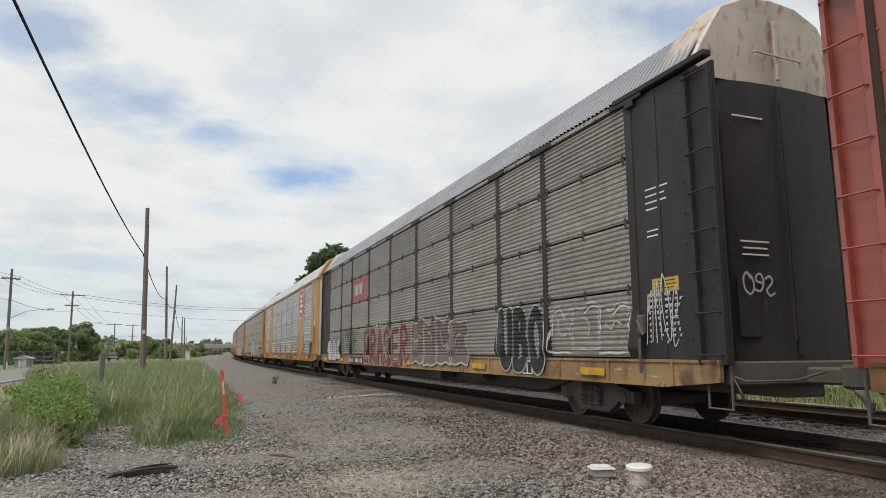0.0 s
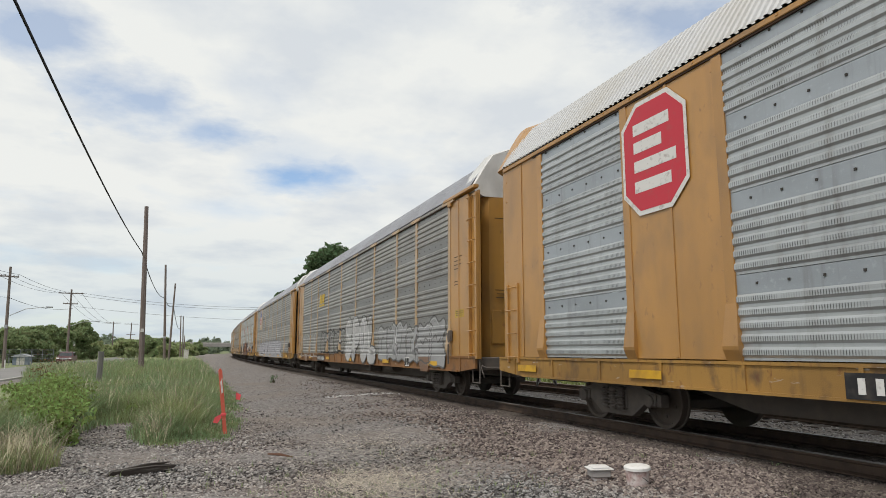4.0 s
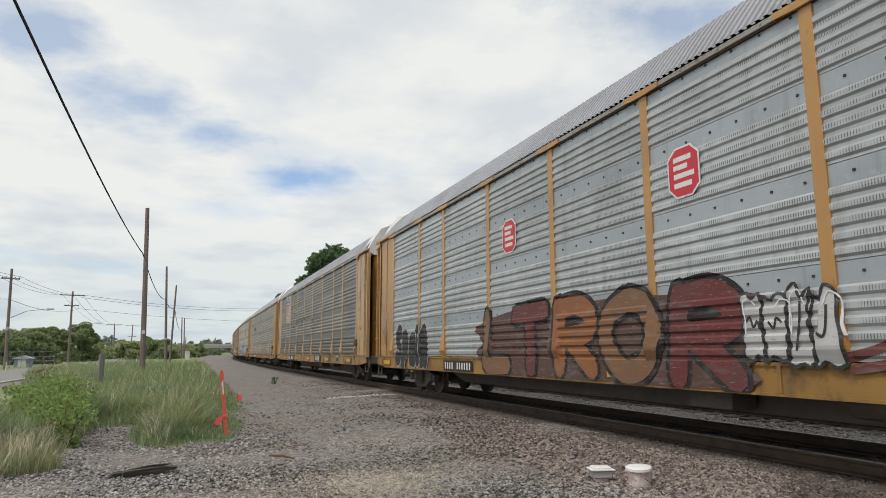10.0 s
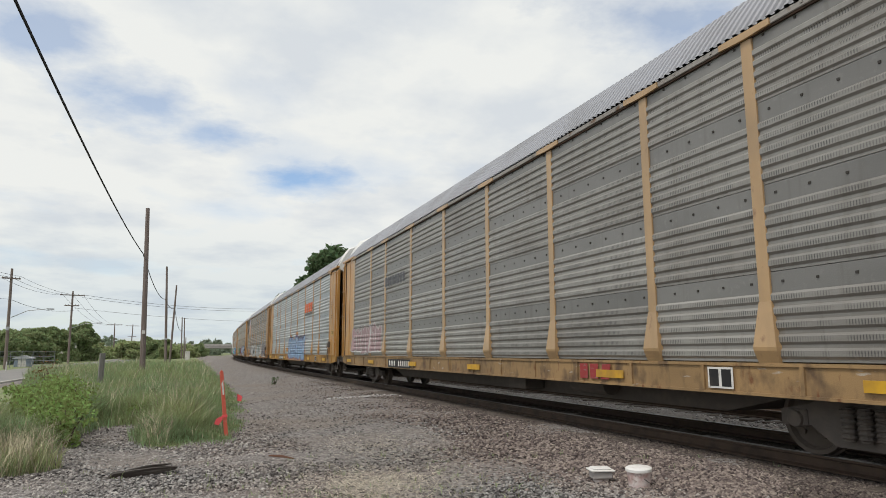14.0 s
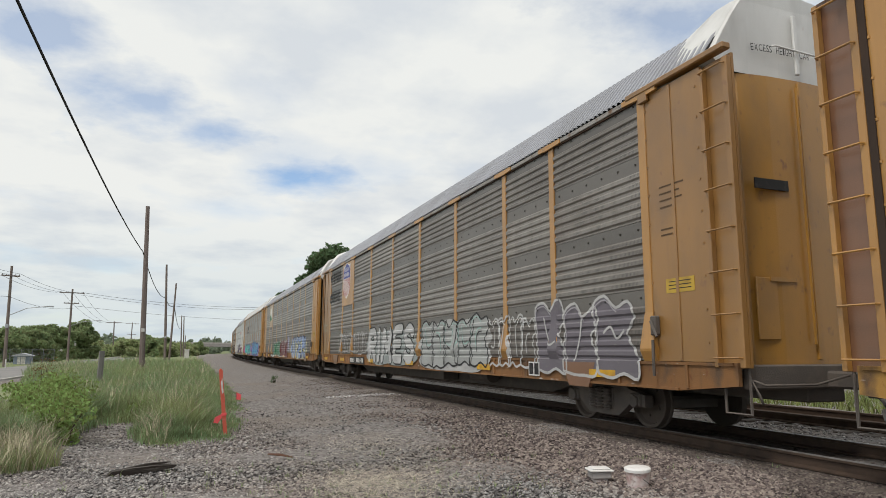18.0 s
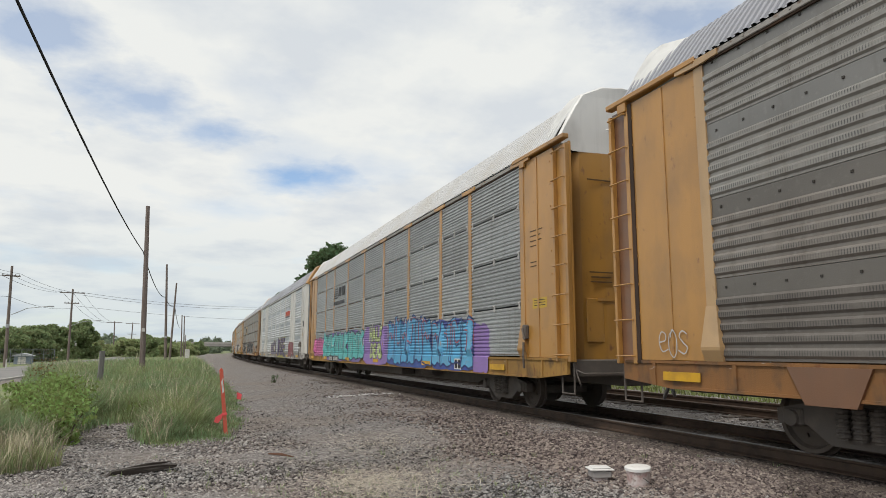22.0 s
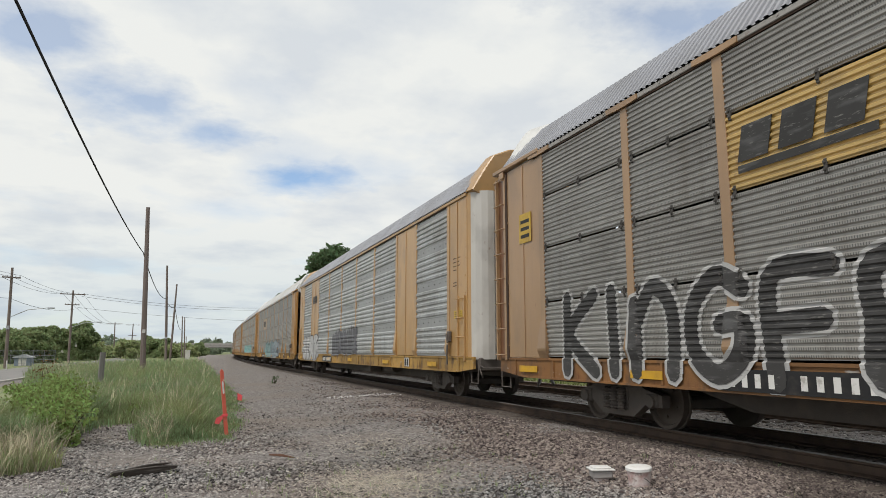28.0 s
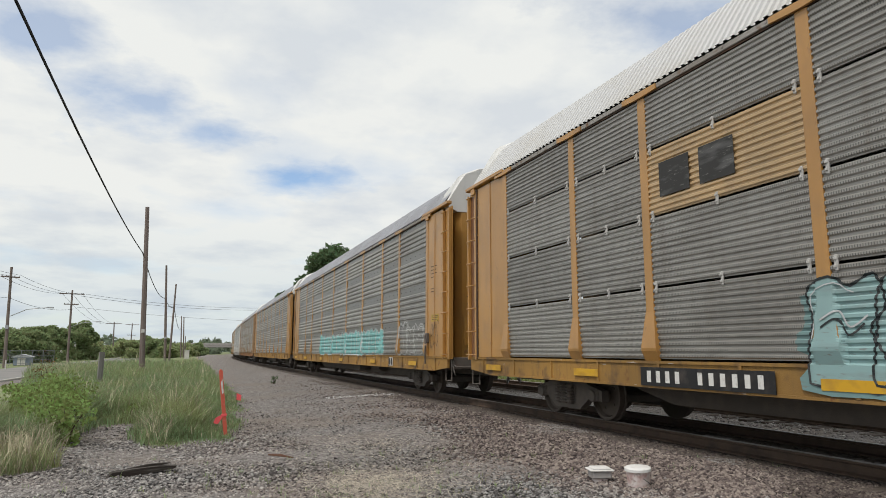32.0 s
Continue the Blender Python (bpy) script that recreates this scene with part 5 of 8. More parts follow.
def end_marks(no, excess=False, tone=None):
    """Stencilled lines, a placard and the hand brake's marks on the plain sheet at the front end."""
    car = CAR_OF[no]
    ink = tone or BROWNINK
    x = SIDE - 0.0135
    for k, (z, w) in enumerate(((3.52, 0.5), (3.42, 0.42), (3.32, 0.46), (3.22, 0.3), (2.9, 0.3), (2.82, 0.24))):
        part("stencil_line", Shape().box(x - 0.003, x, -HALF + 1.42 - w, -HALF + 1.42, z, z + 0.022), ink, car)
    p = part("placard", Shape().box(x - 0.004, x, -HALF + 0.80, -HALF + 1.36, 2.0, 2.2), PLACARD, car, "yellow warning placard")
    for z in (2.05, 2.10, 2.15):
        part("text_bar", Shape().box(x - 0.006, x - 0.004, -HALF + 0.86, -HALF + 1.30, z, z + 0.012), PLATEBLACK, p)
    # hand brake: housing, wheel and chain under the sheet
    b = part("hand_brake", Shape().box(x - 0.10, x, -HALF + 1.52, -HALF + 1.64, 1.42, 1.70, 0.02).tube([(x - 0.1, -HALF + 1.58, 1.36), (x - 0.12, -HALF + 1.56, 1.1), (x - 0.1, -HALF + 1.58, 0.86)], 0.022, 6), STEEL, car, "small rusty lever and chain box")
    part("lever", Shape().tube([(x - 0.13, -HALF + 1.58, 1.62), (x - 0.16, -HALF + 1.42, 1.40)], 0.02, 6), STEEL, b)
    if no in (5, 8):
        part("tape_strip", Shape().box(-0.92, -0.34, -HALF + 0.32 - 0.078, -HALF + 0.32 - 0.06, 3.32, 3.46), PLATEBLACK, car, "torn strip of black tape on the end door")
    else:
        for k, w in enumerate((0.5, 0.42, 0.46)):
            part("stencil_line", Shape().box(-0.66 - w / 2, -0.66 + w / 2, -HALF + 0.32 - 0.072, -HALF + 0.32 - 0.058, 2.62 - k * 0.09, 2.642 - k * 0.09), ink, car)
        part("stencil_line", Shape().box(-0.9, -0.36, -HALF + 0.32 - 0.074, -HALF + 0.32 - 0.058, 4.38, 4.402), ink, car)
    if excess:
        s, at = Shape(), -0.80
        for word, wide in (("EXCESS", 0.36), ("HEIGHT", 0.36), ("CAR", 0.2)):
            v, f = spelled(word, 0, wide, 0, 0.10, "plain", random.Random(0), 0)
            s.add([(at + wide - a, -HALF + 0.32 - 0.072 + 0.05 * max(0.0, -0.55 - at - wide + a) / 0.45, 5.27 + b) for a, b, _ in v], f)
            at += wide + 0.07
        part("lettering", s, PLATEBLACK, car, "black stencilled warning that reads excess height car")


def shield(no, s0, s1, z0, z1):
    """A tan plate with a blue, white and red shield; its lettering is left as bars."""
    car, x = CAR_OF[no], SIDE - 0.03
    base = part("sign_panel", Shape().box(x, SIDE + 0.02, POSTS[7] + 0.09 - HALF, POSTS[8] - 0.09 - HALF, 3.13, 5.06, 0.004), PAINTS["tan" if no != 8 else "gold"], car, "plain painted sign panel")
    w, c = (s1 - s0) / 2, (s0 + s1) / 2 - HALF
    def outline(k):
        pts = [(-1.0, 0.88), (-0.72, 0.80), (-0.4, 0.86), (0, 1.0), (0.4, 0.86), (0.72, 0.80), (1.0, 0.88), (0.93, 0.6), (1.0, 0.2), (0.96, -0.42), (0.78, -0.72), (0.36, -0.87), (0, -1.0), (-0.36, -0.87), (-0.78, -0.72), (-0.96, -0.42), (-1.0, 0.2), (-0.93, 0.6)]
        return [(c + a * w * k, (z0 + z1) / 2 + b * (z1 - z0) / 2 * k) for a, b in pts]
    sh = part("shield", Shape().prism(outline(1.0), "x", x - 0.004, x), STENCIL, base, "white-edged striped shield")
    top = [p for p in outline(0.94) if p[1] > z0 + (z1 - z0) * 0.56]
    zc = z0 + (z1 - z0) * 0.56
    top = sorted(top, key=lambda p: p[0])
    part("shield_field", Shape().prism([(top[0][0], zc)] + top + [(top[-1][0], zc)], "x", x - 0.007, x - 0.004), SHIELDBLUE, sh, "blue field with white bars")
    for k in range(6):
        a = c - w * 0.86 + k * w * 0.31
        edge = abs((a + w * 0.08 - c) / w)
        part("stripe", Shape().box(x - 0.007, x - 0.004, a, a + w * 0.155, z0 + (z1 - z0) * (0.05 + 0.10 * edge), zc - 0.02), SHIELDRED, sh)
    for r, n in ((0.80, 5), (0.66, 7)):
        for k in range(n):
            a = c + w * 0.74 - (k + 1) * w * 1.48 / n
            part("letter_bar", Shape().box(x - 0.010, x - 0.007, a + 0.28 * w * 1.48 / n, a + 0.72 * w * 1.48 / n, z0 + (z1 - z0) * (r - 0.052), z0 + (z1 - z0) * (r + 0.052)), STENCIL, sh)


SHIELDBLUE = material("shield_blue", (0.05, 0.065, 0.28), 0.5, 0, [(8, 0.55, 0.75, (0.09, 0.10, 0.26), A1)])
SHIELDRED = material("shield_red", (0.36, 0.055, 0.06), 0.5, 0, [(8, 0.55, 0.75, (0.3, 0.1, 0.09), A1)])
SIGNRED = material("sign_red", (0.52, 0.035, 0.055), 0.45, 0, [(8, 0.55, 0.75, (0.42, 0.07, 0.07), A1)])


def octagon(no, s, z, w, h, x):
    car = CAR_OF[no]
    def ring(k):
        return [(s - HALF + a * w / 2 * k, z + b * h / 2 * k) for a, b in ((-1, -0.62), (-0.5, -1), (0.5, -1), (1, -0.62), (1, 0.62), (0.5, 1), (-0.5, 1), (-1, 0.62))]
    o = part("octagon_sign", Shape().prism(ring(1.0), "x", x - 0.006, x), STENCIL, car, "red octagonal sign with a white edge")
    part("red_field", Shape().prism(ring(0.92), "x", x - 0.009, x - 0.006), SIGNRED, o)
    for k, (q, l) in enumerate(((0.52, 0.62), (0.2, 0.5), (-0.14, 0.7), (-0.5, 0.62))):
        part("letter_bar", Shape().box(x - 0.012, x - 0.009, s - HALF + w * 0.36 - w * l, s - HALF + w * 0.30, z + h / 2 * q - h * 0.05, z + h / 2 * q + h * 0.05), STENCIL, o)


def logo_bars(no, s0, s1, z0, z1, colour, shape, label, x=None, under=None):
    """A company's mark, as plain blocks in its colours."""
    car, x = CAR_OF[no], (SIDE - 0.03 if x is None else x)
    mat = spray(colour)
    n = len(shape)
    root = None
    for k, lean in enumerate(shape):
        a1 = s1 - HALF - k * (s1 - s0) / n
        a0 = a1 - (s1 - s0) / n * 0.76
        pts = [(a1, z0), (a0, z0), (a0 - lean, z1), (a1 - lean, z1)]
        o = part("logo_block" if root else "company_logo", Shape().prism(pts, "x", x - 0.003, x), mat, root or car, "" if root else label)
        root = root or o
    if under:
        part("logo_bar", Shape().box(x - 0.003, x, s0 - HALF, s1 - HALF, z0 - (z1 - z0) * 0.32, z0 - (z1 - z0) * 0.10), spray(under), root)


def clips(no, mat):
    me = Shape().box(-0.034, 0.0, -0.02, 0.02, -0.085, 0.085, 0.008).box(-0.05, -0.034, -0.017, 0.017, -0.05, -0.02, 0.004).box(-0.05, -0.034, -0.017, 0.017, 0.03, 0.06, 0.004).mesh("clip", mat)
    for i in range(9):
        a, b = POSTS[i], POSTS[i + 1]
        for z in ROWS[1:4]:
            for s in (a + 0.16, (a + b) / 2, b - 0.16):
                part("clip", me, None, CAR_OF[no], at=(SIDE, s - HALF, z))


CLIPWHITE = material("pale_clip", (0.46, 0.45, 0.43), 0.6)
CLIPDARK = material("dark_clip", (0.07, 0.065, 0.06), 0.7)
for no, m in ((0, CLIPDARK), (10, CLIPWHITE), (12, CLIPDARK), (14, CLIPWHITE)):
    clips(no, m)
for no in range(0, 16):
    sill_marks(no)
    end_marks(no, no in (3, 4, 6, 8, 9, 14), STENCIL if no == 0 else None)
    if no not in (15,):
        plate(no, *{1: (16.9, 19.2), 2: (18.3, 20.2), 3: (18.2, 20.4), 4: (18.7, 20.6), 6: (17.7, 20.1), 7: (18.0, 20.3), 10: (19.3, 21.4), 11: (17.1, 19.1), 13: (16.8, 19.0)}.get(no, (18.5, 20.9)), dark=no not in (11,))
for no in (3, 5, 8):
    shield(no, 21.2 if no != 5 else 20.98 + 0.2, 22.55, 3.42, 5.0)
for s in (5.45, 21.95):
    octagon(1, s, 4.05, 1.45, 1.75, SIDE - 0.03)
octagon(4, 16.7, 3.6, 0.62, 0.72, SIDE - 0.03)
octagon(4, 11.35, 3.62, 0.62, 0.72, SIDE - 0.03)

# wagon 0
bubble_word(0, "ERASER", 12.9, 18.5, 0.74, 2.0, (0.21, 0.042, 0.047), (0.40, 0.375, 0.36), "faded dark red graffiti letters with white edges", 0.17, 0.04, shine=(0.33, 0.27, 0.26))
bubble_word(0, "UBO", 4.5, 6.5, 0.76, 2.05, BLACK, WHITE, "black graffiti letters with white edges", 0.2, 0.035)
piece(0, 1.95, 4.3, 1.12, 2.05, None, (0.42, 0.41, 0.40), "faded grey graffiti letters with pale edges", n=3, seed=3)
scrawl(0, 19.7, 22.4, 1.1, 2.1, BLACK, "thin black graffiti script", 5, 0.05, 2)
piece(0, 22.6, 25.3, 0.74, 1.84, (0.47, 0.465, 0.46), BLACK, "white bubble letters with thin black edges", n=3, seed=5, line=0.05)
scrawl(0, 0.75, 1.45, 1.3, 2.1, WHITE, "white spray tag on the black end", 4, 0.035, 4)
piece(0, 8.3, 12.5, 0.74, 2.1, (0.17, 0.135, 0.125), (0.45, 0.43, 0.42), "dark grey graffiti letters with pale edges", n=4, seed=6, line=0.05, third=(0.20, 0.06, 0.06))
logo_bars(0, 18.75, 20.1, 3.42, 3.85, WHITE, (0.06, 0.06, 0, 0.06, 0.06, 0.06), "white blocks of a company name", SIDE - 0.03)
# wagon 1
scrawl(1, 2.1, 4.3, 1.2, 1.85, BLACK, "thin black graffiti script", 7, 0.022, 1)
scrawl(1, 6.65, 7.35, 1.2, 1.95, BLACK, "dense black graffiti tag", 3, 0.03, 5)
strokes(1, [[(11.9, 1.99), (11.19, 2.13), (10.8, 1.96), (10.67, 1.6)], [(10.57, 1.99), (10.14, 2.04), (9.95, 1.86), (10.05, 1.45), (9.94, 1.16)], [(11.73, 1.68), (11.38, 1.76), (11.06, 1.61), (10.77, 1.29), (11.09, 1.07), (11.59, 1.11), (11.75, 1.4), (11.7, 1.68)], [(8.7, 2.15), (8.49, 2.21), (8.12, 2.19), (7.78, 2.05), (7.76, 1.82)]], BLACK, "thin looping black spray lines", 0.03)
strokes(1, [[(8.5, 2.13), (8.51, 1.77), (8.84, 1.75)], [(9.06, 1.65), (8.75, 1.6), (8.41, 1.51), (8.37, 1.41), (8.65, 1.49), (8.82, 1.34)], [(8.08, 1.6), (7.73, 1.68), (7.42, 1.63), (7.4, 1.07)]], BLACK, "thin looping black spray lines", 0.03)
scrawl(1, 13.8, 17.9, 1.1, 1.8, (0.35, 0.08, 0.16), "thin pink graffiti outlines", 7, 0.03, 3)
logo_bars(1, 9.1, 10.2, 0.74, 1.0, (0.30, 0.03, 0.03), (0, 0, 0.05), "dark red blocks of a company mark", SIDE - 0.04)
# wagon 2
bubble_word(2, "SPOL", 8.8, 13.8, 0.74, 2.5, (0.44, 0.435, 0.43), (0.10, 0.098, 0.095), "huge silver bubble letters with dark edges", 0.34, 0.05, shine=(0.6, 0.59, 0.58))
piece(2, 20.3, 26.4, 0.78, 2.1, None, (0.45, 0.44, 0.43), "pale outlined graffiti letters", n=6, seed=2)
piece(2, 14.1, 19.4, 1.05, 2.15, None, (0.045, 0.043, 0.042), "black outlined graffiti letters", n=5, seed=4, third=(0.46, 0.45, 0.44), line=0.075)
piece(2, 2.1, 8.5, 0.75, 2.1, (0.33, 0.33, 0.33), (0.12, 0.115, 0.11), "silver graffiti letters with dark edges", n=6, seed=8)
logo_bars(2, 18.75, 20.1, 3.55, 4.0, (0.62, 0.40, 0.03), (0.12, 0.12, 0.12), "yellow blocks of a company mark", under=(0.62, 0.40, 0.03))
# wagon 3
put(3, blob(5.6, 22.8, 0.69, 1.2, random.Random(8)), (0.36, 0.355, 0.36), "grey overspray along the sill", 0.0012)
piece(3, 6.3, 14.6, 0.82, 2.05, (0.41, 0.40, 0.43), (0.09, 0.085, 0.10), "long pale grey graffiti with dark edges", n=11, seed=1, back=(0.34, 0.335, 0.36), third=(0.58, 0.575, 0.58), line=0.028)
piece(3, 14.8, 22.4, 0.9, 2.0, (0.42, 0.41, 0.44), (0.12, 0.11, 0.13), "long pale grey graffiti with dark edges", n=11, seed=2, back=(0.32, 0.315, 0.33), third=(0.58, 0.575, 0.58), line=0.028)
for k in range(9):
    strokes(3, [[(7.0 + 1.6 * k, 1.95), (6.95 + 1.6 * k, 2.2 + 0.1 * (k % 3)), (7.05 + 1.6 * k, 2.36 + 0.14 * (k % 4))], [(6.8 + 1.6 * k, 2.12), (7.0 + 1.6 * k, 2.18), (7.25 + 1.6 * k, 2.1)]], (0.5, 0.495, 0.49), "pale flame of overspray", 0.12)
scrawl(3, 1.95, 4.35, 1.1, 2.05, WHITE, "thin white graffiti outlines", 5, 0.045, 3)
scrawl(3, 4.8, 6.1, 1.75, 2.4, WHITE, "thin white spray letters", 3, 0.035, 5)
# wagon 4
bubble_word(4, "Spain", 21.9, 24.96, 0.74, 2.05, BLACK, WHITE, "solid black graffiti letters with white edges", 0.27, 0.035)
bubble_word(4, "LTROR", 10.4, 18.2, 0.72, 2.15, [(0.20, 0.10, 0.05), (0.13, 0.035, 0.033), (0.25, 0.10, 0.04)], (0.02, 0.016, 0.016), "brown and red graffiti letters with black edges", 0.25, 0.08, (0.10, 0.05, 0.04))
piece(4, 9.2, 10.5, 1.0, 1.95, (0.46, 0.455, 0.45), (0.03, 0.03, 0.03), "small white bubble letters", n=4, seed=8, line=0.04, over=0.02)
strokes(4, [[(9.2, 1.1), (8.6, 1.3), (8.1, 1.7), (7.8, 2.1), (8.0, 1.4), (7.7, 1.1)], [(9.1, 1.0), (8.6, 1.1), (8.2, 1.35)]], (0.13, 0.04, 0.035), "dark red arrow of spray paint", 0.1)
put(4, blob(6.6, 8.6, 1.08, 1.5, random.Random(12)), (0.33, 0.21, 0.21), "faint pink overspray", 0.001)
scrawl(4, 4.55, 6.35, 1.15, 2.0, BLACK, "black graffiti tag", 5, 0.05, 6)
# wagon 5
strokes(5, [[(19.69, 1.57), (19.89, 2.43), (20.08, 3.0), (20.03, 3.55), (19.64, 3.74), (19.16, 3.68), (18.9, 3.56), (19.02, 3.07), (19.26, 2.7), (19.41, 2.6)], [(18.85, 3.45), (18.59, 3.6), (18.2, 3.6), (17.7, 3.2), (17.9, 2.4)], [(19.36, 2.72), (19.05, 2.81), (18.75, 2.62), (18.84, 2.32), (19.1, 2.24)]], (0.06, 0.058, 0.055), "thin dark looping spray lines", 0.05)
scrawl(5, 13.2, 17.3, 2.0, 3.4, (0.07, 0.068, 0.065), "thin dark looping spray lines", 3, 0.035, 1)
strokes(5, [[(25.0, 1.95), (24.7, 2.05), (24.6, 1.9)], [(24.5, 1.85), (24.2, 2.2), (23.9, 1.95), (23.7, 1.9), (23.4, 2.35), (23.1, 2.3), (23.05, 1.5)]], (0.26, 0.25, 0.24), "thin pale spray loops", 0.03)
scrawl(5, 10.0, 12.3, 2.35, 3.0, (0.05, 0.048, 0.046), "thin dark spray letters", 4, 0.04, 3)
part("mark_plate", Shape().box(SIDE - 0.0395, SIDE - 0.03, 9.2 - HALF, 11.0 - HALF, 0.72, 1.0), PLATEBLACK, CAR_OF[5], "black field behind the white mark")
logo_bars(5, 9.6, 10.7, 0.76, 0.98, WHITE, (0, 0, 0), "white blocks of a company mark", SIDE - 0.04)
# wagon 6
piece(6, 21.1, 25.4, 1.1, 2.2, (0.36, 0.25, 0.26), (0.5, 0.49, 0.48), "faded pink and white graffiti", n=6, seed=1)
logo_bars(6, 18.3, 20.6, 3.42, 3.72, (0.10, 0.10, 0.11), (0, 0, 0, 0, 0, 0, 0, 0), "dark blocks of a company name")
logo_bars(6, 7.5, 8.4, 0.76, 1.0, (0.30, 0.04, 0.04), (0, 0, 0.05), "dark red blocks of a company mark", SIDE - 0.04)
# wagon 7
piece(7, 9.0, 15.8, 0.72, 2.2, (0.23, 0.36, 0.52), (0.075, 0.06, 0.19), "pale blue graffiti with violet edges on an orange haze", n=11, line=0.06, seed=4, back=(0.50, 0.27, 0.12), third=(0.55, 0.62, 0.70))
for k, (s0, s1, z0, z1) in enumerate(((15.5, 16.9, 1.25, 1.5), (14.3, 15.2, 1.95, 2.3), (11.6, 12.6, 2.0, 2.45), (16.0, 16.8, 0.78, 0.98))):
    put(7, blob(s0, s1, z0, z1, random.Random(20 + k)), (0.46, 0.22, 0.06), "patch of faint orange spray", 0.001)
logo_bars(7, 6.6, 9.2, 3.45, 3.95, (0.72, 0.13, 0.03), (0.15, 0.15, 0.15, 0.15), "orange blocks of a company mark", under=(0.12, 0.12, 0.12))
# wagon 8
piece(8, 7.4, 11.8, 0.74, 2.1, (0.36, 0.37, 0.36), BLACK, "large pale graffiti letters with black edges", n=5, seed=2, back=(0.45, 0.45, 0.44), third=(0.35, 0.52, 0.48))
bubble_word(8, "RIMES", 12.5, 17.9, 0.80, 2.02, (0.47, 0.47, 0.465), (0.03, 0.03, 0.03), "white graffiti letters with black edges", 0.24, 0.05, (0.30, 0.33, 0.32))
piece(8, 18.3, 23.2, 1.08, 1.95, None, (0.42, 0.415, 0.41), "faded white graffiti", n=8, seed=7)
piece(8, 2.1, 5.1, 0.75, 2.1, (0.15, 0.135, 0.155), WHITE, "dark graffiti letters with thin white edges", n=3, seed=8, line=0.05)
piece(8, 5.2, 7.3, 0.78, 1.95, None, WHITE, "white outlined graffiti letters", n=4, seed=9, line=0.045)
for word, z in (("Wewill", 4.35), ("deliver", 3.45)):
    v, f = spelled(word, 23.15, 25.4, z, z + 0.5, "bold", random.Random(2), 0)
    me = lay_on(v, f, "band", 0.006)
    me.materials.append(spray((0.045, 0.045, 0.047)))
    part("slogan", me, None, CAR_OF[8], "dark painted words We will deliver")
# wagon 9
bubble_word(9, "UITER!", 3.6, 9.2, 0.78, 2.05, (0.25, 0.33, 0.52), (0.03, 0.03, 0.045), "lavender blue graffiti letters with black edges", 0.24, 0.05, (0.50, 0.48, 0.30), (0.5, 0.55, 0.62))
piece(9, 11.2, 14.9, 0.76, 2.05, (0.14, 0.038, 0.042), (0.55, 0.54, 0.53), "maroon graffiti letters with thin white edges", n=4, seed=3, line=0.032)
piece(9, 15.0, 19.2, 0.76, 1.95, (0.028, 0.17, 0.08), (0.5, 0.5, 0.49), "green graffiti letters with thin white edges", n=6, seed=4, line=0.032)
piece(9, 9.7, 11.2, 1.2, 2.05, None, (0.40, 0.39, 0.42), "pale outlined graffiti", n=3, seed=6, line=0.03)
put(9, blob(10.7, 11.3, 1.2, 2.2, random.Random(14)), (0.33, 0.33, 0.50), "lavender overspray", 0.001)
logo_bars(9, 7.6, 8.4, 0.74, 0.98, WHITE, (0, 0, 0.05), "white blocks of a company mark", SIDE - 0.04)
sp = part("sign_panel", Shape().box(SIDE - 0.03, SIDE + 0.02, POSTS[7] + 0.09 - HALF, POSTS[8] - 0.09 - HALF, 3.13, 5.06, 0.004), PAINTS["tan"], CAR_OF[9], "plain tan sign panel")
part("flag_sign", Shape().prism([(21.25 - HALF, 3.75), (22.5 - HALF, 3.6), (22.4 - HALF, 4.6), (21.2 - HALF, 4.75)], "x", SIDE - 0.035, SIDE - 0.03), STENCIL, sp, "white and green company sign")
part("flag_field", Shape().prism([(21.25 - HALF, 3.75), (22.5 - HALF, 3.6), (22.45 - HALF, 4.1), (21.9 - HALF, 4.15)], "x", SIDE - 0.038, SIDE - 0.035), spray((0.03, 0.20, 0.10)), sp, "green corner")
# wagon 10
piece(10, 7.2, 11.4, 0.74, 2.2, (0.10, 0.36, 0.58), (0.035, 0.055, 0.17), "bright blue graffiti with dark blue and red edges", n=6, seed=2, back=(0.05, 0.09, 0.30), third=(0.45, 0.08, 0.08))
piece(10, 4.3, 7.1, 0.74, 2.1, (0.12, 0.40, 0.62), (0.035, 0.05, 0.16), "bright blue graffiti with dark blue and red edges", n=4, seed=9, back=(0.06, 0.09, 0.32), third=(0.45, 0.08, 0.08))
put(10, blob(11.5, 14.9, 0.69, 2.05, random.Random(3)), (0.27, 0.17, 0.42), "violet graffiti background", 0.002)
bubble_word(10, "HALF", 12.1, 13.95, 1.50, 2.05, (0.45, 0.52, 0.25), (0.04, 0.05, 0.045), "lime graffiti word with dark edges", 0.24, 0.025)
bubble_word(10, "DEAD", 12.05, 13.8, 0.93, 1.46, (0.45, 0.52, 0.25), (0.04, 0.05, 0.045), "lime graffiti word with dark edges", 0.24, 0.025)
piece(10, 14.8, 22.9, 0.80, 2.12, (0.12, 0.46, 0.45), (0.02, 0.03, 0.04), "teal graffiti letters with black and red edges", n=9, line=0.04, seed=5, back=(0.20, 0.15, 0.34), third=(0.55, 0.62, 0.62))
piece(10, 23.0, 25.4, 0.98, 1.85, (0.62, 0.16, 0.36), (0.25, 0.04, 0.12), "pink graffiti letters", n=4, seed=6, back=(0.50, 0.15, 0.32))
put(10, blob(3.4, 4.3, 0.69, 1.8, random.Random(4)), (0.27, 0.17, 0.42), "violet graffiti background", 0.002)
logo_bars(10, 18.3, 19.7, 3.62, 4.02, (0.03, 0.03, 0.033), (0.1, 0.1), "black blocks of a company mark", under=None)
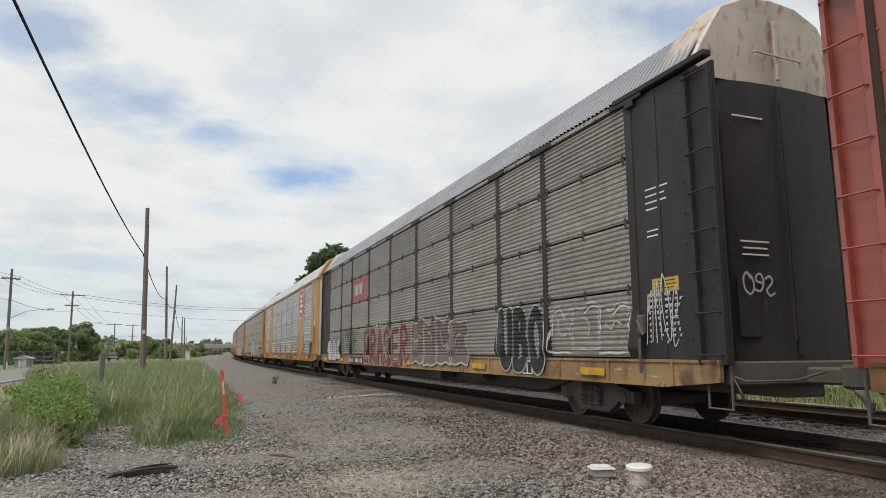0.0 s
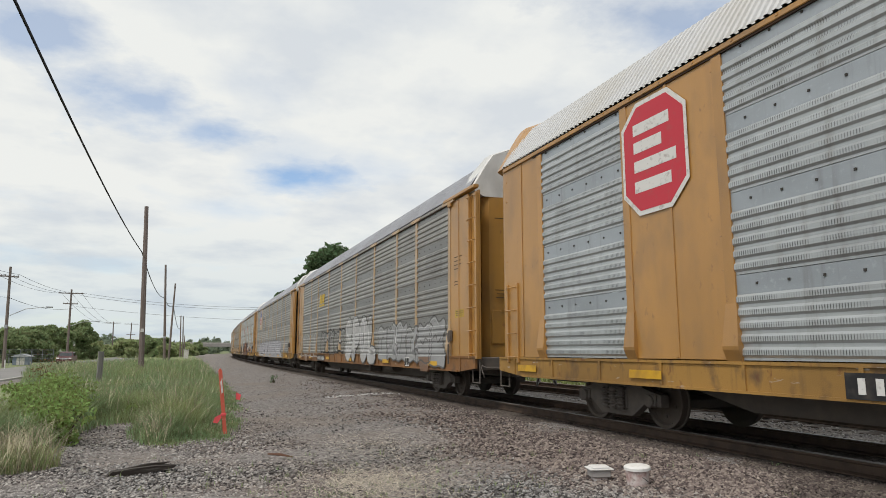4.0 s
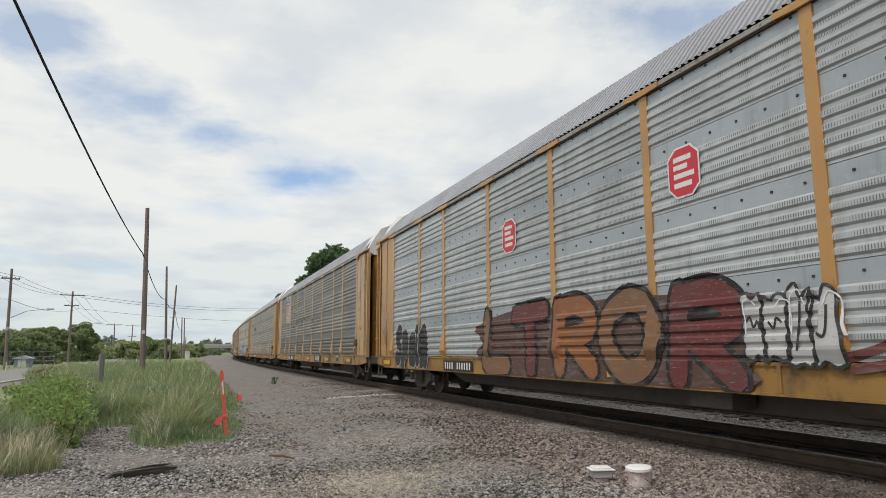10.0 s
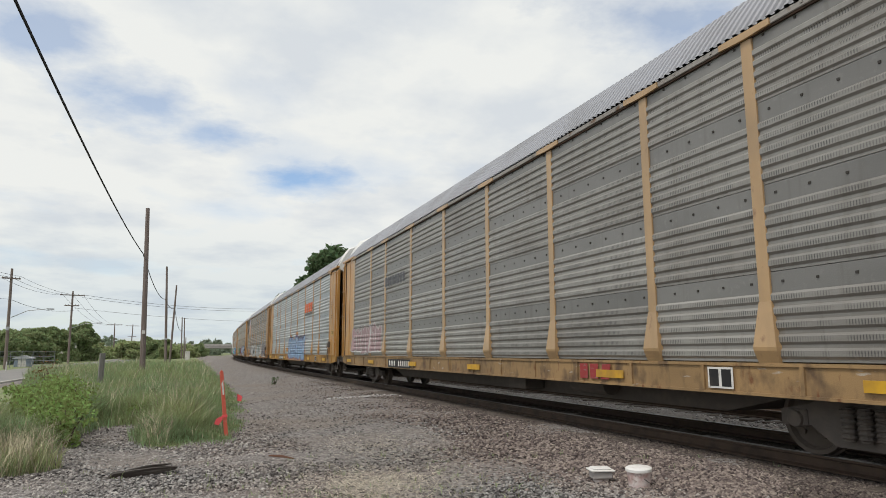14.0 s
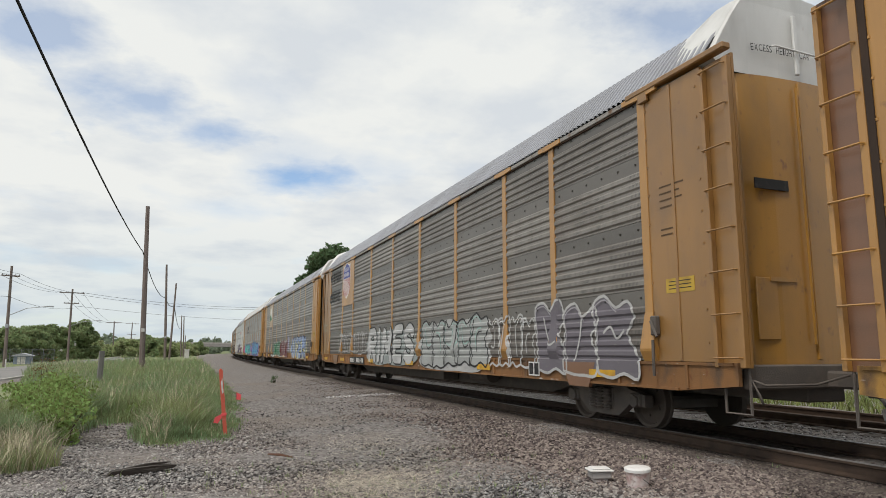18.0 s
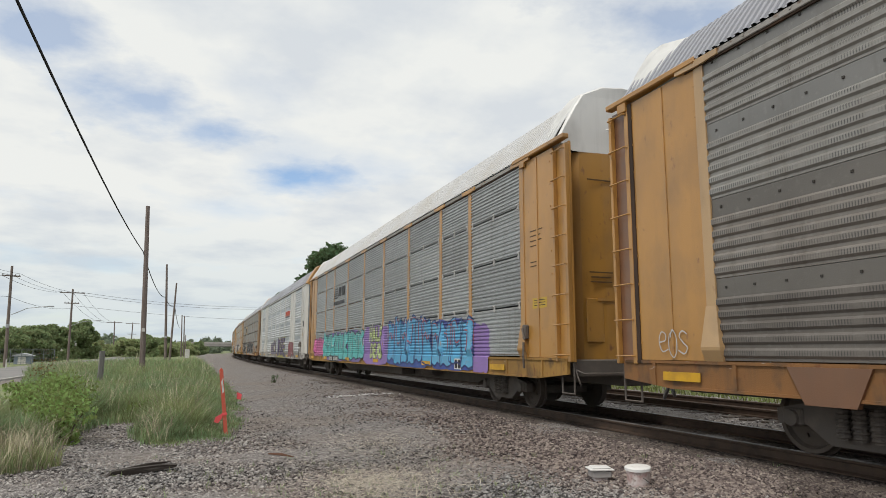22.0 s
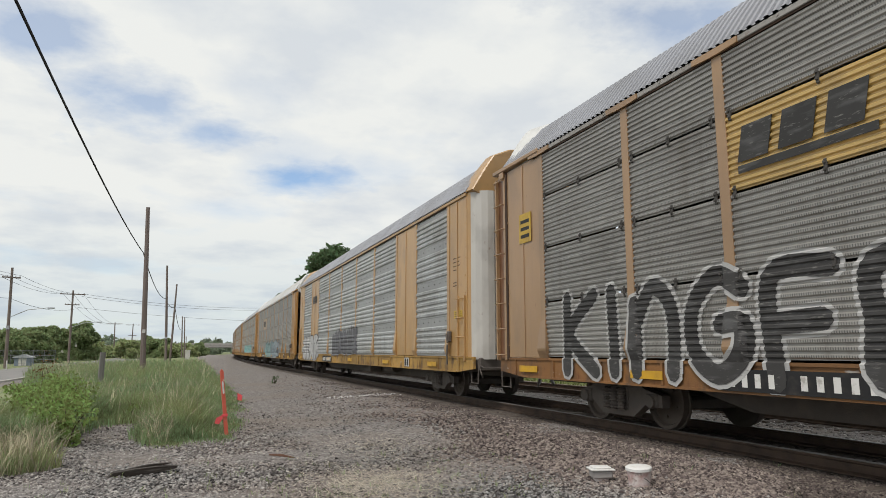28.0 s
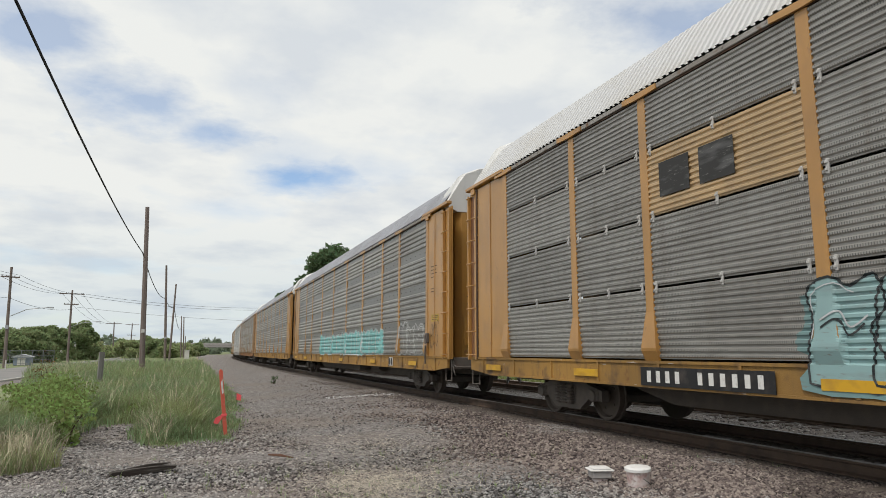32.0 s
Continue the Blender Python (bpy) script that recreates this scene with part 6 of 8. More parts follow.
logo_bars(10, 18.4, 20.7, 3.26, 3.42, (0.05, 0.05, 0.055), (0.02,) * 15, "row of black blocks of a company name")
for k in range(5):
    part("logo_stripe", Shape().box(SIDE - 0.033, SIDE - 0.03, 19.8 - HALF, 20.75 - 0.08 * k - HALF, 3.56 + 0.1 * k, 3.61 + 0.1 * k), spray((0.03, 0.03, 0.033)), CAR_OF[10])
# wagon 11
bubble_word(11, "BOSKE", 8.8, 13.0, 0.78, 2.12, (0.10, 0.075, 0.14), (0.42, 0.39, 0.10), "dark violet graffiti letters with yellow edges", 0.23, 0.04)
put(11, blob(8.8, 13.1, 0.69, 1.02, random.Random(15)), (0.36, 0.32, 0.06), "yellow spray along the sill", 0.001)
piece(11, 13.9, 17.2, 0.8, 2.0, (0.15, 0.125, 0.18), (0.34, 0.32, 0.17), "dark violet bubble letters with yellow edges", n=4, seed=5, line=0.035)
put(11, blob(4.4, 7.1, 0.80, 1.75, random.Random(5)), (0.21, 0.065, 0.07), "faded dark red sprayed patch", 0.004)
logo_bars(11, 6.8, 9.0, 3.55, 3.87, (0.60, 0.085, 0.035), (0.15, 0.15, 0.15, 0.15), "red blocks of a company mark", under=(0.12, 0.12, 0.12))
for no, mt in ((1, STENCIL), (11, PLATEBLACK)):
    v, f = spelled("BI", 0.62, 0.95, 2.62, 2.92, "bold", random.Random(1), 0)
    me = Shape().add([(SIDE - 0.033, s - HALF, z) for s, z, _ in v], f).mesh("lettering", mt)
    part("lettering", me, None, CAR_OF[no], "stencilled letters BI")
# wagon 12
bubble_word(12, "KInGFE", 17.8, 24.72, 0.76, 2.25, (0.05, 0.048, 0.047), (0.46, 0.455, 0.445), "tall black graffiti letters with white edges", 0.17, 0.06)
piece(12, 13.0, 16.8, 0.76, 2.25, (0.035, 0.035, 0.036), (0.52, 0.51, 0.49), "black and white angular graffiti with orange", n=4, seed=4, back=(0.50, 0.24, 0.10))
piece(12, 7.0, 12.6, 0.76, 2.2, (0.04, 0.04, 0.042), (0.50, 0.49, 0.47), "black and white angular graffiti", n=6, seed=7, back=(0.42, 0.24, 0.13))
logo_bars(12, 18.6, 20.4, 3.48, 3.92, (0.035, 0.034, 0.033), (0.1, 0.1, 0.1), "black blocks of a company mark", under=(0.035, 0.034, 0.033))
part("placard", Shape().box(SIDE - 0.034, SIDE - 0.029, 25.75 - HALF, 26.25 - HALF, 3.35, 3.95), PLACARD, CAR_OF[12], "yellow placard with black bars")
for k in range(3):
    part("text_bar", Shape().box(SIDE - 0.037, SIDE - 0.034, 25.82 - HALF, 26.18 - HALF, 3.45 + 0.15 * k, 3.52 + 0.15 * k), PLATEBLACK, CAR_OF[12])
# wagon 13
bubble_word(13, "SORT", 20.5, 25.1, 0.76, 2.05, (0.46, 0.455, 0.45), (0.05, 0.048, 0.046), "silver block graffiti letters with black edges", 0.3, 0.045, (0.36, 0.355, 0.35))
piece(13, 11.8, 16.8, 1.0, 2.2, (0.11, 0.11, 0.12), (0.19, 0.19, 0.20), "faded dark grey graffiti", n=6, seed=3)
logo_bars(13, 21.1, 22.3, 3.75, 4.15, (0.05, 0.045, 0.04), (0.08, 0.08, 0.08), "dark blocks of a company mark")
# wagon 14
piece(14, 10.0, 14.0, 0.74, 2.1, (0.26, 0.32, 0.35), (0.03, 0.035, 0.04), "silver and pale blue graffiti letters with black edges", n=5, line=0.028, third=(0.55, 0.56, 0.57), seed=2, back=(0.28, 0.33, 0.36))
piece(14, 14.1, 18.0, 0.74, 2.0, (0.26, 0.40, 0.40), (0.025, 0.03, 0.032), "silver and teal graffiti letters with black edges", n=5, line=0.028, third=(0.55, 0.56, 0.57), seed=6, back=(0.18, 0.30, 0.30))
piece(14, 8.3, 9.9, 0.74, 2.1, (0.30, 0.33, 0.36), (0.05, 0.055, 0.06), "pale blue-grey graffiti with black edges", n=2, seed=8)
logo_bars(14, 18.7, 20.3, 3.38, 3.88, (0.035, 0.034, 0.033), (0.0, 0.0), "black blocks of a company mark")
# wagon 15
piece(15, 6.2, 17.8, 1.0, 2.0, (0.20, 0.46, 0.45), (0.45, 0.50, 0.49), "teal graffiti with pale edges", n=12, seed=2)
piece(15, 2.1, 4.3, 1.0, 2.1, None, WHITE, "white outlined graffiti letters", n=3, seed=5)
# the red wagon ahead
piece(-1, 22.5, 26.6, 1.0, 2.3, None, (0.5, 0.45, 0.43), "pale graffiti on the red wagon", n=5, seed=2)


def tag_on_sheet(no, s0, s1, z0, z1, colour, label, n=3, width=0.018, seed=1):
    """A small spray tag on the plain sheet at an end."""
    tag = None
    for k, p in enumerate(tangle(s0, s1, z0, z1, n, random.Random(seed * 31 + no))):
        v, f = ribbon2d([p], width)
        me = Shape().add([(SIDE - 0.033 - d - 0.0012 * (k % 3), s - HALF, z) for s, z, d in v], f).mesh("graffiti_tag", spray(colour))
        o = part("stroke" if tag else "graffiti_tag", me, None, tag or CAR_OF[no], "" if tag else label)
        tag = tag or o


for no, s0, s1, z0, z1, c, n in ((4, 0.85, 1.4, 2.0, 2.45, WHITE, 3), (3, 25.9, 26.4, 1.3, 1.7, WHITE, 2), (3, 25.85, 26.7, 1.75, 2.5, BLACK, 4), (4, 25.9, 26.8, 2.0, 2.5, WHITE, 4), (4, 25.9, 26.5, 1.4, 1.95, BLACK, 3), (8, 25.8, 26.7, 2.0, 2.6, (0.40, 0.46, 0.40), 3), (9, 25.8, 26.4, 1.12, 1.5, WHITE, 3), (2, 25.9, 26.6, 1.5, 2.2, BLACK, 3), (0, 0.8, 1.5, 1.2, 2.2, WHITE, 4), (13, 25.9, 26.6, 1.4, 2.0, BLACK, 3), (10, 25.8, 26.5, 1.6, 2.1, (0.45, 0.4, 0.3), 3), (15, 0.75, 1.4, 1.3, 2.0, BLACK, 3)):
    tag_on_sheet(no, s0, s1, z0, z1, c, "small spray tag on the end sheet", n)
v, f = ribbon2d(tangle(-1.0, -0.35, 3.0, 4.25, 4, random.Random(9)), 0.05)
part("graffiti_tag", Shape().add([(x, -HALF + 0.22 - d + 0.05 * max(0.0, -0.55 - x) / 0.45, z) for x, z, d in v], f).mesh("graffiti_tag", spray((0.42, 0.50, 0.52))), None, CAR_OF[3], "pale blue spray tag on the end door")
v, f = ribbon2d(tangle(-0.95, -0.4, 1.9, 2.2, 3, random.Random(5)), 0.03)
part("graffiti_tag", Shape().add([(x, -HALF + 0.22 - d, z) for x, z, d in v], f).mesh("graffiti_tag", spray(WHITE)), None, CAR_OF[0], "small white spray tag on the end door")


# ---- stuff that nobody could count: gravel, grass, leaves ----
rng = np.random.default_rng(7)


def mesh_np(name, verts, faces, mat):
    """A mesh from arrays; faces are all of one length."""
    me = bpy.data.meshes.new(name)
    k = faces.shape[1]
    me.vertices.add(len(verts))
    me.vertices.foreach_set("co", verts.astype(np.float32).ravel())
    me.loops.add(faces.size)
    me.loops.foreach_set("vertex_index", faces.astype(np.int32).ravel())
    me.polygons.add(len(faces))
    me.polygons.foreach_set("loop_start", np.arange(0, faces.size, k, dtype=np.int32))
    me.materials.append(mat)
    me.update(calc_edges=True)
    return me


def line_x(y):
    return np.array([track(max(v, 0.0), 0.0)[0].x for v in np.atleast_1d(y)])


def ground_z(x, y):
    return np.array([verge(a, b) for a, b in zip(x, y)])


def grass_edge(y):
    """Where the weeds end towards the track."""
    return np.interp(y, [0, 12.5, 13.2, 18, 24, 47, 110], [-9, -0.2, 0.75, 1.15, 1.55, 1.8, 2.1])


def in_weeds(x, y):
    tongue = (x > -2.0 + 0.15 * np.sin(y * 1.3)) & (x < -0.72 + 0.12 * np.sin(y * 2.1)) & (y < 16.4 + 0.35 * np.sin(x * 4.0))
    tongue &= x > -0.95 - (y - 7.3) * 0.21 + 0.12 * np.sin(y * 3.1)
    bare = (y < 12.9 + 0.3 * np.sin(x * 5.0)) & (x > -0.62 - (y - 8) * 0.30)
    wob = 0.16 * np.sin(y * 1.7) + 0.1 * np.sin(y * 4.3 + 1)
    return (x < grass_edge(y) + wob) & ~tongue & ~bare & (x > -0.195 * y - 1.6 * (y < 15))


def stones(n, xs, ys, size, mat, name, label):
    x, y = xs, ys
    z = ground_z(x, y)
    base = np.array([(1, 0, 0), (-1, 0, 0), (0, 1, 0), (0, -1, 0), (0, 0, 1), (0, 0, -1)], float)
    tri = np.array([(0, 2, 4), (2, 1, 4), (1, 3, 4), (3, 0, 4), (2, 0, 5), (1, 2, 5), (3, 1, 5), (0, 3, 5)])
    v = base[None] * size[:, None, None] * rng.uniform(0.55, 1.2, (n, 6, 3)) + rng.normal(0, 0.22, (n, 6, 3)) * size[:, None, None]
    a = rng.uniform(0, 6.28, n)
    c, s = np.cos(a)[:, None], np.sin(a)[:, None]
    vx, vy = v[..., 0] * c - v[..., 1] * s, v[..., 0] * s + v[..., 1] * c
    v = np.stack([vx + x[:, None], vy + y[:, None], v[..., 2] * 0.55 + (z + size * 0.2)[:, None]], -1)
    f = tri[None] + 6 * np.arange(n)[:, None, None]
    return tagged(new(name, mesh_np(name, v.reshape(-1, 3), f.reshape(-1, 3), mat)), label, "gravel", kind="stuff")


def scatter_gravel():
    n = 150000
    y = 1 / rng.uniform(1 / 42.0, 1 / 4.2, n)
    x = rng.uniform(-0.26, 1.05, n) * y + rng.normal(0, 0.2, n)
    ok = (x < 6.25) & ~in_weeds(x, y)
    # the worn dusty track has fewer stones
    worn = np.exp(-((x - 2.7) / 0.9) ** 2) * 0.45
    ok &= rng.uniform(0, 1, n) > worn
    x, y = x[ok], y[ok]
    size = rng.uniform(0.013, 0.034, len(x)) * (1 + 0.4 * (x > 4.2))
    red = x + 0.5 * np.sin(y * 0.9) + rng.normal(0, 0.35, len(x)) > 4.1
    for m, mat, nm, lb in ((~red, STONE, "yard_gravel", "loose grey and brown crushed stone on the yard"), (red, REDSTONE, "brown_gravel", "darker red-brown crushed stone towards the track")):
        stones(m.sum(), x[m], y[m], size[m], mat, nm, lb)
    n = 5200
    y = rng.uniform(5.0, 13.5, n)
    x = rng.uniform(-0.24, 0.12, n) * y
    ok = ~in_weeds(x, y)
    x, y = x[ok], y[ok]
    stones(len(x), x, y, rng.uniform(0.016, 0.042, len(x)), PALESTONE, "pale_gravel", "coarse pale grey stones beside the weeds")
    n = 30000
    y = 1 / rng.uniform(1 / 70.0, 1 / 1.6, n)
    x = rng.uniform(5.9, 15.0, n)
    on_rail = np.minimum.reduce([abs(x - c) for c in (LINE_X - 0.755, LINE_X + 0.755, LINE_X + 3.515, LINE_X + 5.025)]) < 0.1
    x, y = x[~on_rail], y[~on_rail]
    for m, mat, nm, lb in ((x < 9.5, BALLAST, "track_ballast", "coarse dark ballast between and beside the rails"), (x >= 9.5, PALESTONE, "far_track_ballast", "clean pale grey ballast round the second track")):
        stones(m.sum(), x[m], y[m], rng.uniform(0.02, 0.042, m.sum()), mat, nm, lb)
    n = 15000
    y = 1 / rng.uniform(1 / 34.0, 1 / 3.0, n)
    x = rng.uniform(5.5, 6.86, n) + line_x(y) * (y > 48)
    stones(n, x, y, rng.uniform(0.018, 0.04, n), BALLAST, "shoulder_ballast", "coarse brown ballast along the near rail")
    n = 260
    x = rng.uniform(4.2, 6.4, n)
    y = 21.6 + rng.normal(0, 0.22, n) - (x - 4.2) * 0.2
    stones(n, x, y, rng.uniform(0.02, 0.04, n), WHITESTONE, "spilled_white_stone", "streak of spilled white stone on the gravel")


def blades(x, y, height, width, lean, mat, name, label, flat=False):
    n = len(x)
    z = ground_z(x, y) + (0.015 if flat else 0)
    a, b = rng.uniform(0, 6.28, n), rng.uniform(0, 6.28, n)
    side = np.stack([np.cos(a), np.sin(a), 0 * a], -1) * width[:, None]
    d = np.stack([np.cos(b), np.sin(b), 0 * b], -1)
    base = np.stack([x, y, z], -1)
    if flat:
        up1 = d * (height * 0.5)[:, None] + [0, 0, 0.012]
        up2 = d * height[:, None] + np.stack([0 * x, 0 * x, rng.uniform(0, 0.05, n)], -1)
        side = np.stack([-d[:, 1], d[:, 0], 0 * a], -1) * width[:, None]
    else:
        up1 = np.stack([0 * x, 0 * x, height * 0.55], -1) + d * (lean * height * 0.25)[:, None]
        up2 = np.stack([0 * x, 0 * x, height * (1 - 0.25 * lean)], -1) + d * (lean * height * 0.8)[:, None]
    v = np.stack([base - side, base + side, base + up1 + side * 0.8, base + up1 - side * 0.8, base + up2], 1)
    quad = np.array([(0, 1, 2), (0, 2, 3), (3, 2, 4)])
    f = quad[None] + 5 * np.arange(n)[:, None, None]
    return tagged(new(name, mesh_np(name, v.reshape(-1, 3), f.reshape(-1, 3), mat)), label, "grass", kind="stuff")


def scatter_grass():
    n = 190000
    y = 1 / rng.uniform(1 / 75.0, 1 / 12.0, n)
    x = rng.uniform(-0.30, 0.10, n) * y + rng.normal(0, 0.25, n)
    ok = in_weeds(x + rng.normal(0, 0.10, n), y + rng.normal(0, 0.3, n)) & (x > -12)
    ok &= ~((abs(x + 0.168 * y + 0.1) < 0.62) & (y > 12.3) & (y < 21.3) & (rng.uniform(0, 1, n) < 0.85))
    x, y = x[ok], y[ok]
    clump = np.array([noise.noise((a * 0.55, b * 0.35, 0)) for a, b in zip(x, y)])
    edge = np.clip((grass_edge(y) - x) / 0.8, 0.3, 1) * np.where(in_weeds(x, y - 0.7), 1.0, 0.62) * np.where(in_weeds(x - 0.25, y) & in_weeds(x + 0.25, y), 1.0, 0.72)
    h = rng.uniform(0.30, 0.74, len(x)) * (1 + 0.45 * clump) * edge * np.interp(y, [24, 44, 75], [1.0, 1.4, 1.6])
    w = rng.uniform(0.0025, 0.006, len(x)) * (1 + y / 22)
    seed = rng.uniform(0, 1, len(x)) < 0.03 + 0.04 * (clump > 0.15)
    blades(x[~seed], y[~seed], h[~seed], w[~seed], rng.uniform(0.2, 1.0, (~seed).sum()), GRASS, "tall_grass", "tall green grass along the edge of the yard")
    blades(x[seed], y[seed], h[seed] * 1.18, w[seed], rng.uniform(0.1, 0.7, seed.sum()), STRAW, "seeding_grass", "pale seed heads standing in the green grass")
    n = 52000
    y = rng.uniform(4.5, 14.5, n)
    x = rng.uniform(-4.6, -0.3, n)
    ok = in_weeds(x, y) & (x > -0.33 * y - 0.4)
    x, y = x[ok], y[ok]
    dry = rng.uniform(0, 1, len(x)) < 0.30
    for m, mat, nm, lb in ((dry, STRAW, "dry_grass", "dry straw-coloured grass at the edge of the gravel"), (~dry, GRASS, "young_grass", "short green grass among the dry stalks")):
        k = m.sum()
        blades(x[m], y[m], rng.uniform(0.15, 0.72 if mat is STRAW else 0.42, k), rng.uniform(0.003, 0.006, k), rng.uniform(0.3, 1, k), mat, nm, lb)
    n = 1500
    x, y = np.concatenate([rng.normal(2.2, 0.42, n), rng.normal(3.0, 0.5, n // 3), rng.normal(2.6, 0.8, n // 4)]), np.concatenate([rng.normal(8.0, 0.55, n), rng.normal(11.0, 0.8, n // 3), rng.normal(9.4, 1.8, n // 4)])
    ok = (y > 5) & (x > 0.6)
    x, y = x[ok], y[ok]
    blades(x, y, rng.uniform(0.08, 0.36, len(x)), rng.uniform(0.0018, 0.004, len(x)), x * 0, PALESTRAW, "flattened_straw", "flattened straw lying on the worn gravel", True)
    n = 260
    x, y = rng.normal(0.9, 2.2, n), rng.normal(7.2, 1.6, n)
    ok = ~in_weeds(x, y) & (y > 5)
    x, y = np.repeat(x[ok], 7) + rng.normal(0, 0.035, ok.sum() * 7), np.repeat(y[ok], 7) + rng.normal(0, 0.035, ok.sum() * 7)
    blades(x, y, rng.uniform(0.03, 0.11, len(x)), rng.uniform(0.002, 0.004, len(x)), rng.uniform(0.3, 1, len(x)), GRASS, "gravel_weeds", "small green weeds sprouting through the gravel")
    n = 26000
    y = rng.uniform(2, 70, n)
    x = rng.uniform(17.5, 26, n) + line_x(y)
    blades(x, y, rng.uniform(0.15, 0.5, n), rng.uniform(0.01, 0.02, n), rng.uniform(0.2, 1, n), BRIGHTGRASS, "far_side_grass", "yellow-green grass beyond the second track")


BALLAST = island_tint(material("brown_ballast", (0.118, 0.094, 0.083), 0.95, 0, [(30, 0.45, 0.65, (0.075, 0.062, 0.056), A1)], 0.4, 60), 0.6, 0.03)
REDSTONE = island_tint(material("red_brown_stone", (0.19, 0.153, 0.138), 0.95, 0, [(30, 0.45, 0.65, (0.13, 0.105, 0.097), A1)], 0.4, 60), 0.8, 0.03)
WHITESTONE = island_tint(material("white_stone", (0.62, 0.61, 0.6), 0.9, 0, [(30, 0.45, 0.65, (0.45, 0.44, 0.43), A1)]), 0.2)
PALESTONE = island_tint(material("pale_stone", (0.30, 0.278, 0.262), 0.9, 0, [(30, 0.45, 0.65, (0.2, 0.183, 0.172), A1)], 0.4, 60), 0.55, 0.03)
BRIGHTGRASS = island_tint(material("bright_grass", (0.15, 0.175, 0.055), 0.8), 0.3, 0.03)
scatter_gravel()
scatter_grass()


def leaf_cloud(centres, radii, per, size, mat, name):
    """Small leaves scattered over lumps of a crown, thicker at their outside."""
    v = []
    for c, r in zip(centres, radii):
        n = max(4, int(per))
        d = rng.normal(0, 1, (n, 3))
        d /= np.linalg.norm(d, axis=1)[:, None]
        p = np.array(c) + d * (r * rng.uniform(0.35, 1.05, n) ** 0.6)[:, None] * [1, 1, 0.8]
        a = rng.normal(0, 1, (n, 3))
        a /= np.linalg.norm(a, axis=1)[:, None]
        b = np.cross(a, rng.normal(0, 1, (n, 3)))
        b /= np.linalg.norm(b, axis=1)[:, None] + 1e-9
        s = size * rng.uniform(0.6, 1.3, n)[:, None]
        v.append(np.stack([p - a * s, p + b * s * 0.55, p + a * s, p - b * s * 0.55], 1))
    v = np.concatenate(v)
    f = np.arange(len(v) * 4).reshape(-1, 4)
    return mesh_np(name, v.reshape(-1, 3), f, mat)


def build_tree(x, y, z, height, spread, leaf, mat, label, per=150, lumps=26, low=0.25, name="tree", group="trees by the line"):
    """A tapered trunk, forking limbs and a crown of small leaves in uneven lumps."""
    t = thing(name, label, "tree", group, pose(x, y, z))
    tr = height * 0.02 + 0.05
    fork = height * (low + 0.12)
    part("trunk", Shape().tube([(0, 0, -0.2), (rng.normal(0, 0.05), 0, fork * 0.5), (rng.normal(0, 0.15), rng.normal(0, 0.15), fork), (rng.normal(0, 0.3), rng.normal(0, 0.3), height * 0.75)], [tr * 1.25, tr, tr * 0.8, tr * 0.25], 8), BARK, t)
    cs, rs = [], []
    for k in range(lumps):
        u = rng.uniform(low, 0.95)
        w = spread * math.sqrt(max(0.05, 1 - ((u - low - 0.3 * (1 - low)) / (0.72 * (1 - low))) ** 2)) * rng.uniform(0.35, 0.95)
        a = rng.uniform(0, 6.28)
        cs.append((w * math.cos(a), w * math.sin(a), u * height))
        rs.append(spread * rng.uniform(0.22, 0.42))
    for c in cs[:7]:
        part("limb", Shape().tube([(0, 0, fork * 0.8), (c[0] * 0.5, c[1] * 0.5, (fork + c[2]) / 2), c], [tr * 0.45, tr * 0.28, tr * 0.08], 6), BARK, t)
    part("crown", leaf_cloud(cs, rs, per, leaf, mat, "crown"), None, t)
    return t


def build_bush(x, y, z, height, spread, leaf, mat, label, lumps=14, per=110, name="bush"):
    t = thing(name, label, "bush", "bushes in the weeds", pose(x, y, z))
    cs = [(rng.normal(0, spread * 0.45), rng.normal(0, spread * 0.45), height * rng.uniform(0.08, 0.85)) for _ in range(lumps)]
    st = Shape()
    for c in cs[:6]:
        st.tube([(rng.normal(0, 0.05), rng.normal(0, 0.05), -0.05), (c[0] * 0.6, c[1] * 0.6, c[2] * 0.6), c], [0.02, 0.014, 0.006], 5)
    tagged(part("stem", st, BARK, t), kind="stuff")
    part("leaves", leaf_cloud(cs, [height * rng.uniform(0.22, 0.36) for _ in cs], per, leaf, mat, "leaves"), None, t)
    return t


# weeds by the gravel
for k in range(26):
    by = 12.6 + 0.33 * k + rng.uniform(-0.2, 0.2)
    u = rng.uniform(-0.32, 0.5)
    bx = -0.168 * by + u - 0.1
    build_bush(bx, by, verge(bx, by), rng.uniform(0.45, 0.62) + (0.3 if u > 0.05 else 0.0) + 0.3 * (by > 16) * rng.random(), 0.5, 0.04, LEAF, "leafy green weeds at the edge of the gravel", 9, 90)
for bx, by in ((-1.15, 17.0), (-0.85, 17.6), (3.9, 32.8)):
    build_bush(bx, by, verge(bx, by), 0.42, 0.12, 0.04, LEAF if bx < 0 else DARKLEAF, "small single weed standing by the gravel", 5, 20, "weed")
RUSTLEAF = island_tint(material("reddish_leaves", (0.16, 0.075, 0.03), 0.8), 0.4, 0.03)
build_bush(-4.7, 27.0, verge(-4.7, 27), 1.5, 0.2, 0.035, RUSTLEAF, "tall reddish-brown dried weed", 8, 26, "weed")

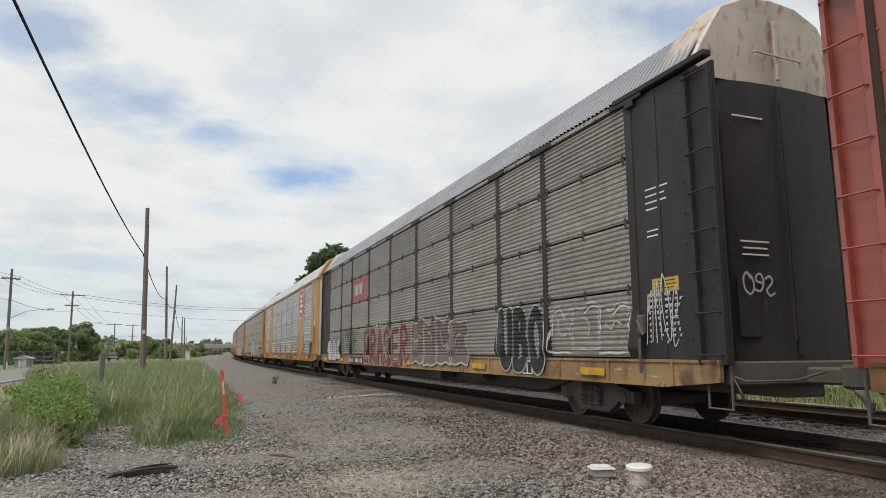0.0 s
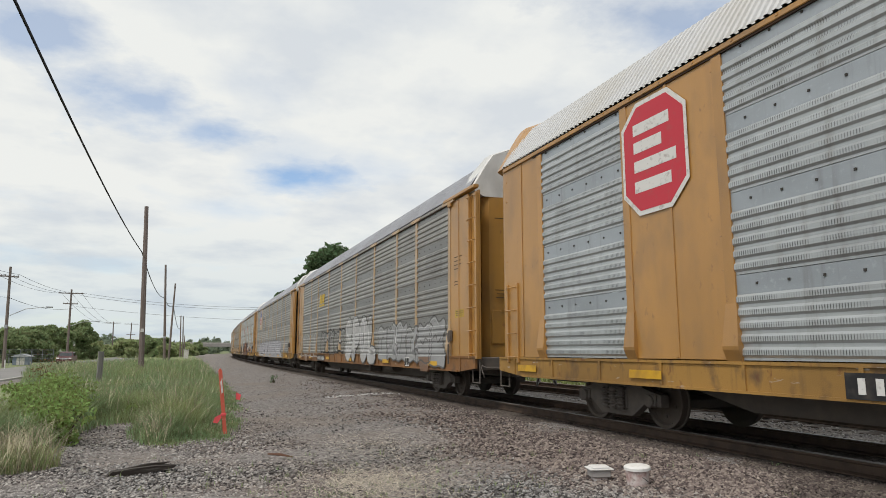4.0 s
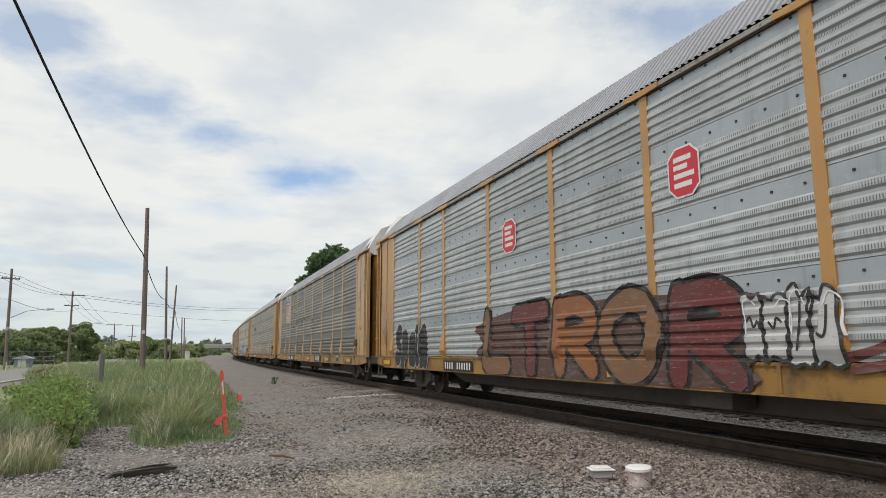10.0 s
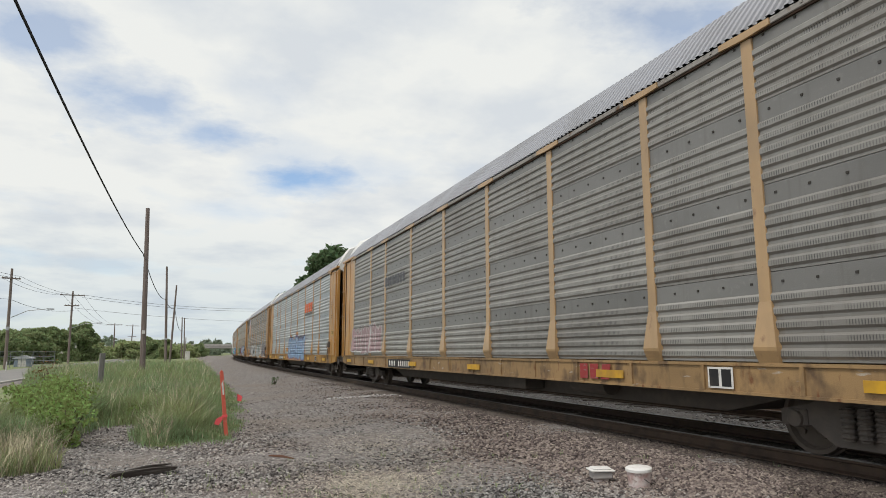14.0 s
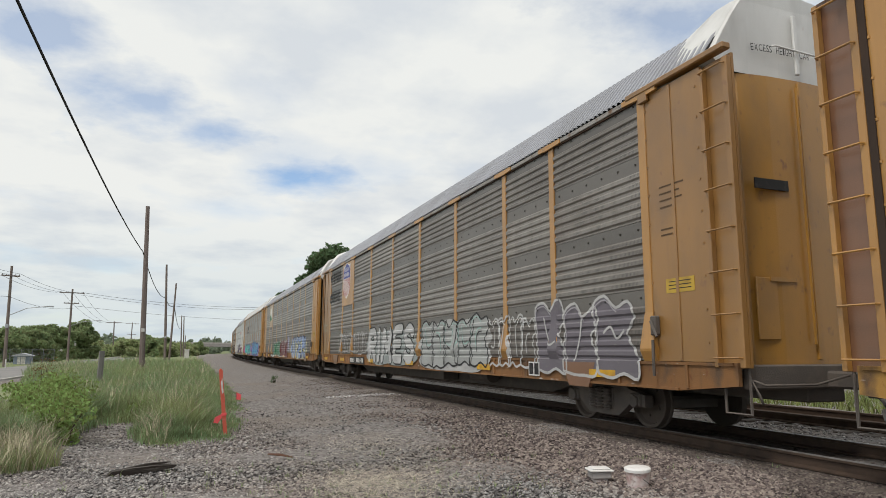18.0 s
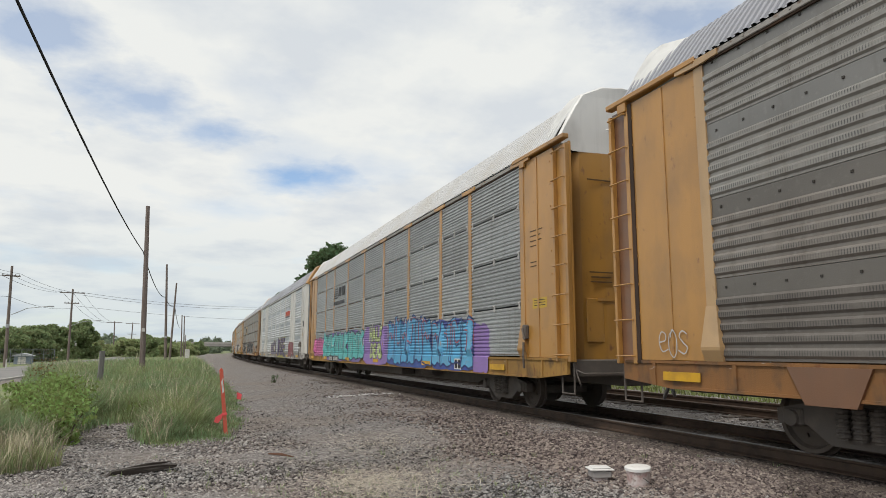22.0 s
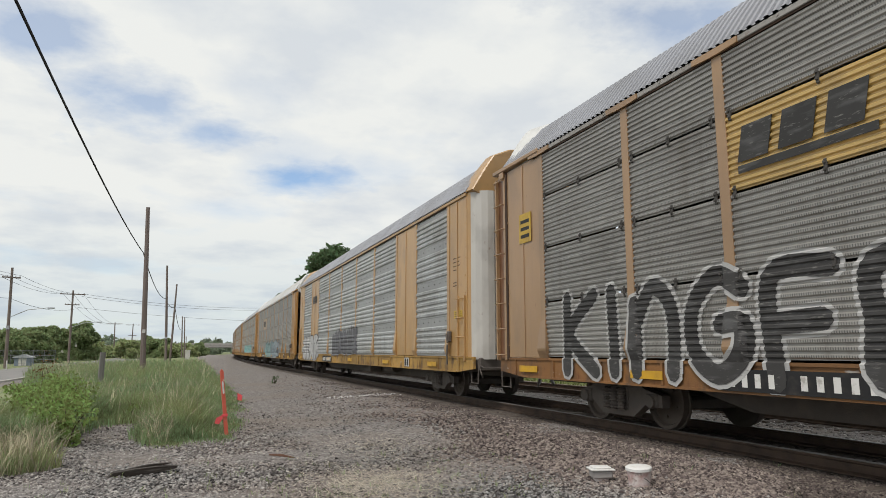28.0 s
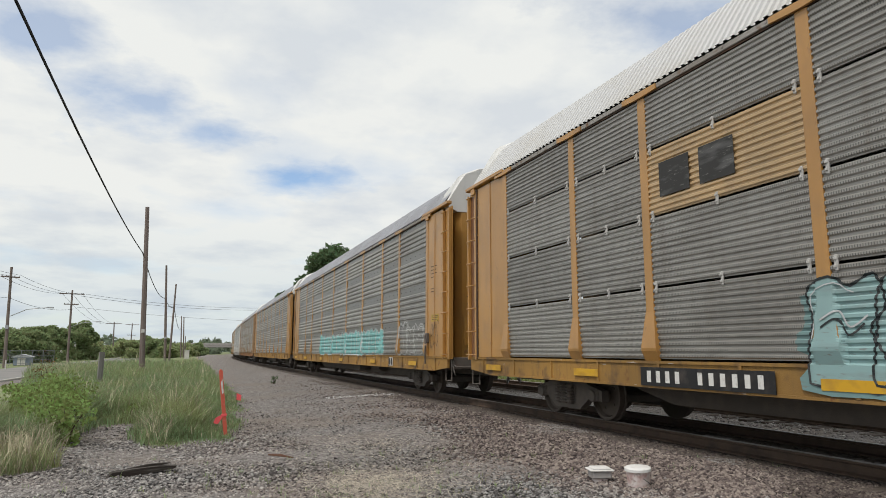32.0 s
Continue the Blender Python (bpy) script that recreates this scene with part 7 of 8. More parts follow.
# ---- trees ----
ROADLEAF = leafy(island_tint(material("roadside_leaves", (0.255, 0.31, 0.15), 0.8), 0.35, 0.03))
PALELEAF = leafy(island_tint(material("pale_brush_leaves", (0.34, 0.38, 0.19), 0.8), 0.3, 0.03))
build_tree(15.6, 76, -0.6, 13.6, 4.8, 0.30, DARKLEAF, "dark green tree rising behind the train", 300, 80, 0.2)
build_tree(12.4, 96, -0.6, 10.4, 2.6, 0.28, DARKLEAF, "lower dark green tree behind the train", 220, 40, 0.2)
build_tree(12.6, 78, -0.6, 10.7, 2.9, 0.28, DARKLEAF, "lower dark green tree behind the train", 260, 44, 0.2)
build_tree(18.5, 84, -0.6, 12.0, 3.6, 0.30, DARKLEAF, "dark green tree behind the train", 150, 28, 0.2)
for tx, ty, th_, ts in ((-21.6, 158, 8.0, 3.6), (-24.5, 150, 6.8, 3.4), (-23.0, 124, 4.9, 3.0), (-26.0, 120, 5.0, 3.4), (-29.5, 122, 5.2, 3.6), (-33.5, 124, 5.0, 3.8), (-37.5, 130, 5.2, 4.0), (-28.5, 150, 6.4, 3.6)):
    build_tree(tx, ty, -0.9, th_, ts, 0.29, ROADLEAF, "broad green roadside tree", 520, 44, 0.04, group="trees by the road")
for tx, ty, th_, ts in ((-14.6, 190, 4.6, 3.4), (-10.5, 205, 5.4, 3.2), (-24, 210, 4.6, 4), (-19, 230, 5.0, 4), (-7.5, 220, 6.2, 3.0), (-4.5, 235, 4.8, 3.4), (-13, 245, 7.6, 3.2), (-1.5, 250, 4.8, 3.6), (3.5, 300, 5.5, 4), (-28, 235, 5, 4), (-17, 262, 6.6, 4.2), (-8, 268, 6.4, 4.0), (-23, 268, 6.2, 4.4), (-5.5, 196, 4.0, 2.6), (0.5, 214, 3.8, 2.6)):
    build_tree(tx, ty, -1.2, th_, ts, 0.5, PALELEAF if th_ < 5.2 else ROADLEAF, "distant green tree beyond the yard", 200, 24, 0.06, group="distant trees")


def build_woods():
    """The wooded rise on the skyline."""
    cs, rs = [], []
    for k in range(420):
        a = rng.uniform(-0.36, 0.30)
        d = rng.uniform(420, 560)
        ht = 3.5 + 5 * max(0, noise.noise((a * 14, 3.1, 0)) + 0.4)
        if 0.0 < a < 0.06:
            ht += 2.5
        cs.append((d * math.sin(a), d * math.cos(a), rng.uniform(0, ht)))
        rs.append(rng.uniform(2.2, 4.0))
    me = leaf_cloud(cs, rs, 46, 1.5, FARLEAF, "distant_woods")
    tagged(new("distant_woods", me), "hazy green woods along the skyline", "woods", kind="stuff")


FARLEAF = leafy(island_tint(material("far_leaves", (0.22, 0.26, 0.19), 0.9), 0.25, 0.03))
build_woods()


# ---- poles and wires ----
def build_pole(base, top, r, label, arms=(), tags=(), name="utility_pole"):
    b, tp = Vector(base), Vector(top)
    p = thing(name, label, "utility pole", "poles by the line", pose(*b))
    part("shaft", Shape().tube([(0, 0, -0.4), tuple((tp - b) * 0.5), tuple(tp - b)], [r * 0.92, r * 0.78, r * 0.62], 10), POLEWOOD, p)
    for h, half, turn in arms:
        f = h / (tp - b).z
        c = (tp - b) * f
        a = part("crossarm", Shape().box(-half, half, -0.06, 0.06, -0.07, 0.07, 0.01), POLEWOOD, p)
        a.matrix_basis = pose(c.x, c.y - 0.12, c.z, 0, 0, turn)
        for q in (-0.9, -0.45, 0.45, 0.9):
            part("insulator", Shape().lathe([(0, 0), (0.05, 0), (0.06, 0.05), (0.035, 0.09), (0.05, 0.13), (0, 0.16)], "z", (q * half, 0, 0.07), 8), INSULATOR, a)
    for h, w, hh, mat, lb in tags:
        f = h / (tp - b).z
        c = (tp - b) * f
        part("pole_sign", Shape().box(-w, w, -r - 0.05, -r - 0.02, -hh, hh), mat, p, lb, (c.x, c.y, c.z))
    return p


INSULATOR = material("grey_insulator", (0.35, 0.36, 0.38), 0.4)
TAGWHITE = material("white_tag", (0.6, 0.58, 0.55), 0.6, 0, [(8, 0.5, 0.7, (0.4, 0.36, 0.32), A1)])
build_pole((-2.56, 44, -0.35), (-2.90, 44, 10.02), 0.19, "bare brown wooden pole standing in the grass", tags=((2.75, 0.09, 0.10, TAGWHITE, "small pale notice"),))
build_pole((-2.35, 79, -0.35), (-2.86, 79, 10.63), 0.17, "bare wooden pole farther along the line", tags=((3.0, 0.12, 0.12, INSULATOR, "small grey box"),))
build_pole((-2.5, 100, -0.35), (-2.20, 100, 10.56), 0.17, "leaning bare wooden pole along the line")
build_pole((-1.7, 168, -0.5), (-2.05, 168, 9.4), 0.19, "distant bare wooden pole")
build_pole((-1.2, 176, -0.5), (-1.6, 176, 9.6), 0.19, "distant bare wooden pole")
build_pole((-0.9, 190, -0.5), (-1.1, 190, 5.2), 0.17, "short distant bare wooden pole")
pole_l = build_pole((-18.63, 85, -0.6), (-18.90, 85, 10.4), 0.2, "roadside power pole with a street-light arm", ((9.9, 0.9, 25),), ((4.4, 0.15, 0.2, INSULATOR, "small grey box"),), "power_pole")
pole_2 = build_pole((-17.1, 115, -0.7), (-17.25, 115, 10.5), 0.2, "roadside power pole with two crossarms", ((10.6, 1.7, 8), (9.0, 1.0, 8)), (), "power_pole")
build_pole((-20.5, 215, -0.9), (-20.8, 215, 9.6), 0.22, "distant power pole with a crossarm", ((10.1, 2.0, 5),), (), "power_pole")
build_pole((-16.8, 225, -0.9), (-16.7, 225, 9.7), 0.22, "distant power pole with two crossarms", ((10.2, 1.9, 5), (7.0, 1.2, 5)), (), "power_pole")
for p, z0, reach, rise in ((pole_l, 5.6, 3.7, 1.0), (pole_2, 5.6, 3.6, 0.8)):
    arm = part("lamp_arm", Shape().tube([(0.1, -0.1, z0), (reach * 0.45, -0.4, z0 + rise * 0.75), (reach, -0.7, z0 + rise)], 0.045, 6), INSULATOR, p)
    part("lamp_head", Shape().box(reach - 0.1, reach + 0.6, -0.82, -0.58, z0 + rise - 0.09, z0 + rise + 0.06, 0.04), INSULATOR, arm)


def build_wire(name, a, b, sag, r, label):
    a, b = Vector(a), Vector(b)
    pts = [a.lerp(b, k / 24) - Vector((0, 0, sag * 4 * (k / 24) * (1 - k / 24))) for k in range(25)]
    return solid(name, Shape().tube([tuple(p) for p in pts], r, 6), CABLE, label, "cable", "overhead wires")


build_wire("overhead_cable", (-2.99, 44, 7.18), (-2.85, -4, 7.3), 0.62, 0.028, "heavy black cable strung between the poles")
build_wire("overhead_cable", (-2.99, 44, 7.18), (-2.82, 79, 6.99), 0.7, 0.03, "heavy black cable strung between the poles")
build_wire("overhead_cable", (-2.82, 79, 6.99), (-2.26, 100, 7.38), 0.45, 0.035, "heavy black cable strung between the poles")
build_wire("overhead_cable", (-2.26, 100, 7.38), (-2.0, 168, 6.6), 1.3, 0.04, "heavy black cable strung between the poles")
for dx in (-1.4, 0.0, 1.4):
    build_wire("power_line", (-17.2 + dx, 115, 9.95), (-18.8 + dx * 0.6, 85, 9.4 + 0.1 * dx), 0.5, 0.016, "thin power line beside the road")
    build_wire("power_line", (-18.8 + dx * 0.6, 85, 9.4 + 0.1 * dx), (-20.5 + dx, 52, 9.5), 0.5, 0.016, "thin power line beside the road")
    build_wire("power_line", (-17.2 + dx, 115, 9.95), (-20.7 + dx, 215, 9.2), 1.6, 0.02, "thin power line beside the road")
for z in (10.0, 9.6):
    build_wire("power_line", (-16.0, 115, z), (26, 135, z + 0.6), 1.3, 0.022, "power line crossing over the tracks")
build_wire("power_line", (-16.5, 115, 7.9), (26, 135, 7.4), 0.8, 0.02, "power line crossing over the tracks")
build_wire("power_line", (-18.8, 85, 7.0), (-16.9, 115, 7.6), 0.6, 0.02, "thin power line beside the road")
build_wire("power_line", (-18.8, 85, 7.0), (-20.5, 52, 7.0), 0.5, 0.02, "thin power line beside the road")

# ---- road and roadside ----
solid("road", Shape().add([(-17.6, -220, -0.585), (-10.2, -220, -0.585), (-10.2, 150, -0.585), (-13.0, 260, -0.585), (-20.4, 260, -0.585), (-17.6, 150, -0.585)], [(0, 1, 2, 5), (5, 2, 3, 4)]), ROADMAT, "pale worn asphalt street", "road", kind="structure")
LAWN = material("roadside_lawn", (0.19, 0.23, 0.10), 0.95, 0, [(0.3, 0.42, 0.62, (0.26, 0.26, 0.14), A1), (6, 0.45, 0.6, (0.07, 0.1, 0.035), A1)], 0.6, 20)


def lawn(name, y0, y1, left, right, label, lift=0.02, step=3.0):
    """Mown grass that follows the ground between two edges, given as functions of y."""
    s, k, y = Shape(), 0, y0
    while y <= y1:
        for q in np.linspace(0, 1, 9):
            x = left(y) + (right(y) - left(y)) * float(q)
            s.v.append((x, y, verge(x, y) + lift))
        k += 1
        y += step if y < 100 else 12.0
    s.f = [(i * 9 + j, i * 9 + j + 1, i * 9 + j + 10, i * 9 + j + 9) for i in range(k - 1) for j in range(8)]
    return solid(name, s, LAWN, label, "verge", kind="structure", smooth=True)


lawn("verge", 18.2, 290, lambda y: -10.2 if y < 150 else -10.2 - (y - 150) * 0.025, lambda y: float(min(grass_edge(y) - 0.25, -0.19 * y + 1.5 if y < 17 else 99)), "mown grassy verge between the street and the tracks")
lawn("far_verge", 20, 420, lambda y: -140.0, lambda y: -17.6 if y < 150 else -17.6 - (y - 150) * 0.025, "rough grass beyond the street")
CONCRETE = material("old_concrete", (0.42, 0.40, 0.37), 0.9, 0, [(2, 0.45, 0.7, (0.3, 0.28, 0.26), A1)], 0.3, 30)
solid("far_field", Shape().add([(-4000, 400, -0.56), (4000, 400, -0.56), (4000, 3900, -0.56), (-4000, 3900, -0.56)], [(0, 1, 2, 3)]), LAWN, "green fields towards the skyline", "field", kind="structure")
solid("kerb", Shape().box(-10.2, -10.0, -220, 150, -0.62, -0.47, 0.02), CONCRETE, "low concrete kerb of the street", "kerb", kind="structure")


def build_fence():
    f = thing("chain_link_fence", "grey chain-link fence beyond the street", "fence", at=pose(0, 0, 0))
    wire = material("fence_wire", (0.22, 0.23, 0.24), 0.6, 0.4)
    net = Shape()
    for k in range(22):
        x, y = -40 + k * 1.15, 92 + 0.2 * k
        part("post", Shape().tube([(x, y, -0.7), (x, y, 1.35)], 0.035, 6), wire, f)
    for h in (-0.3, 0.2, 0.7, 1.3):
        part("rail", Shape().tube([(-40, 92, h), (-15.9, 96.2, h)], 0.022, 5), wire, f)
    for k in range(96):
        x, y = -40 + k * 0.25, 92 + 0.0435 * k
        net.tube([(x, y, -0.6), (x + 0.22, y + 0.04, 1.3)], 0.006, 3, False)
        net.tube([(x + 0.22, y + 0.04, -0.6), (x, y, 1.3)], 0.006, 3, False)
    tagged(part("wire_mesh", net, wire, f), kind="stuff")


build_fence()
BLUEGREY = material("blue_grey_siding", (0.20, 0.24, 0.30), 0.7, 0, [(1.5, 0.45, 0.7, (0.14, 0.17, 0.21), A1)])


def build_shed(x, y, w, d, hgt, mat, label):
    s = thing("shed", label, "shed", at=pose(x, y, -0.6))
    part("wall", Shape().box(-w, w, 0, d, 0, hgt, 0.03), mat, s)
    part("roof", Shape().prism([(-w - 0.2, hgt), (0, hgt + w * 0.35), (w + 0.2, hgt), (w + 0.2, hgt - 0.1), (-w - 0.2, hgt - 0.1)], "y", -0.2, d + 0.2), INSULATOR, s)
    part("door", Shape().box(-0.45, 0.45, -0.03, 0.0, 0.02, min(2.0, hgt * 0.85), 0.01), TAGWHITE, s)


build_shed(-19.9, 99, 0.9, 2.0, 1.1, BLUEGREY, "low blue-grey shed behind the fence")
box = thing("signal_cabinet", "pale grey signal cabinet beside the tracks", "cabinet", at=pose(-0.35, 146, -0.6))
part("body", Shape().box(-0.45, 0.45, -0.3, 0.3, 0.1, 1.95, 0.03), TAGWHITE, box)
part("plinth", Shape().box(-0.5, 0.5, -0.35, 0.35, -0.1, 0.1, 0.02), CONCRETE, box)
part("roof", Shape().box(-0.52, 0.52, -0.37, 0.37, 1.95, 2.05, 0.02), TAGWHITE, box)
for px, py, ph in ((-16.6, 62.0, 0.85), (-16.9, 58, 0.8), (-17.0, 78, 0.9)):
    solid("marker_post", Shape().tube([(px, py, -0.8), (px, py, ph - 0.6)], 0.06, 8), TAGWHITE, "short white marker post by the street", "post", "marker posts")
GREYWOOD = material("grey_wood", (0.21, 0.20, 0.185), 0.95, 0, [(4, 0.45, 0.7, (0.12, 0.115, 0.105), (5, 5, 0.3))], 0.5, 30)
solid("wooden_post", Shape().prism([(-0.085, -0.08), (0.08, -0.085), (0.085, 0.08), (-0.08, 0.085)], "z", -0.5, 1.16), GREYWOOD, "old grey wooden post in the grass", "post").matrix_basis = pose(-3.0, 27.5, 0, 0, 0.6, 20)

# a far overpass across the line
over = thing("road_bridge", "pale concrete road bridge over the tracks far away", "bridge", at=pose(8, 330, -1.5))
part("deck", Shape().box(-26, 40, -5, 5, 4.6, 5.7, 0.1), CONCRETE, over)
part("parapet", Shape().box(-26, 40, -5.2, -5.0, 5.6, 6.5), CONCRETE, over)
for bx in (-14, -4, 24):
    part("pier", Shape().box(bx - 0.6, bx + 0.6, -4, 4, 0, 4.6, 0.05), CONCRETE, over)
part("abutment", Shape().prism([(-45, 0), (-22, 5.4), (-26, 5.6), (-60, 5.6), (-75, 0)], "y", -5, 5), CONCRETE, over)


# ---- small things on the yard ----
LID = material("white_plastic", (0.70, 0.69, 0.67), 0.45, 0, [(12, 0.5, 0.75, (0.5, 0.46, 0.42), A1)], 0.1, 60)
PAIL = material("stained_white_plastic", (0.62, 0.56, 0.54), 0.5, 0, [(9, 0.42, 0.62, (0.42, 0.27, 0.25), A1), (22, 0.55, 0.7, (0.25, 0.18, 0.16), A1)], 0.1, 60)
GREYPLASTIC = material("grey_plastic", (0.33, 0.31, 0.30), 0.6, 0, [(10, 0.45, 0.7, (0.25, 0.22, 0.2), A1)])
WIRE = material("dark_wire", (0.03, 0.03, 0.03), 0.5, 0.5)
bz = verge(4.68, 6.3)
pail = thing("paint_pail", "stained white plastic pail with its lid on", "pail", at=pose(4.66, 6.26, bz + 0.005, 2, -3, 0) @ Matrix.Scale(0.87, 4))
part("bucket", Shape().lathe([(0, 0), (0.128, 0), (0.134, 0.01), (0.148, 0.2), (0.155, 0.2), (0.155, 0.215), (0, 0.215)], "z", (0, 0, 0), 28), PAIL, pail, smooth=False)
part("lid", Shape().lathe([(0.155, 0.2), (0.163, 0.2), (0.163, 0.232), (0.15, 0.242), (0.06, 0.256), (0, 0.256)], "z", (0, 0, 0), 28), LID, pail, "white lid")
part("handle", Shape().tube([(0.146 * math.cos(a), 0.146 * math.sin(a) - 0.02, 0.10 - 0.07 * math.cos((a + 0.6) * 1.6)) for a in np.linspace(-1.9, -0.35, 12)], 0.004, 6), WIRE, pail, "thin wire handle")
cz = verge(4.5, 6.78)
tub = thing("plastic_tub", "grey plastic tub with a white rectangular lid", "tub", at=pose(4.46, 6.70, cz, 0, 0, -16) @ Matrix.Scale(0.78, 4))
part("foot", Shape().box(-0.10, 0.10, -0.09, 0.09, -0.01, 0.07, 0.02), PAIL, tub)
part("body", Shape().box(-0.145, 0.145, -0.12, 0.12, 0.06, 0.165, 0.015), GREYPLASTIC, tub)
part("lid", Shape().box(-0.175, 0.175, -0.145, 0.145, 0.165, 0.19, 0.008).box(-0.135, 0.135, -0.11, 0.11, 0.19, 0.215, 0.012), LID, tub, "white stepped lid")
DARKWOOD = material("charred_wood", (0.035, 0.028, 0.024), 0.95, 0, [(5, 0.45, 0.7, (0.10, 0.09, 0.08), (0.6, 8, 8))], 0.6, 30)
plank = Shape()
plank.prism([(-0.42, -0.02), (-0.34, 0.05), (-0.1, 0.062), (0.2, 0.055), (0.44, 0.03), (0.40, 0.0), (0.1, -0.02)], "y", -0.07, 0.06)
plank.prism([(-0.15, 0.06), (0.1, 0.085), (0.38, 0.07), (0.3, 0.055)], "y", 0.02, 0.07)
solid("rotten_plank", plank, DARKWOOD, "dark splintered piece of timber on the gravel", "timber").matrix_basis = pose(-0.5, 9.75, verge(-0.5, 9.75) + 0.03, 0, -3, 12)
STICK = material("brown_stick", (0.11, 0.055, 0.035), 0.9)
solid("stick", Shape().tube([(1.23, 10.75, -0.385), (1.38, 10.55, -0.37), (1.54, 10.35, -0.385)], [0.02, 0.025, 0.014], 7), STICK, "short brown stick on the gravel", "stick")
ORANGE = material("faded_orange_paint", (0.62, 0.13, 0.085), 0.7, 0, [(5, 0.45, 0.65, (0.55, 0.10, 0.06), (2, 2, 0.5)), (12, 0.58, 0.7, (0.6, 0.45, 0.36), A1)])
PINK = material("pink_ribbon", (0.85, 0.12, 0.13), 0.6)
sz = verge(0.72, 13.3)
stake = thing("survey_stake", "leaning orange survey stake with a pink ribbon", "stake", at=pose(0.74, 13.6, sz, -2, -6.5, 12))
part("lath", Shape().prism([(-0.034, -0.1), (0.034, -0.1), (0.032, 1.22), (0.0, 1.26), (-0.032, 1.22)], "y", -0.016, 0.016), ORANGE, stake)
part("ribbon", Shape().box(-0.048, 0.048, -0.024, 0.024, 0.36, 0.41, 0.004).prism([(-0.05, 0.40), (-0.17, 0.36), (-0.21, 0.27), (-0.13, 0.24), (-0.05, 0.33)], "y", -0.026, -0.020), PINK, stake, "pink plastic ribbon")
part("mark", Shape().prism([(-0.012, 0.78), (0.02, 0.8), (0.012, 1.05), (-0.02, 1.0)], "y", -0.021, -0.0165), LID, stake, "white scrawled mark")
flag = thing("marking_flag", "small orange marking flag on a wire", "flag", at=pose(1.36, 20.4, verge(1.36, 20.4)))
part("wire", Shape().tube([(0, 0, -0.05), (0.01, 0, 0.42)], 0.004, 5), WIRE, flag)
part("cloth", Shape().prism([(0, 0.2), (0.12, 0.18), (0.14, 0.33), (0.0, 0.4)], "y", -0.003, 0.003), PINK, flag)

# ---- the car on the street ----
MAROON = material("maroon_car_paint", (0.09, 0.022, 0.022), 0.3, 0.2, spec=0.6)
GLASS = material("dark_car_glass", (0.02, 0.025, 0.03), 0.08, 0.0, spec=0.8)
TYRE = material("tyre_rubber", (0.02, 0.02, 0.02), 0.9)
HEADLIGHT = material("headlight_glass", (0.85, 0.85, 0.82), 0.15, 0.0, spec=0.8)
CHROME = material("bright_trim", (0.6, 0.6, 0.6), 0.25, 0.9)


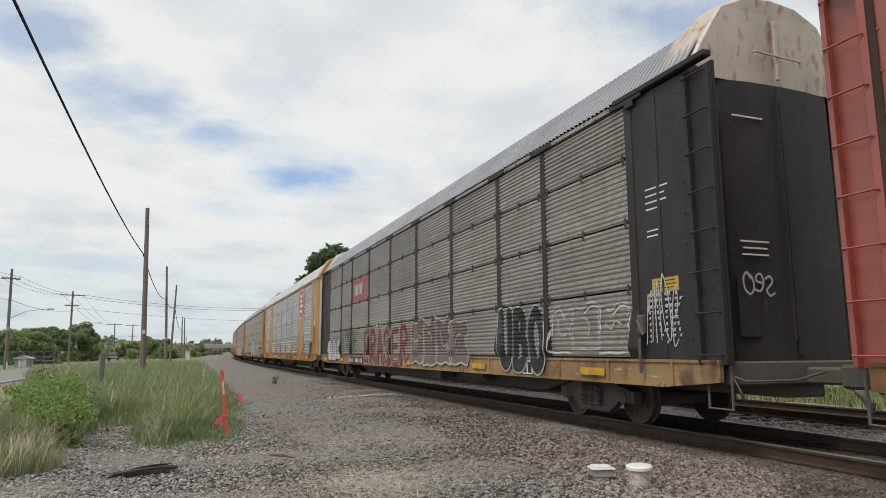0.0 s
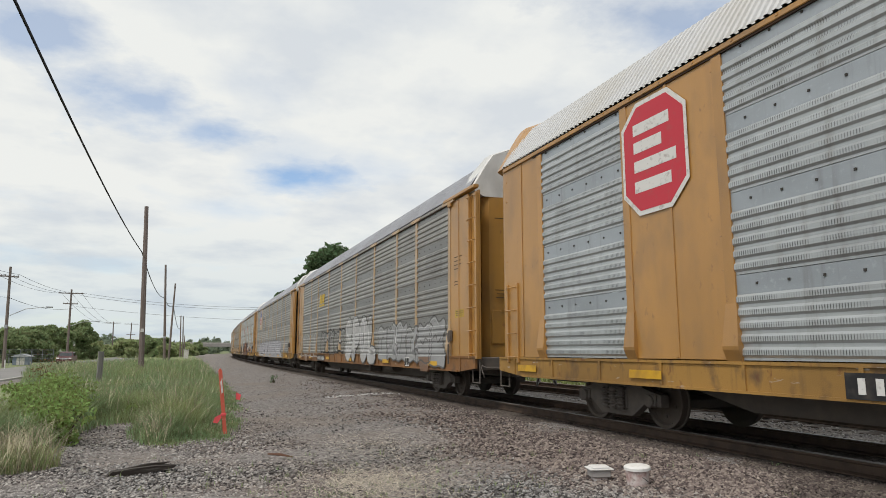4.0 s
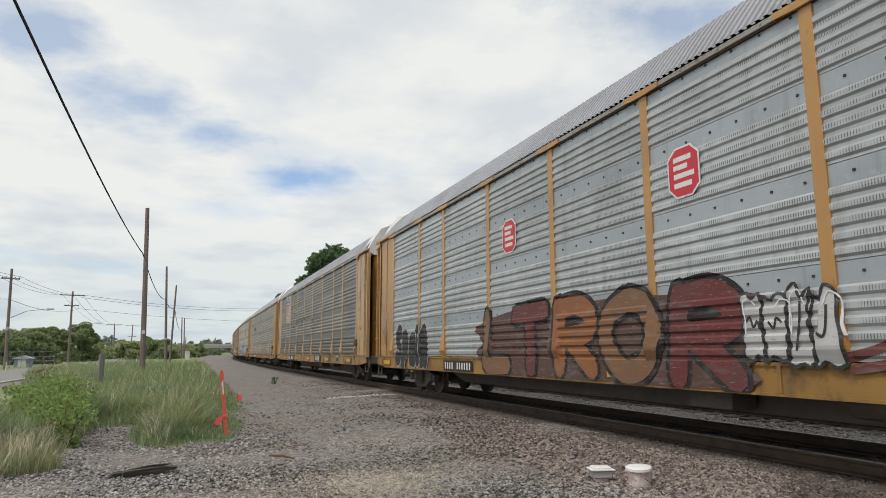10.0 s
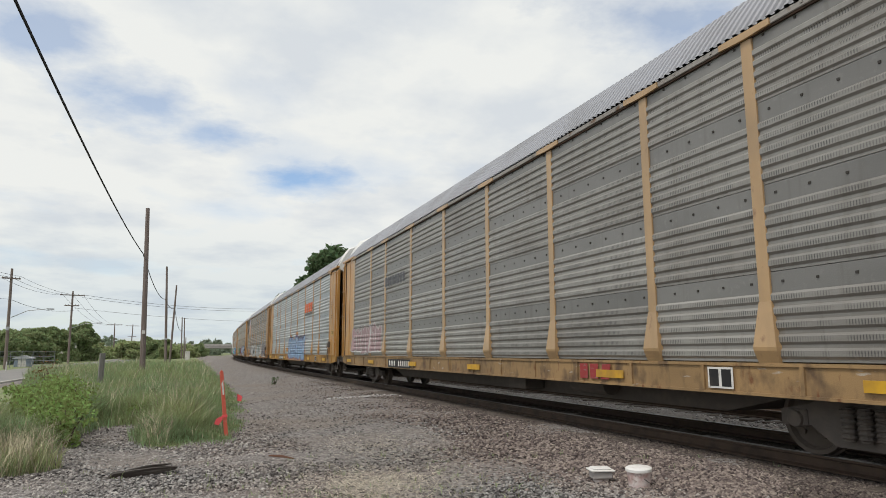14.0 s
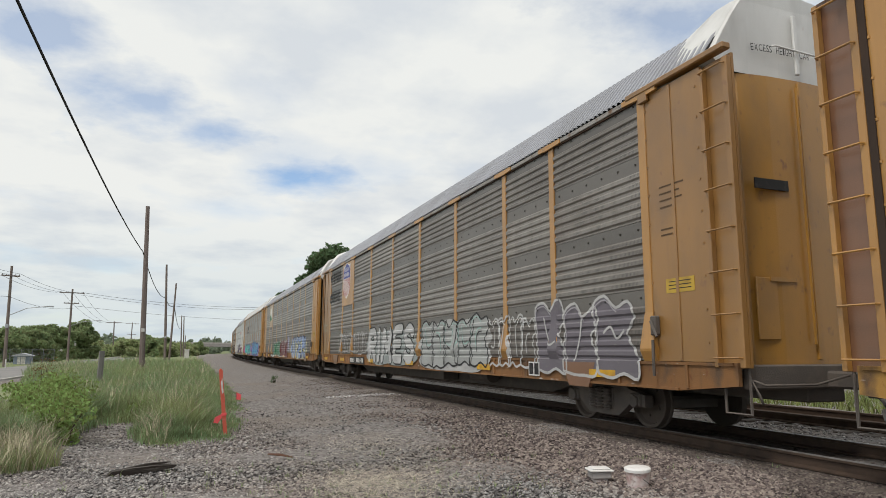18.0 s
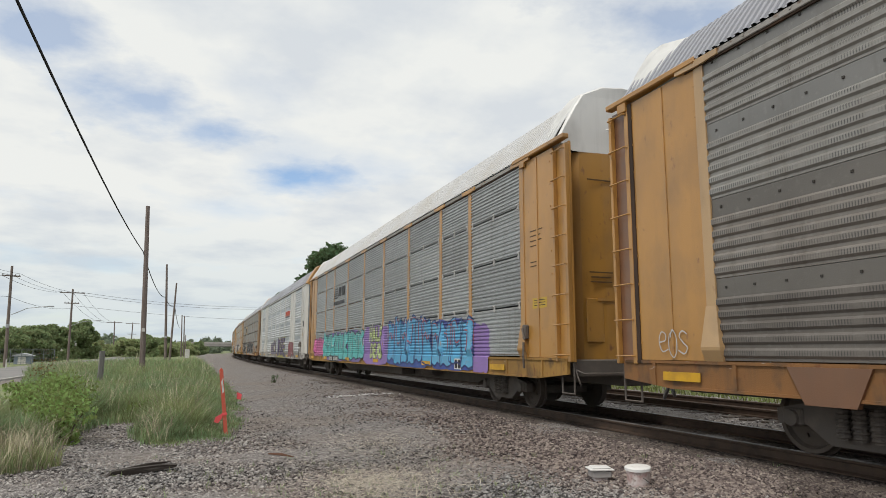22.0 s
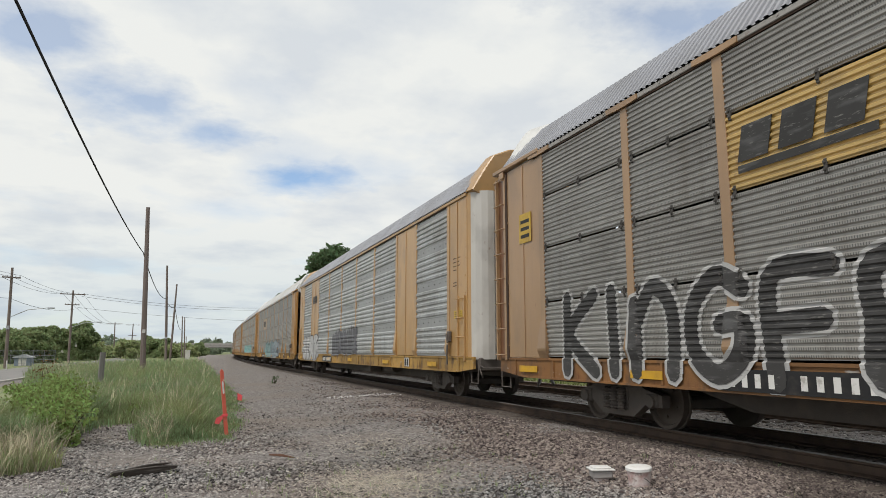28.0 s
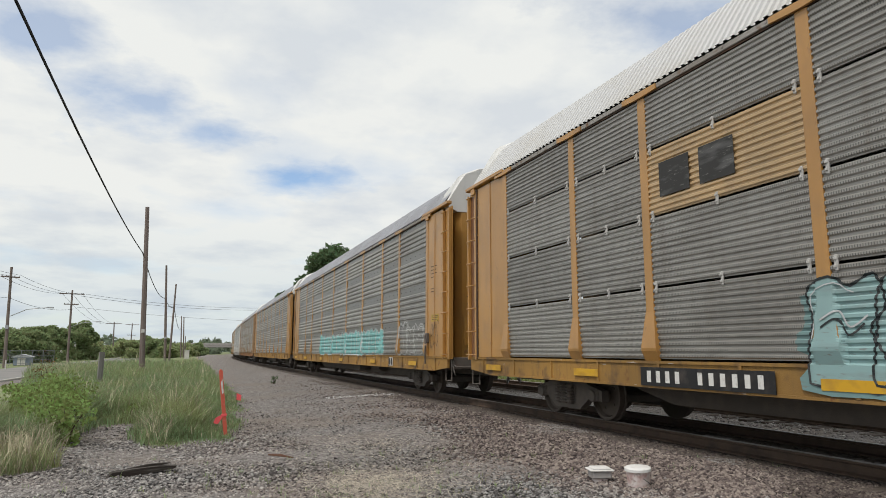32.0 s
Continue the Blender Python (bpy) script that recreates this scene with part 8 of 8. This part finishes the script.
def build_suv():
    """Its nose points along -y."""
    c = thing("suv", "dark maroon family car driving along the street", "car")
    side = [(-2.3, 0.35), (-2.34, 0.62), (-2.2, 0.88), (-1.2, 1.02), (-0.55, 1.55), (0.2, 1.66), (1.6, 1.62), (2.15, 1.1), (2.3, 0.95), (2.3, 0.4)]
    low = [(-2.3, 0.35), (-2.34, 0.62), (-2.2, 0.88), (-1.2, 1.02), (2.2, 1.06), (2.3, 0.95), (2.3, 0.4)]
    part("body", Shape().prism(low, "x", -0.92, 0.92), MAROON, c)
    cab = Shape()
    up = [(-1.15, 1.02), (-0.5, 1.56), (0.2, 1.66), (1.6, 1.62), (2.15, 1.06)]
    n = len(up)
    cab.v = [(-0.88 + 0.26 * (z - 1.02), y, z) for y, z in up] + [(0.88 - 0.26 * (z - 1.02), y, z) for y, z in up]
    cab.f = [(i, i + n, i + n + 1, i + 1) for i in range(n - 1)] + [tuple(range(n)), tuple(range(2 * n - 1, n - 1, -1))]
    cabin = part("cabin", cab, MAROON, c)
    part("windscreen", Shape().add([(-0.80, -1.10, 1.075), (0.80, -1.10, 1.075), (0.70, -0.57, 1.525), (-0.70, -0.57, 1.525)], [(0, 1, 2, 3)]).add([(-0.80, -1.04, 1.07), (0.80, -1.04, 1.07), (0.70, -0.51, 1.52), (-0.70, -0.51, 1.52)], [(3, 2, 1, 0)]), GLASS, cabin)
    for sx in (-1, 1):
        part("side_window", Shape().prism([(-0.75, 1.12), (-0.4, 1.48), (0.5, 1.54), (0.5, 1.12)], "x", sx * 0.82, sx * 0.885), GLASS, cabin)
        part("side_window", Shape().prism([(0.62, 1.12), (0.62, 1.54), (1.5, 1.5), (1.75, 1.14)], "x", sx * 0.82, sx * 0.885), GLASS, cabin)
        part("headlight", Shape().box(sx * 0.72 - 0.17, sx * 0.72 + 0.17, -2.36, -2.22, 0.68, 0.84, 0.03), HEADLIGHT, c, "clear headlight")
        part("mirror", Shape().box(sx * 1.0 - 0.1, sx * 1.0 + 0.1, -0.72, -0.56, 1.05, 1.2, 0.03), MAROON, c)
    part("grille", Shape().box(-0.5, 0.5, -2.37, -2.3, 0.62, 0.80, 0.02), CHROME, c, "bright grille")
    part("bumper", Shape().box(-0.9, 0.9, -2.40, -2.25, 0.34, 0.58, 0.05), MAROON, c)
    wheels = []
    for sx in (-0.82, 0.82):
        for wy in (-1.42, 1.42):
            w = part("wheel", Shape().lathe([(0.22, -0.1), (0.33, -0.11), (0.34, 0), (0.33, 0.11), (0.22, 0.1)], "x", (0, 0, 0), 20), TYRE, c, at=(sx, wy, 0.34))
            part("rim", Shape().lathe([(0, -0.09), (0.22, -0.1), (0.22, 0.1), (0, 0.09)], "x", (0, 0, 0), 12), CHROME, w)
            wheels.append(w)
    return c, wheels


SUV, SUV_WHEELS = build_suv()


def rolling(wheel, radius, path, t0=0.0, t1=32.0):
    """Turns a wheel as its car rolls, while it is near enough to be made out; path gives metres by seconds."""
    at = wheel.location.copy()
    n = max(1, round((t1 - t0) * FPS))
    rows = [(t0 + k / FPS, pose(at.x, at.y, at.z, math.degrees(path(t0 + k / FPS) / radius) % 360)) for k in range(n + 1)]
    rows = [(0.0, rows[0][1])] * (t0 > 0.01) + rows + [(32.0, rows[-1][1])] * (rows[-1][0] < 31.99)
    walk(wheel, rows)


STREET = ((0, 162), (1.5, 144.7), (2.5, 124), (3.5, 110), (5.5, 87.3), (6.1, 80.8), (7, 73.4), (7.6, 69.3), (10, 51), (16, 0), (24, -75), (32, -150))


def motions():
    for no, car in CARS:
        walk(car, [(t, car_pose(no, t)) for t in range(33)])
    for k, w in enumerate(WHEELSETS):
        # four wheelsets to a car; it comes near about 2.3 seconds after the one before it
        near = max(0.0, (CAR * (k // 4 - 1) - 62) / 13.2)
        if near < 31:
            rolling(w, 0.42, gone, round(near * FPS) / FPS, min(32.0, round((near + (62 + CAR * 2) / 12.3) * FPS) / FPS))
    walk(SUV, [(t, pose(-15.5, y, -0.585)) for t, y in STREET])
    for w in SUV_WHEELS:
        rolling(w, 0.34, lambda t: -float(np.interp(t, [a for a, _ in STREET], [b for _, b in STREET])))


motions()
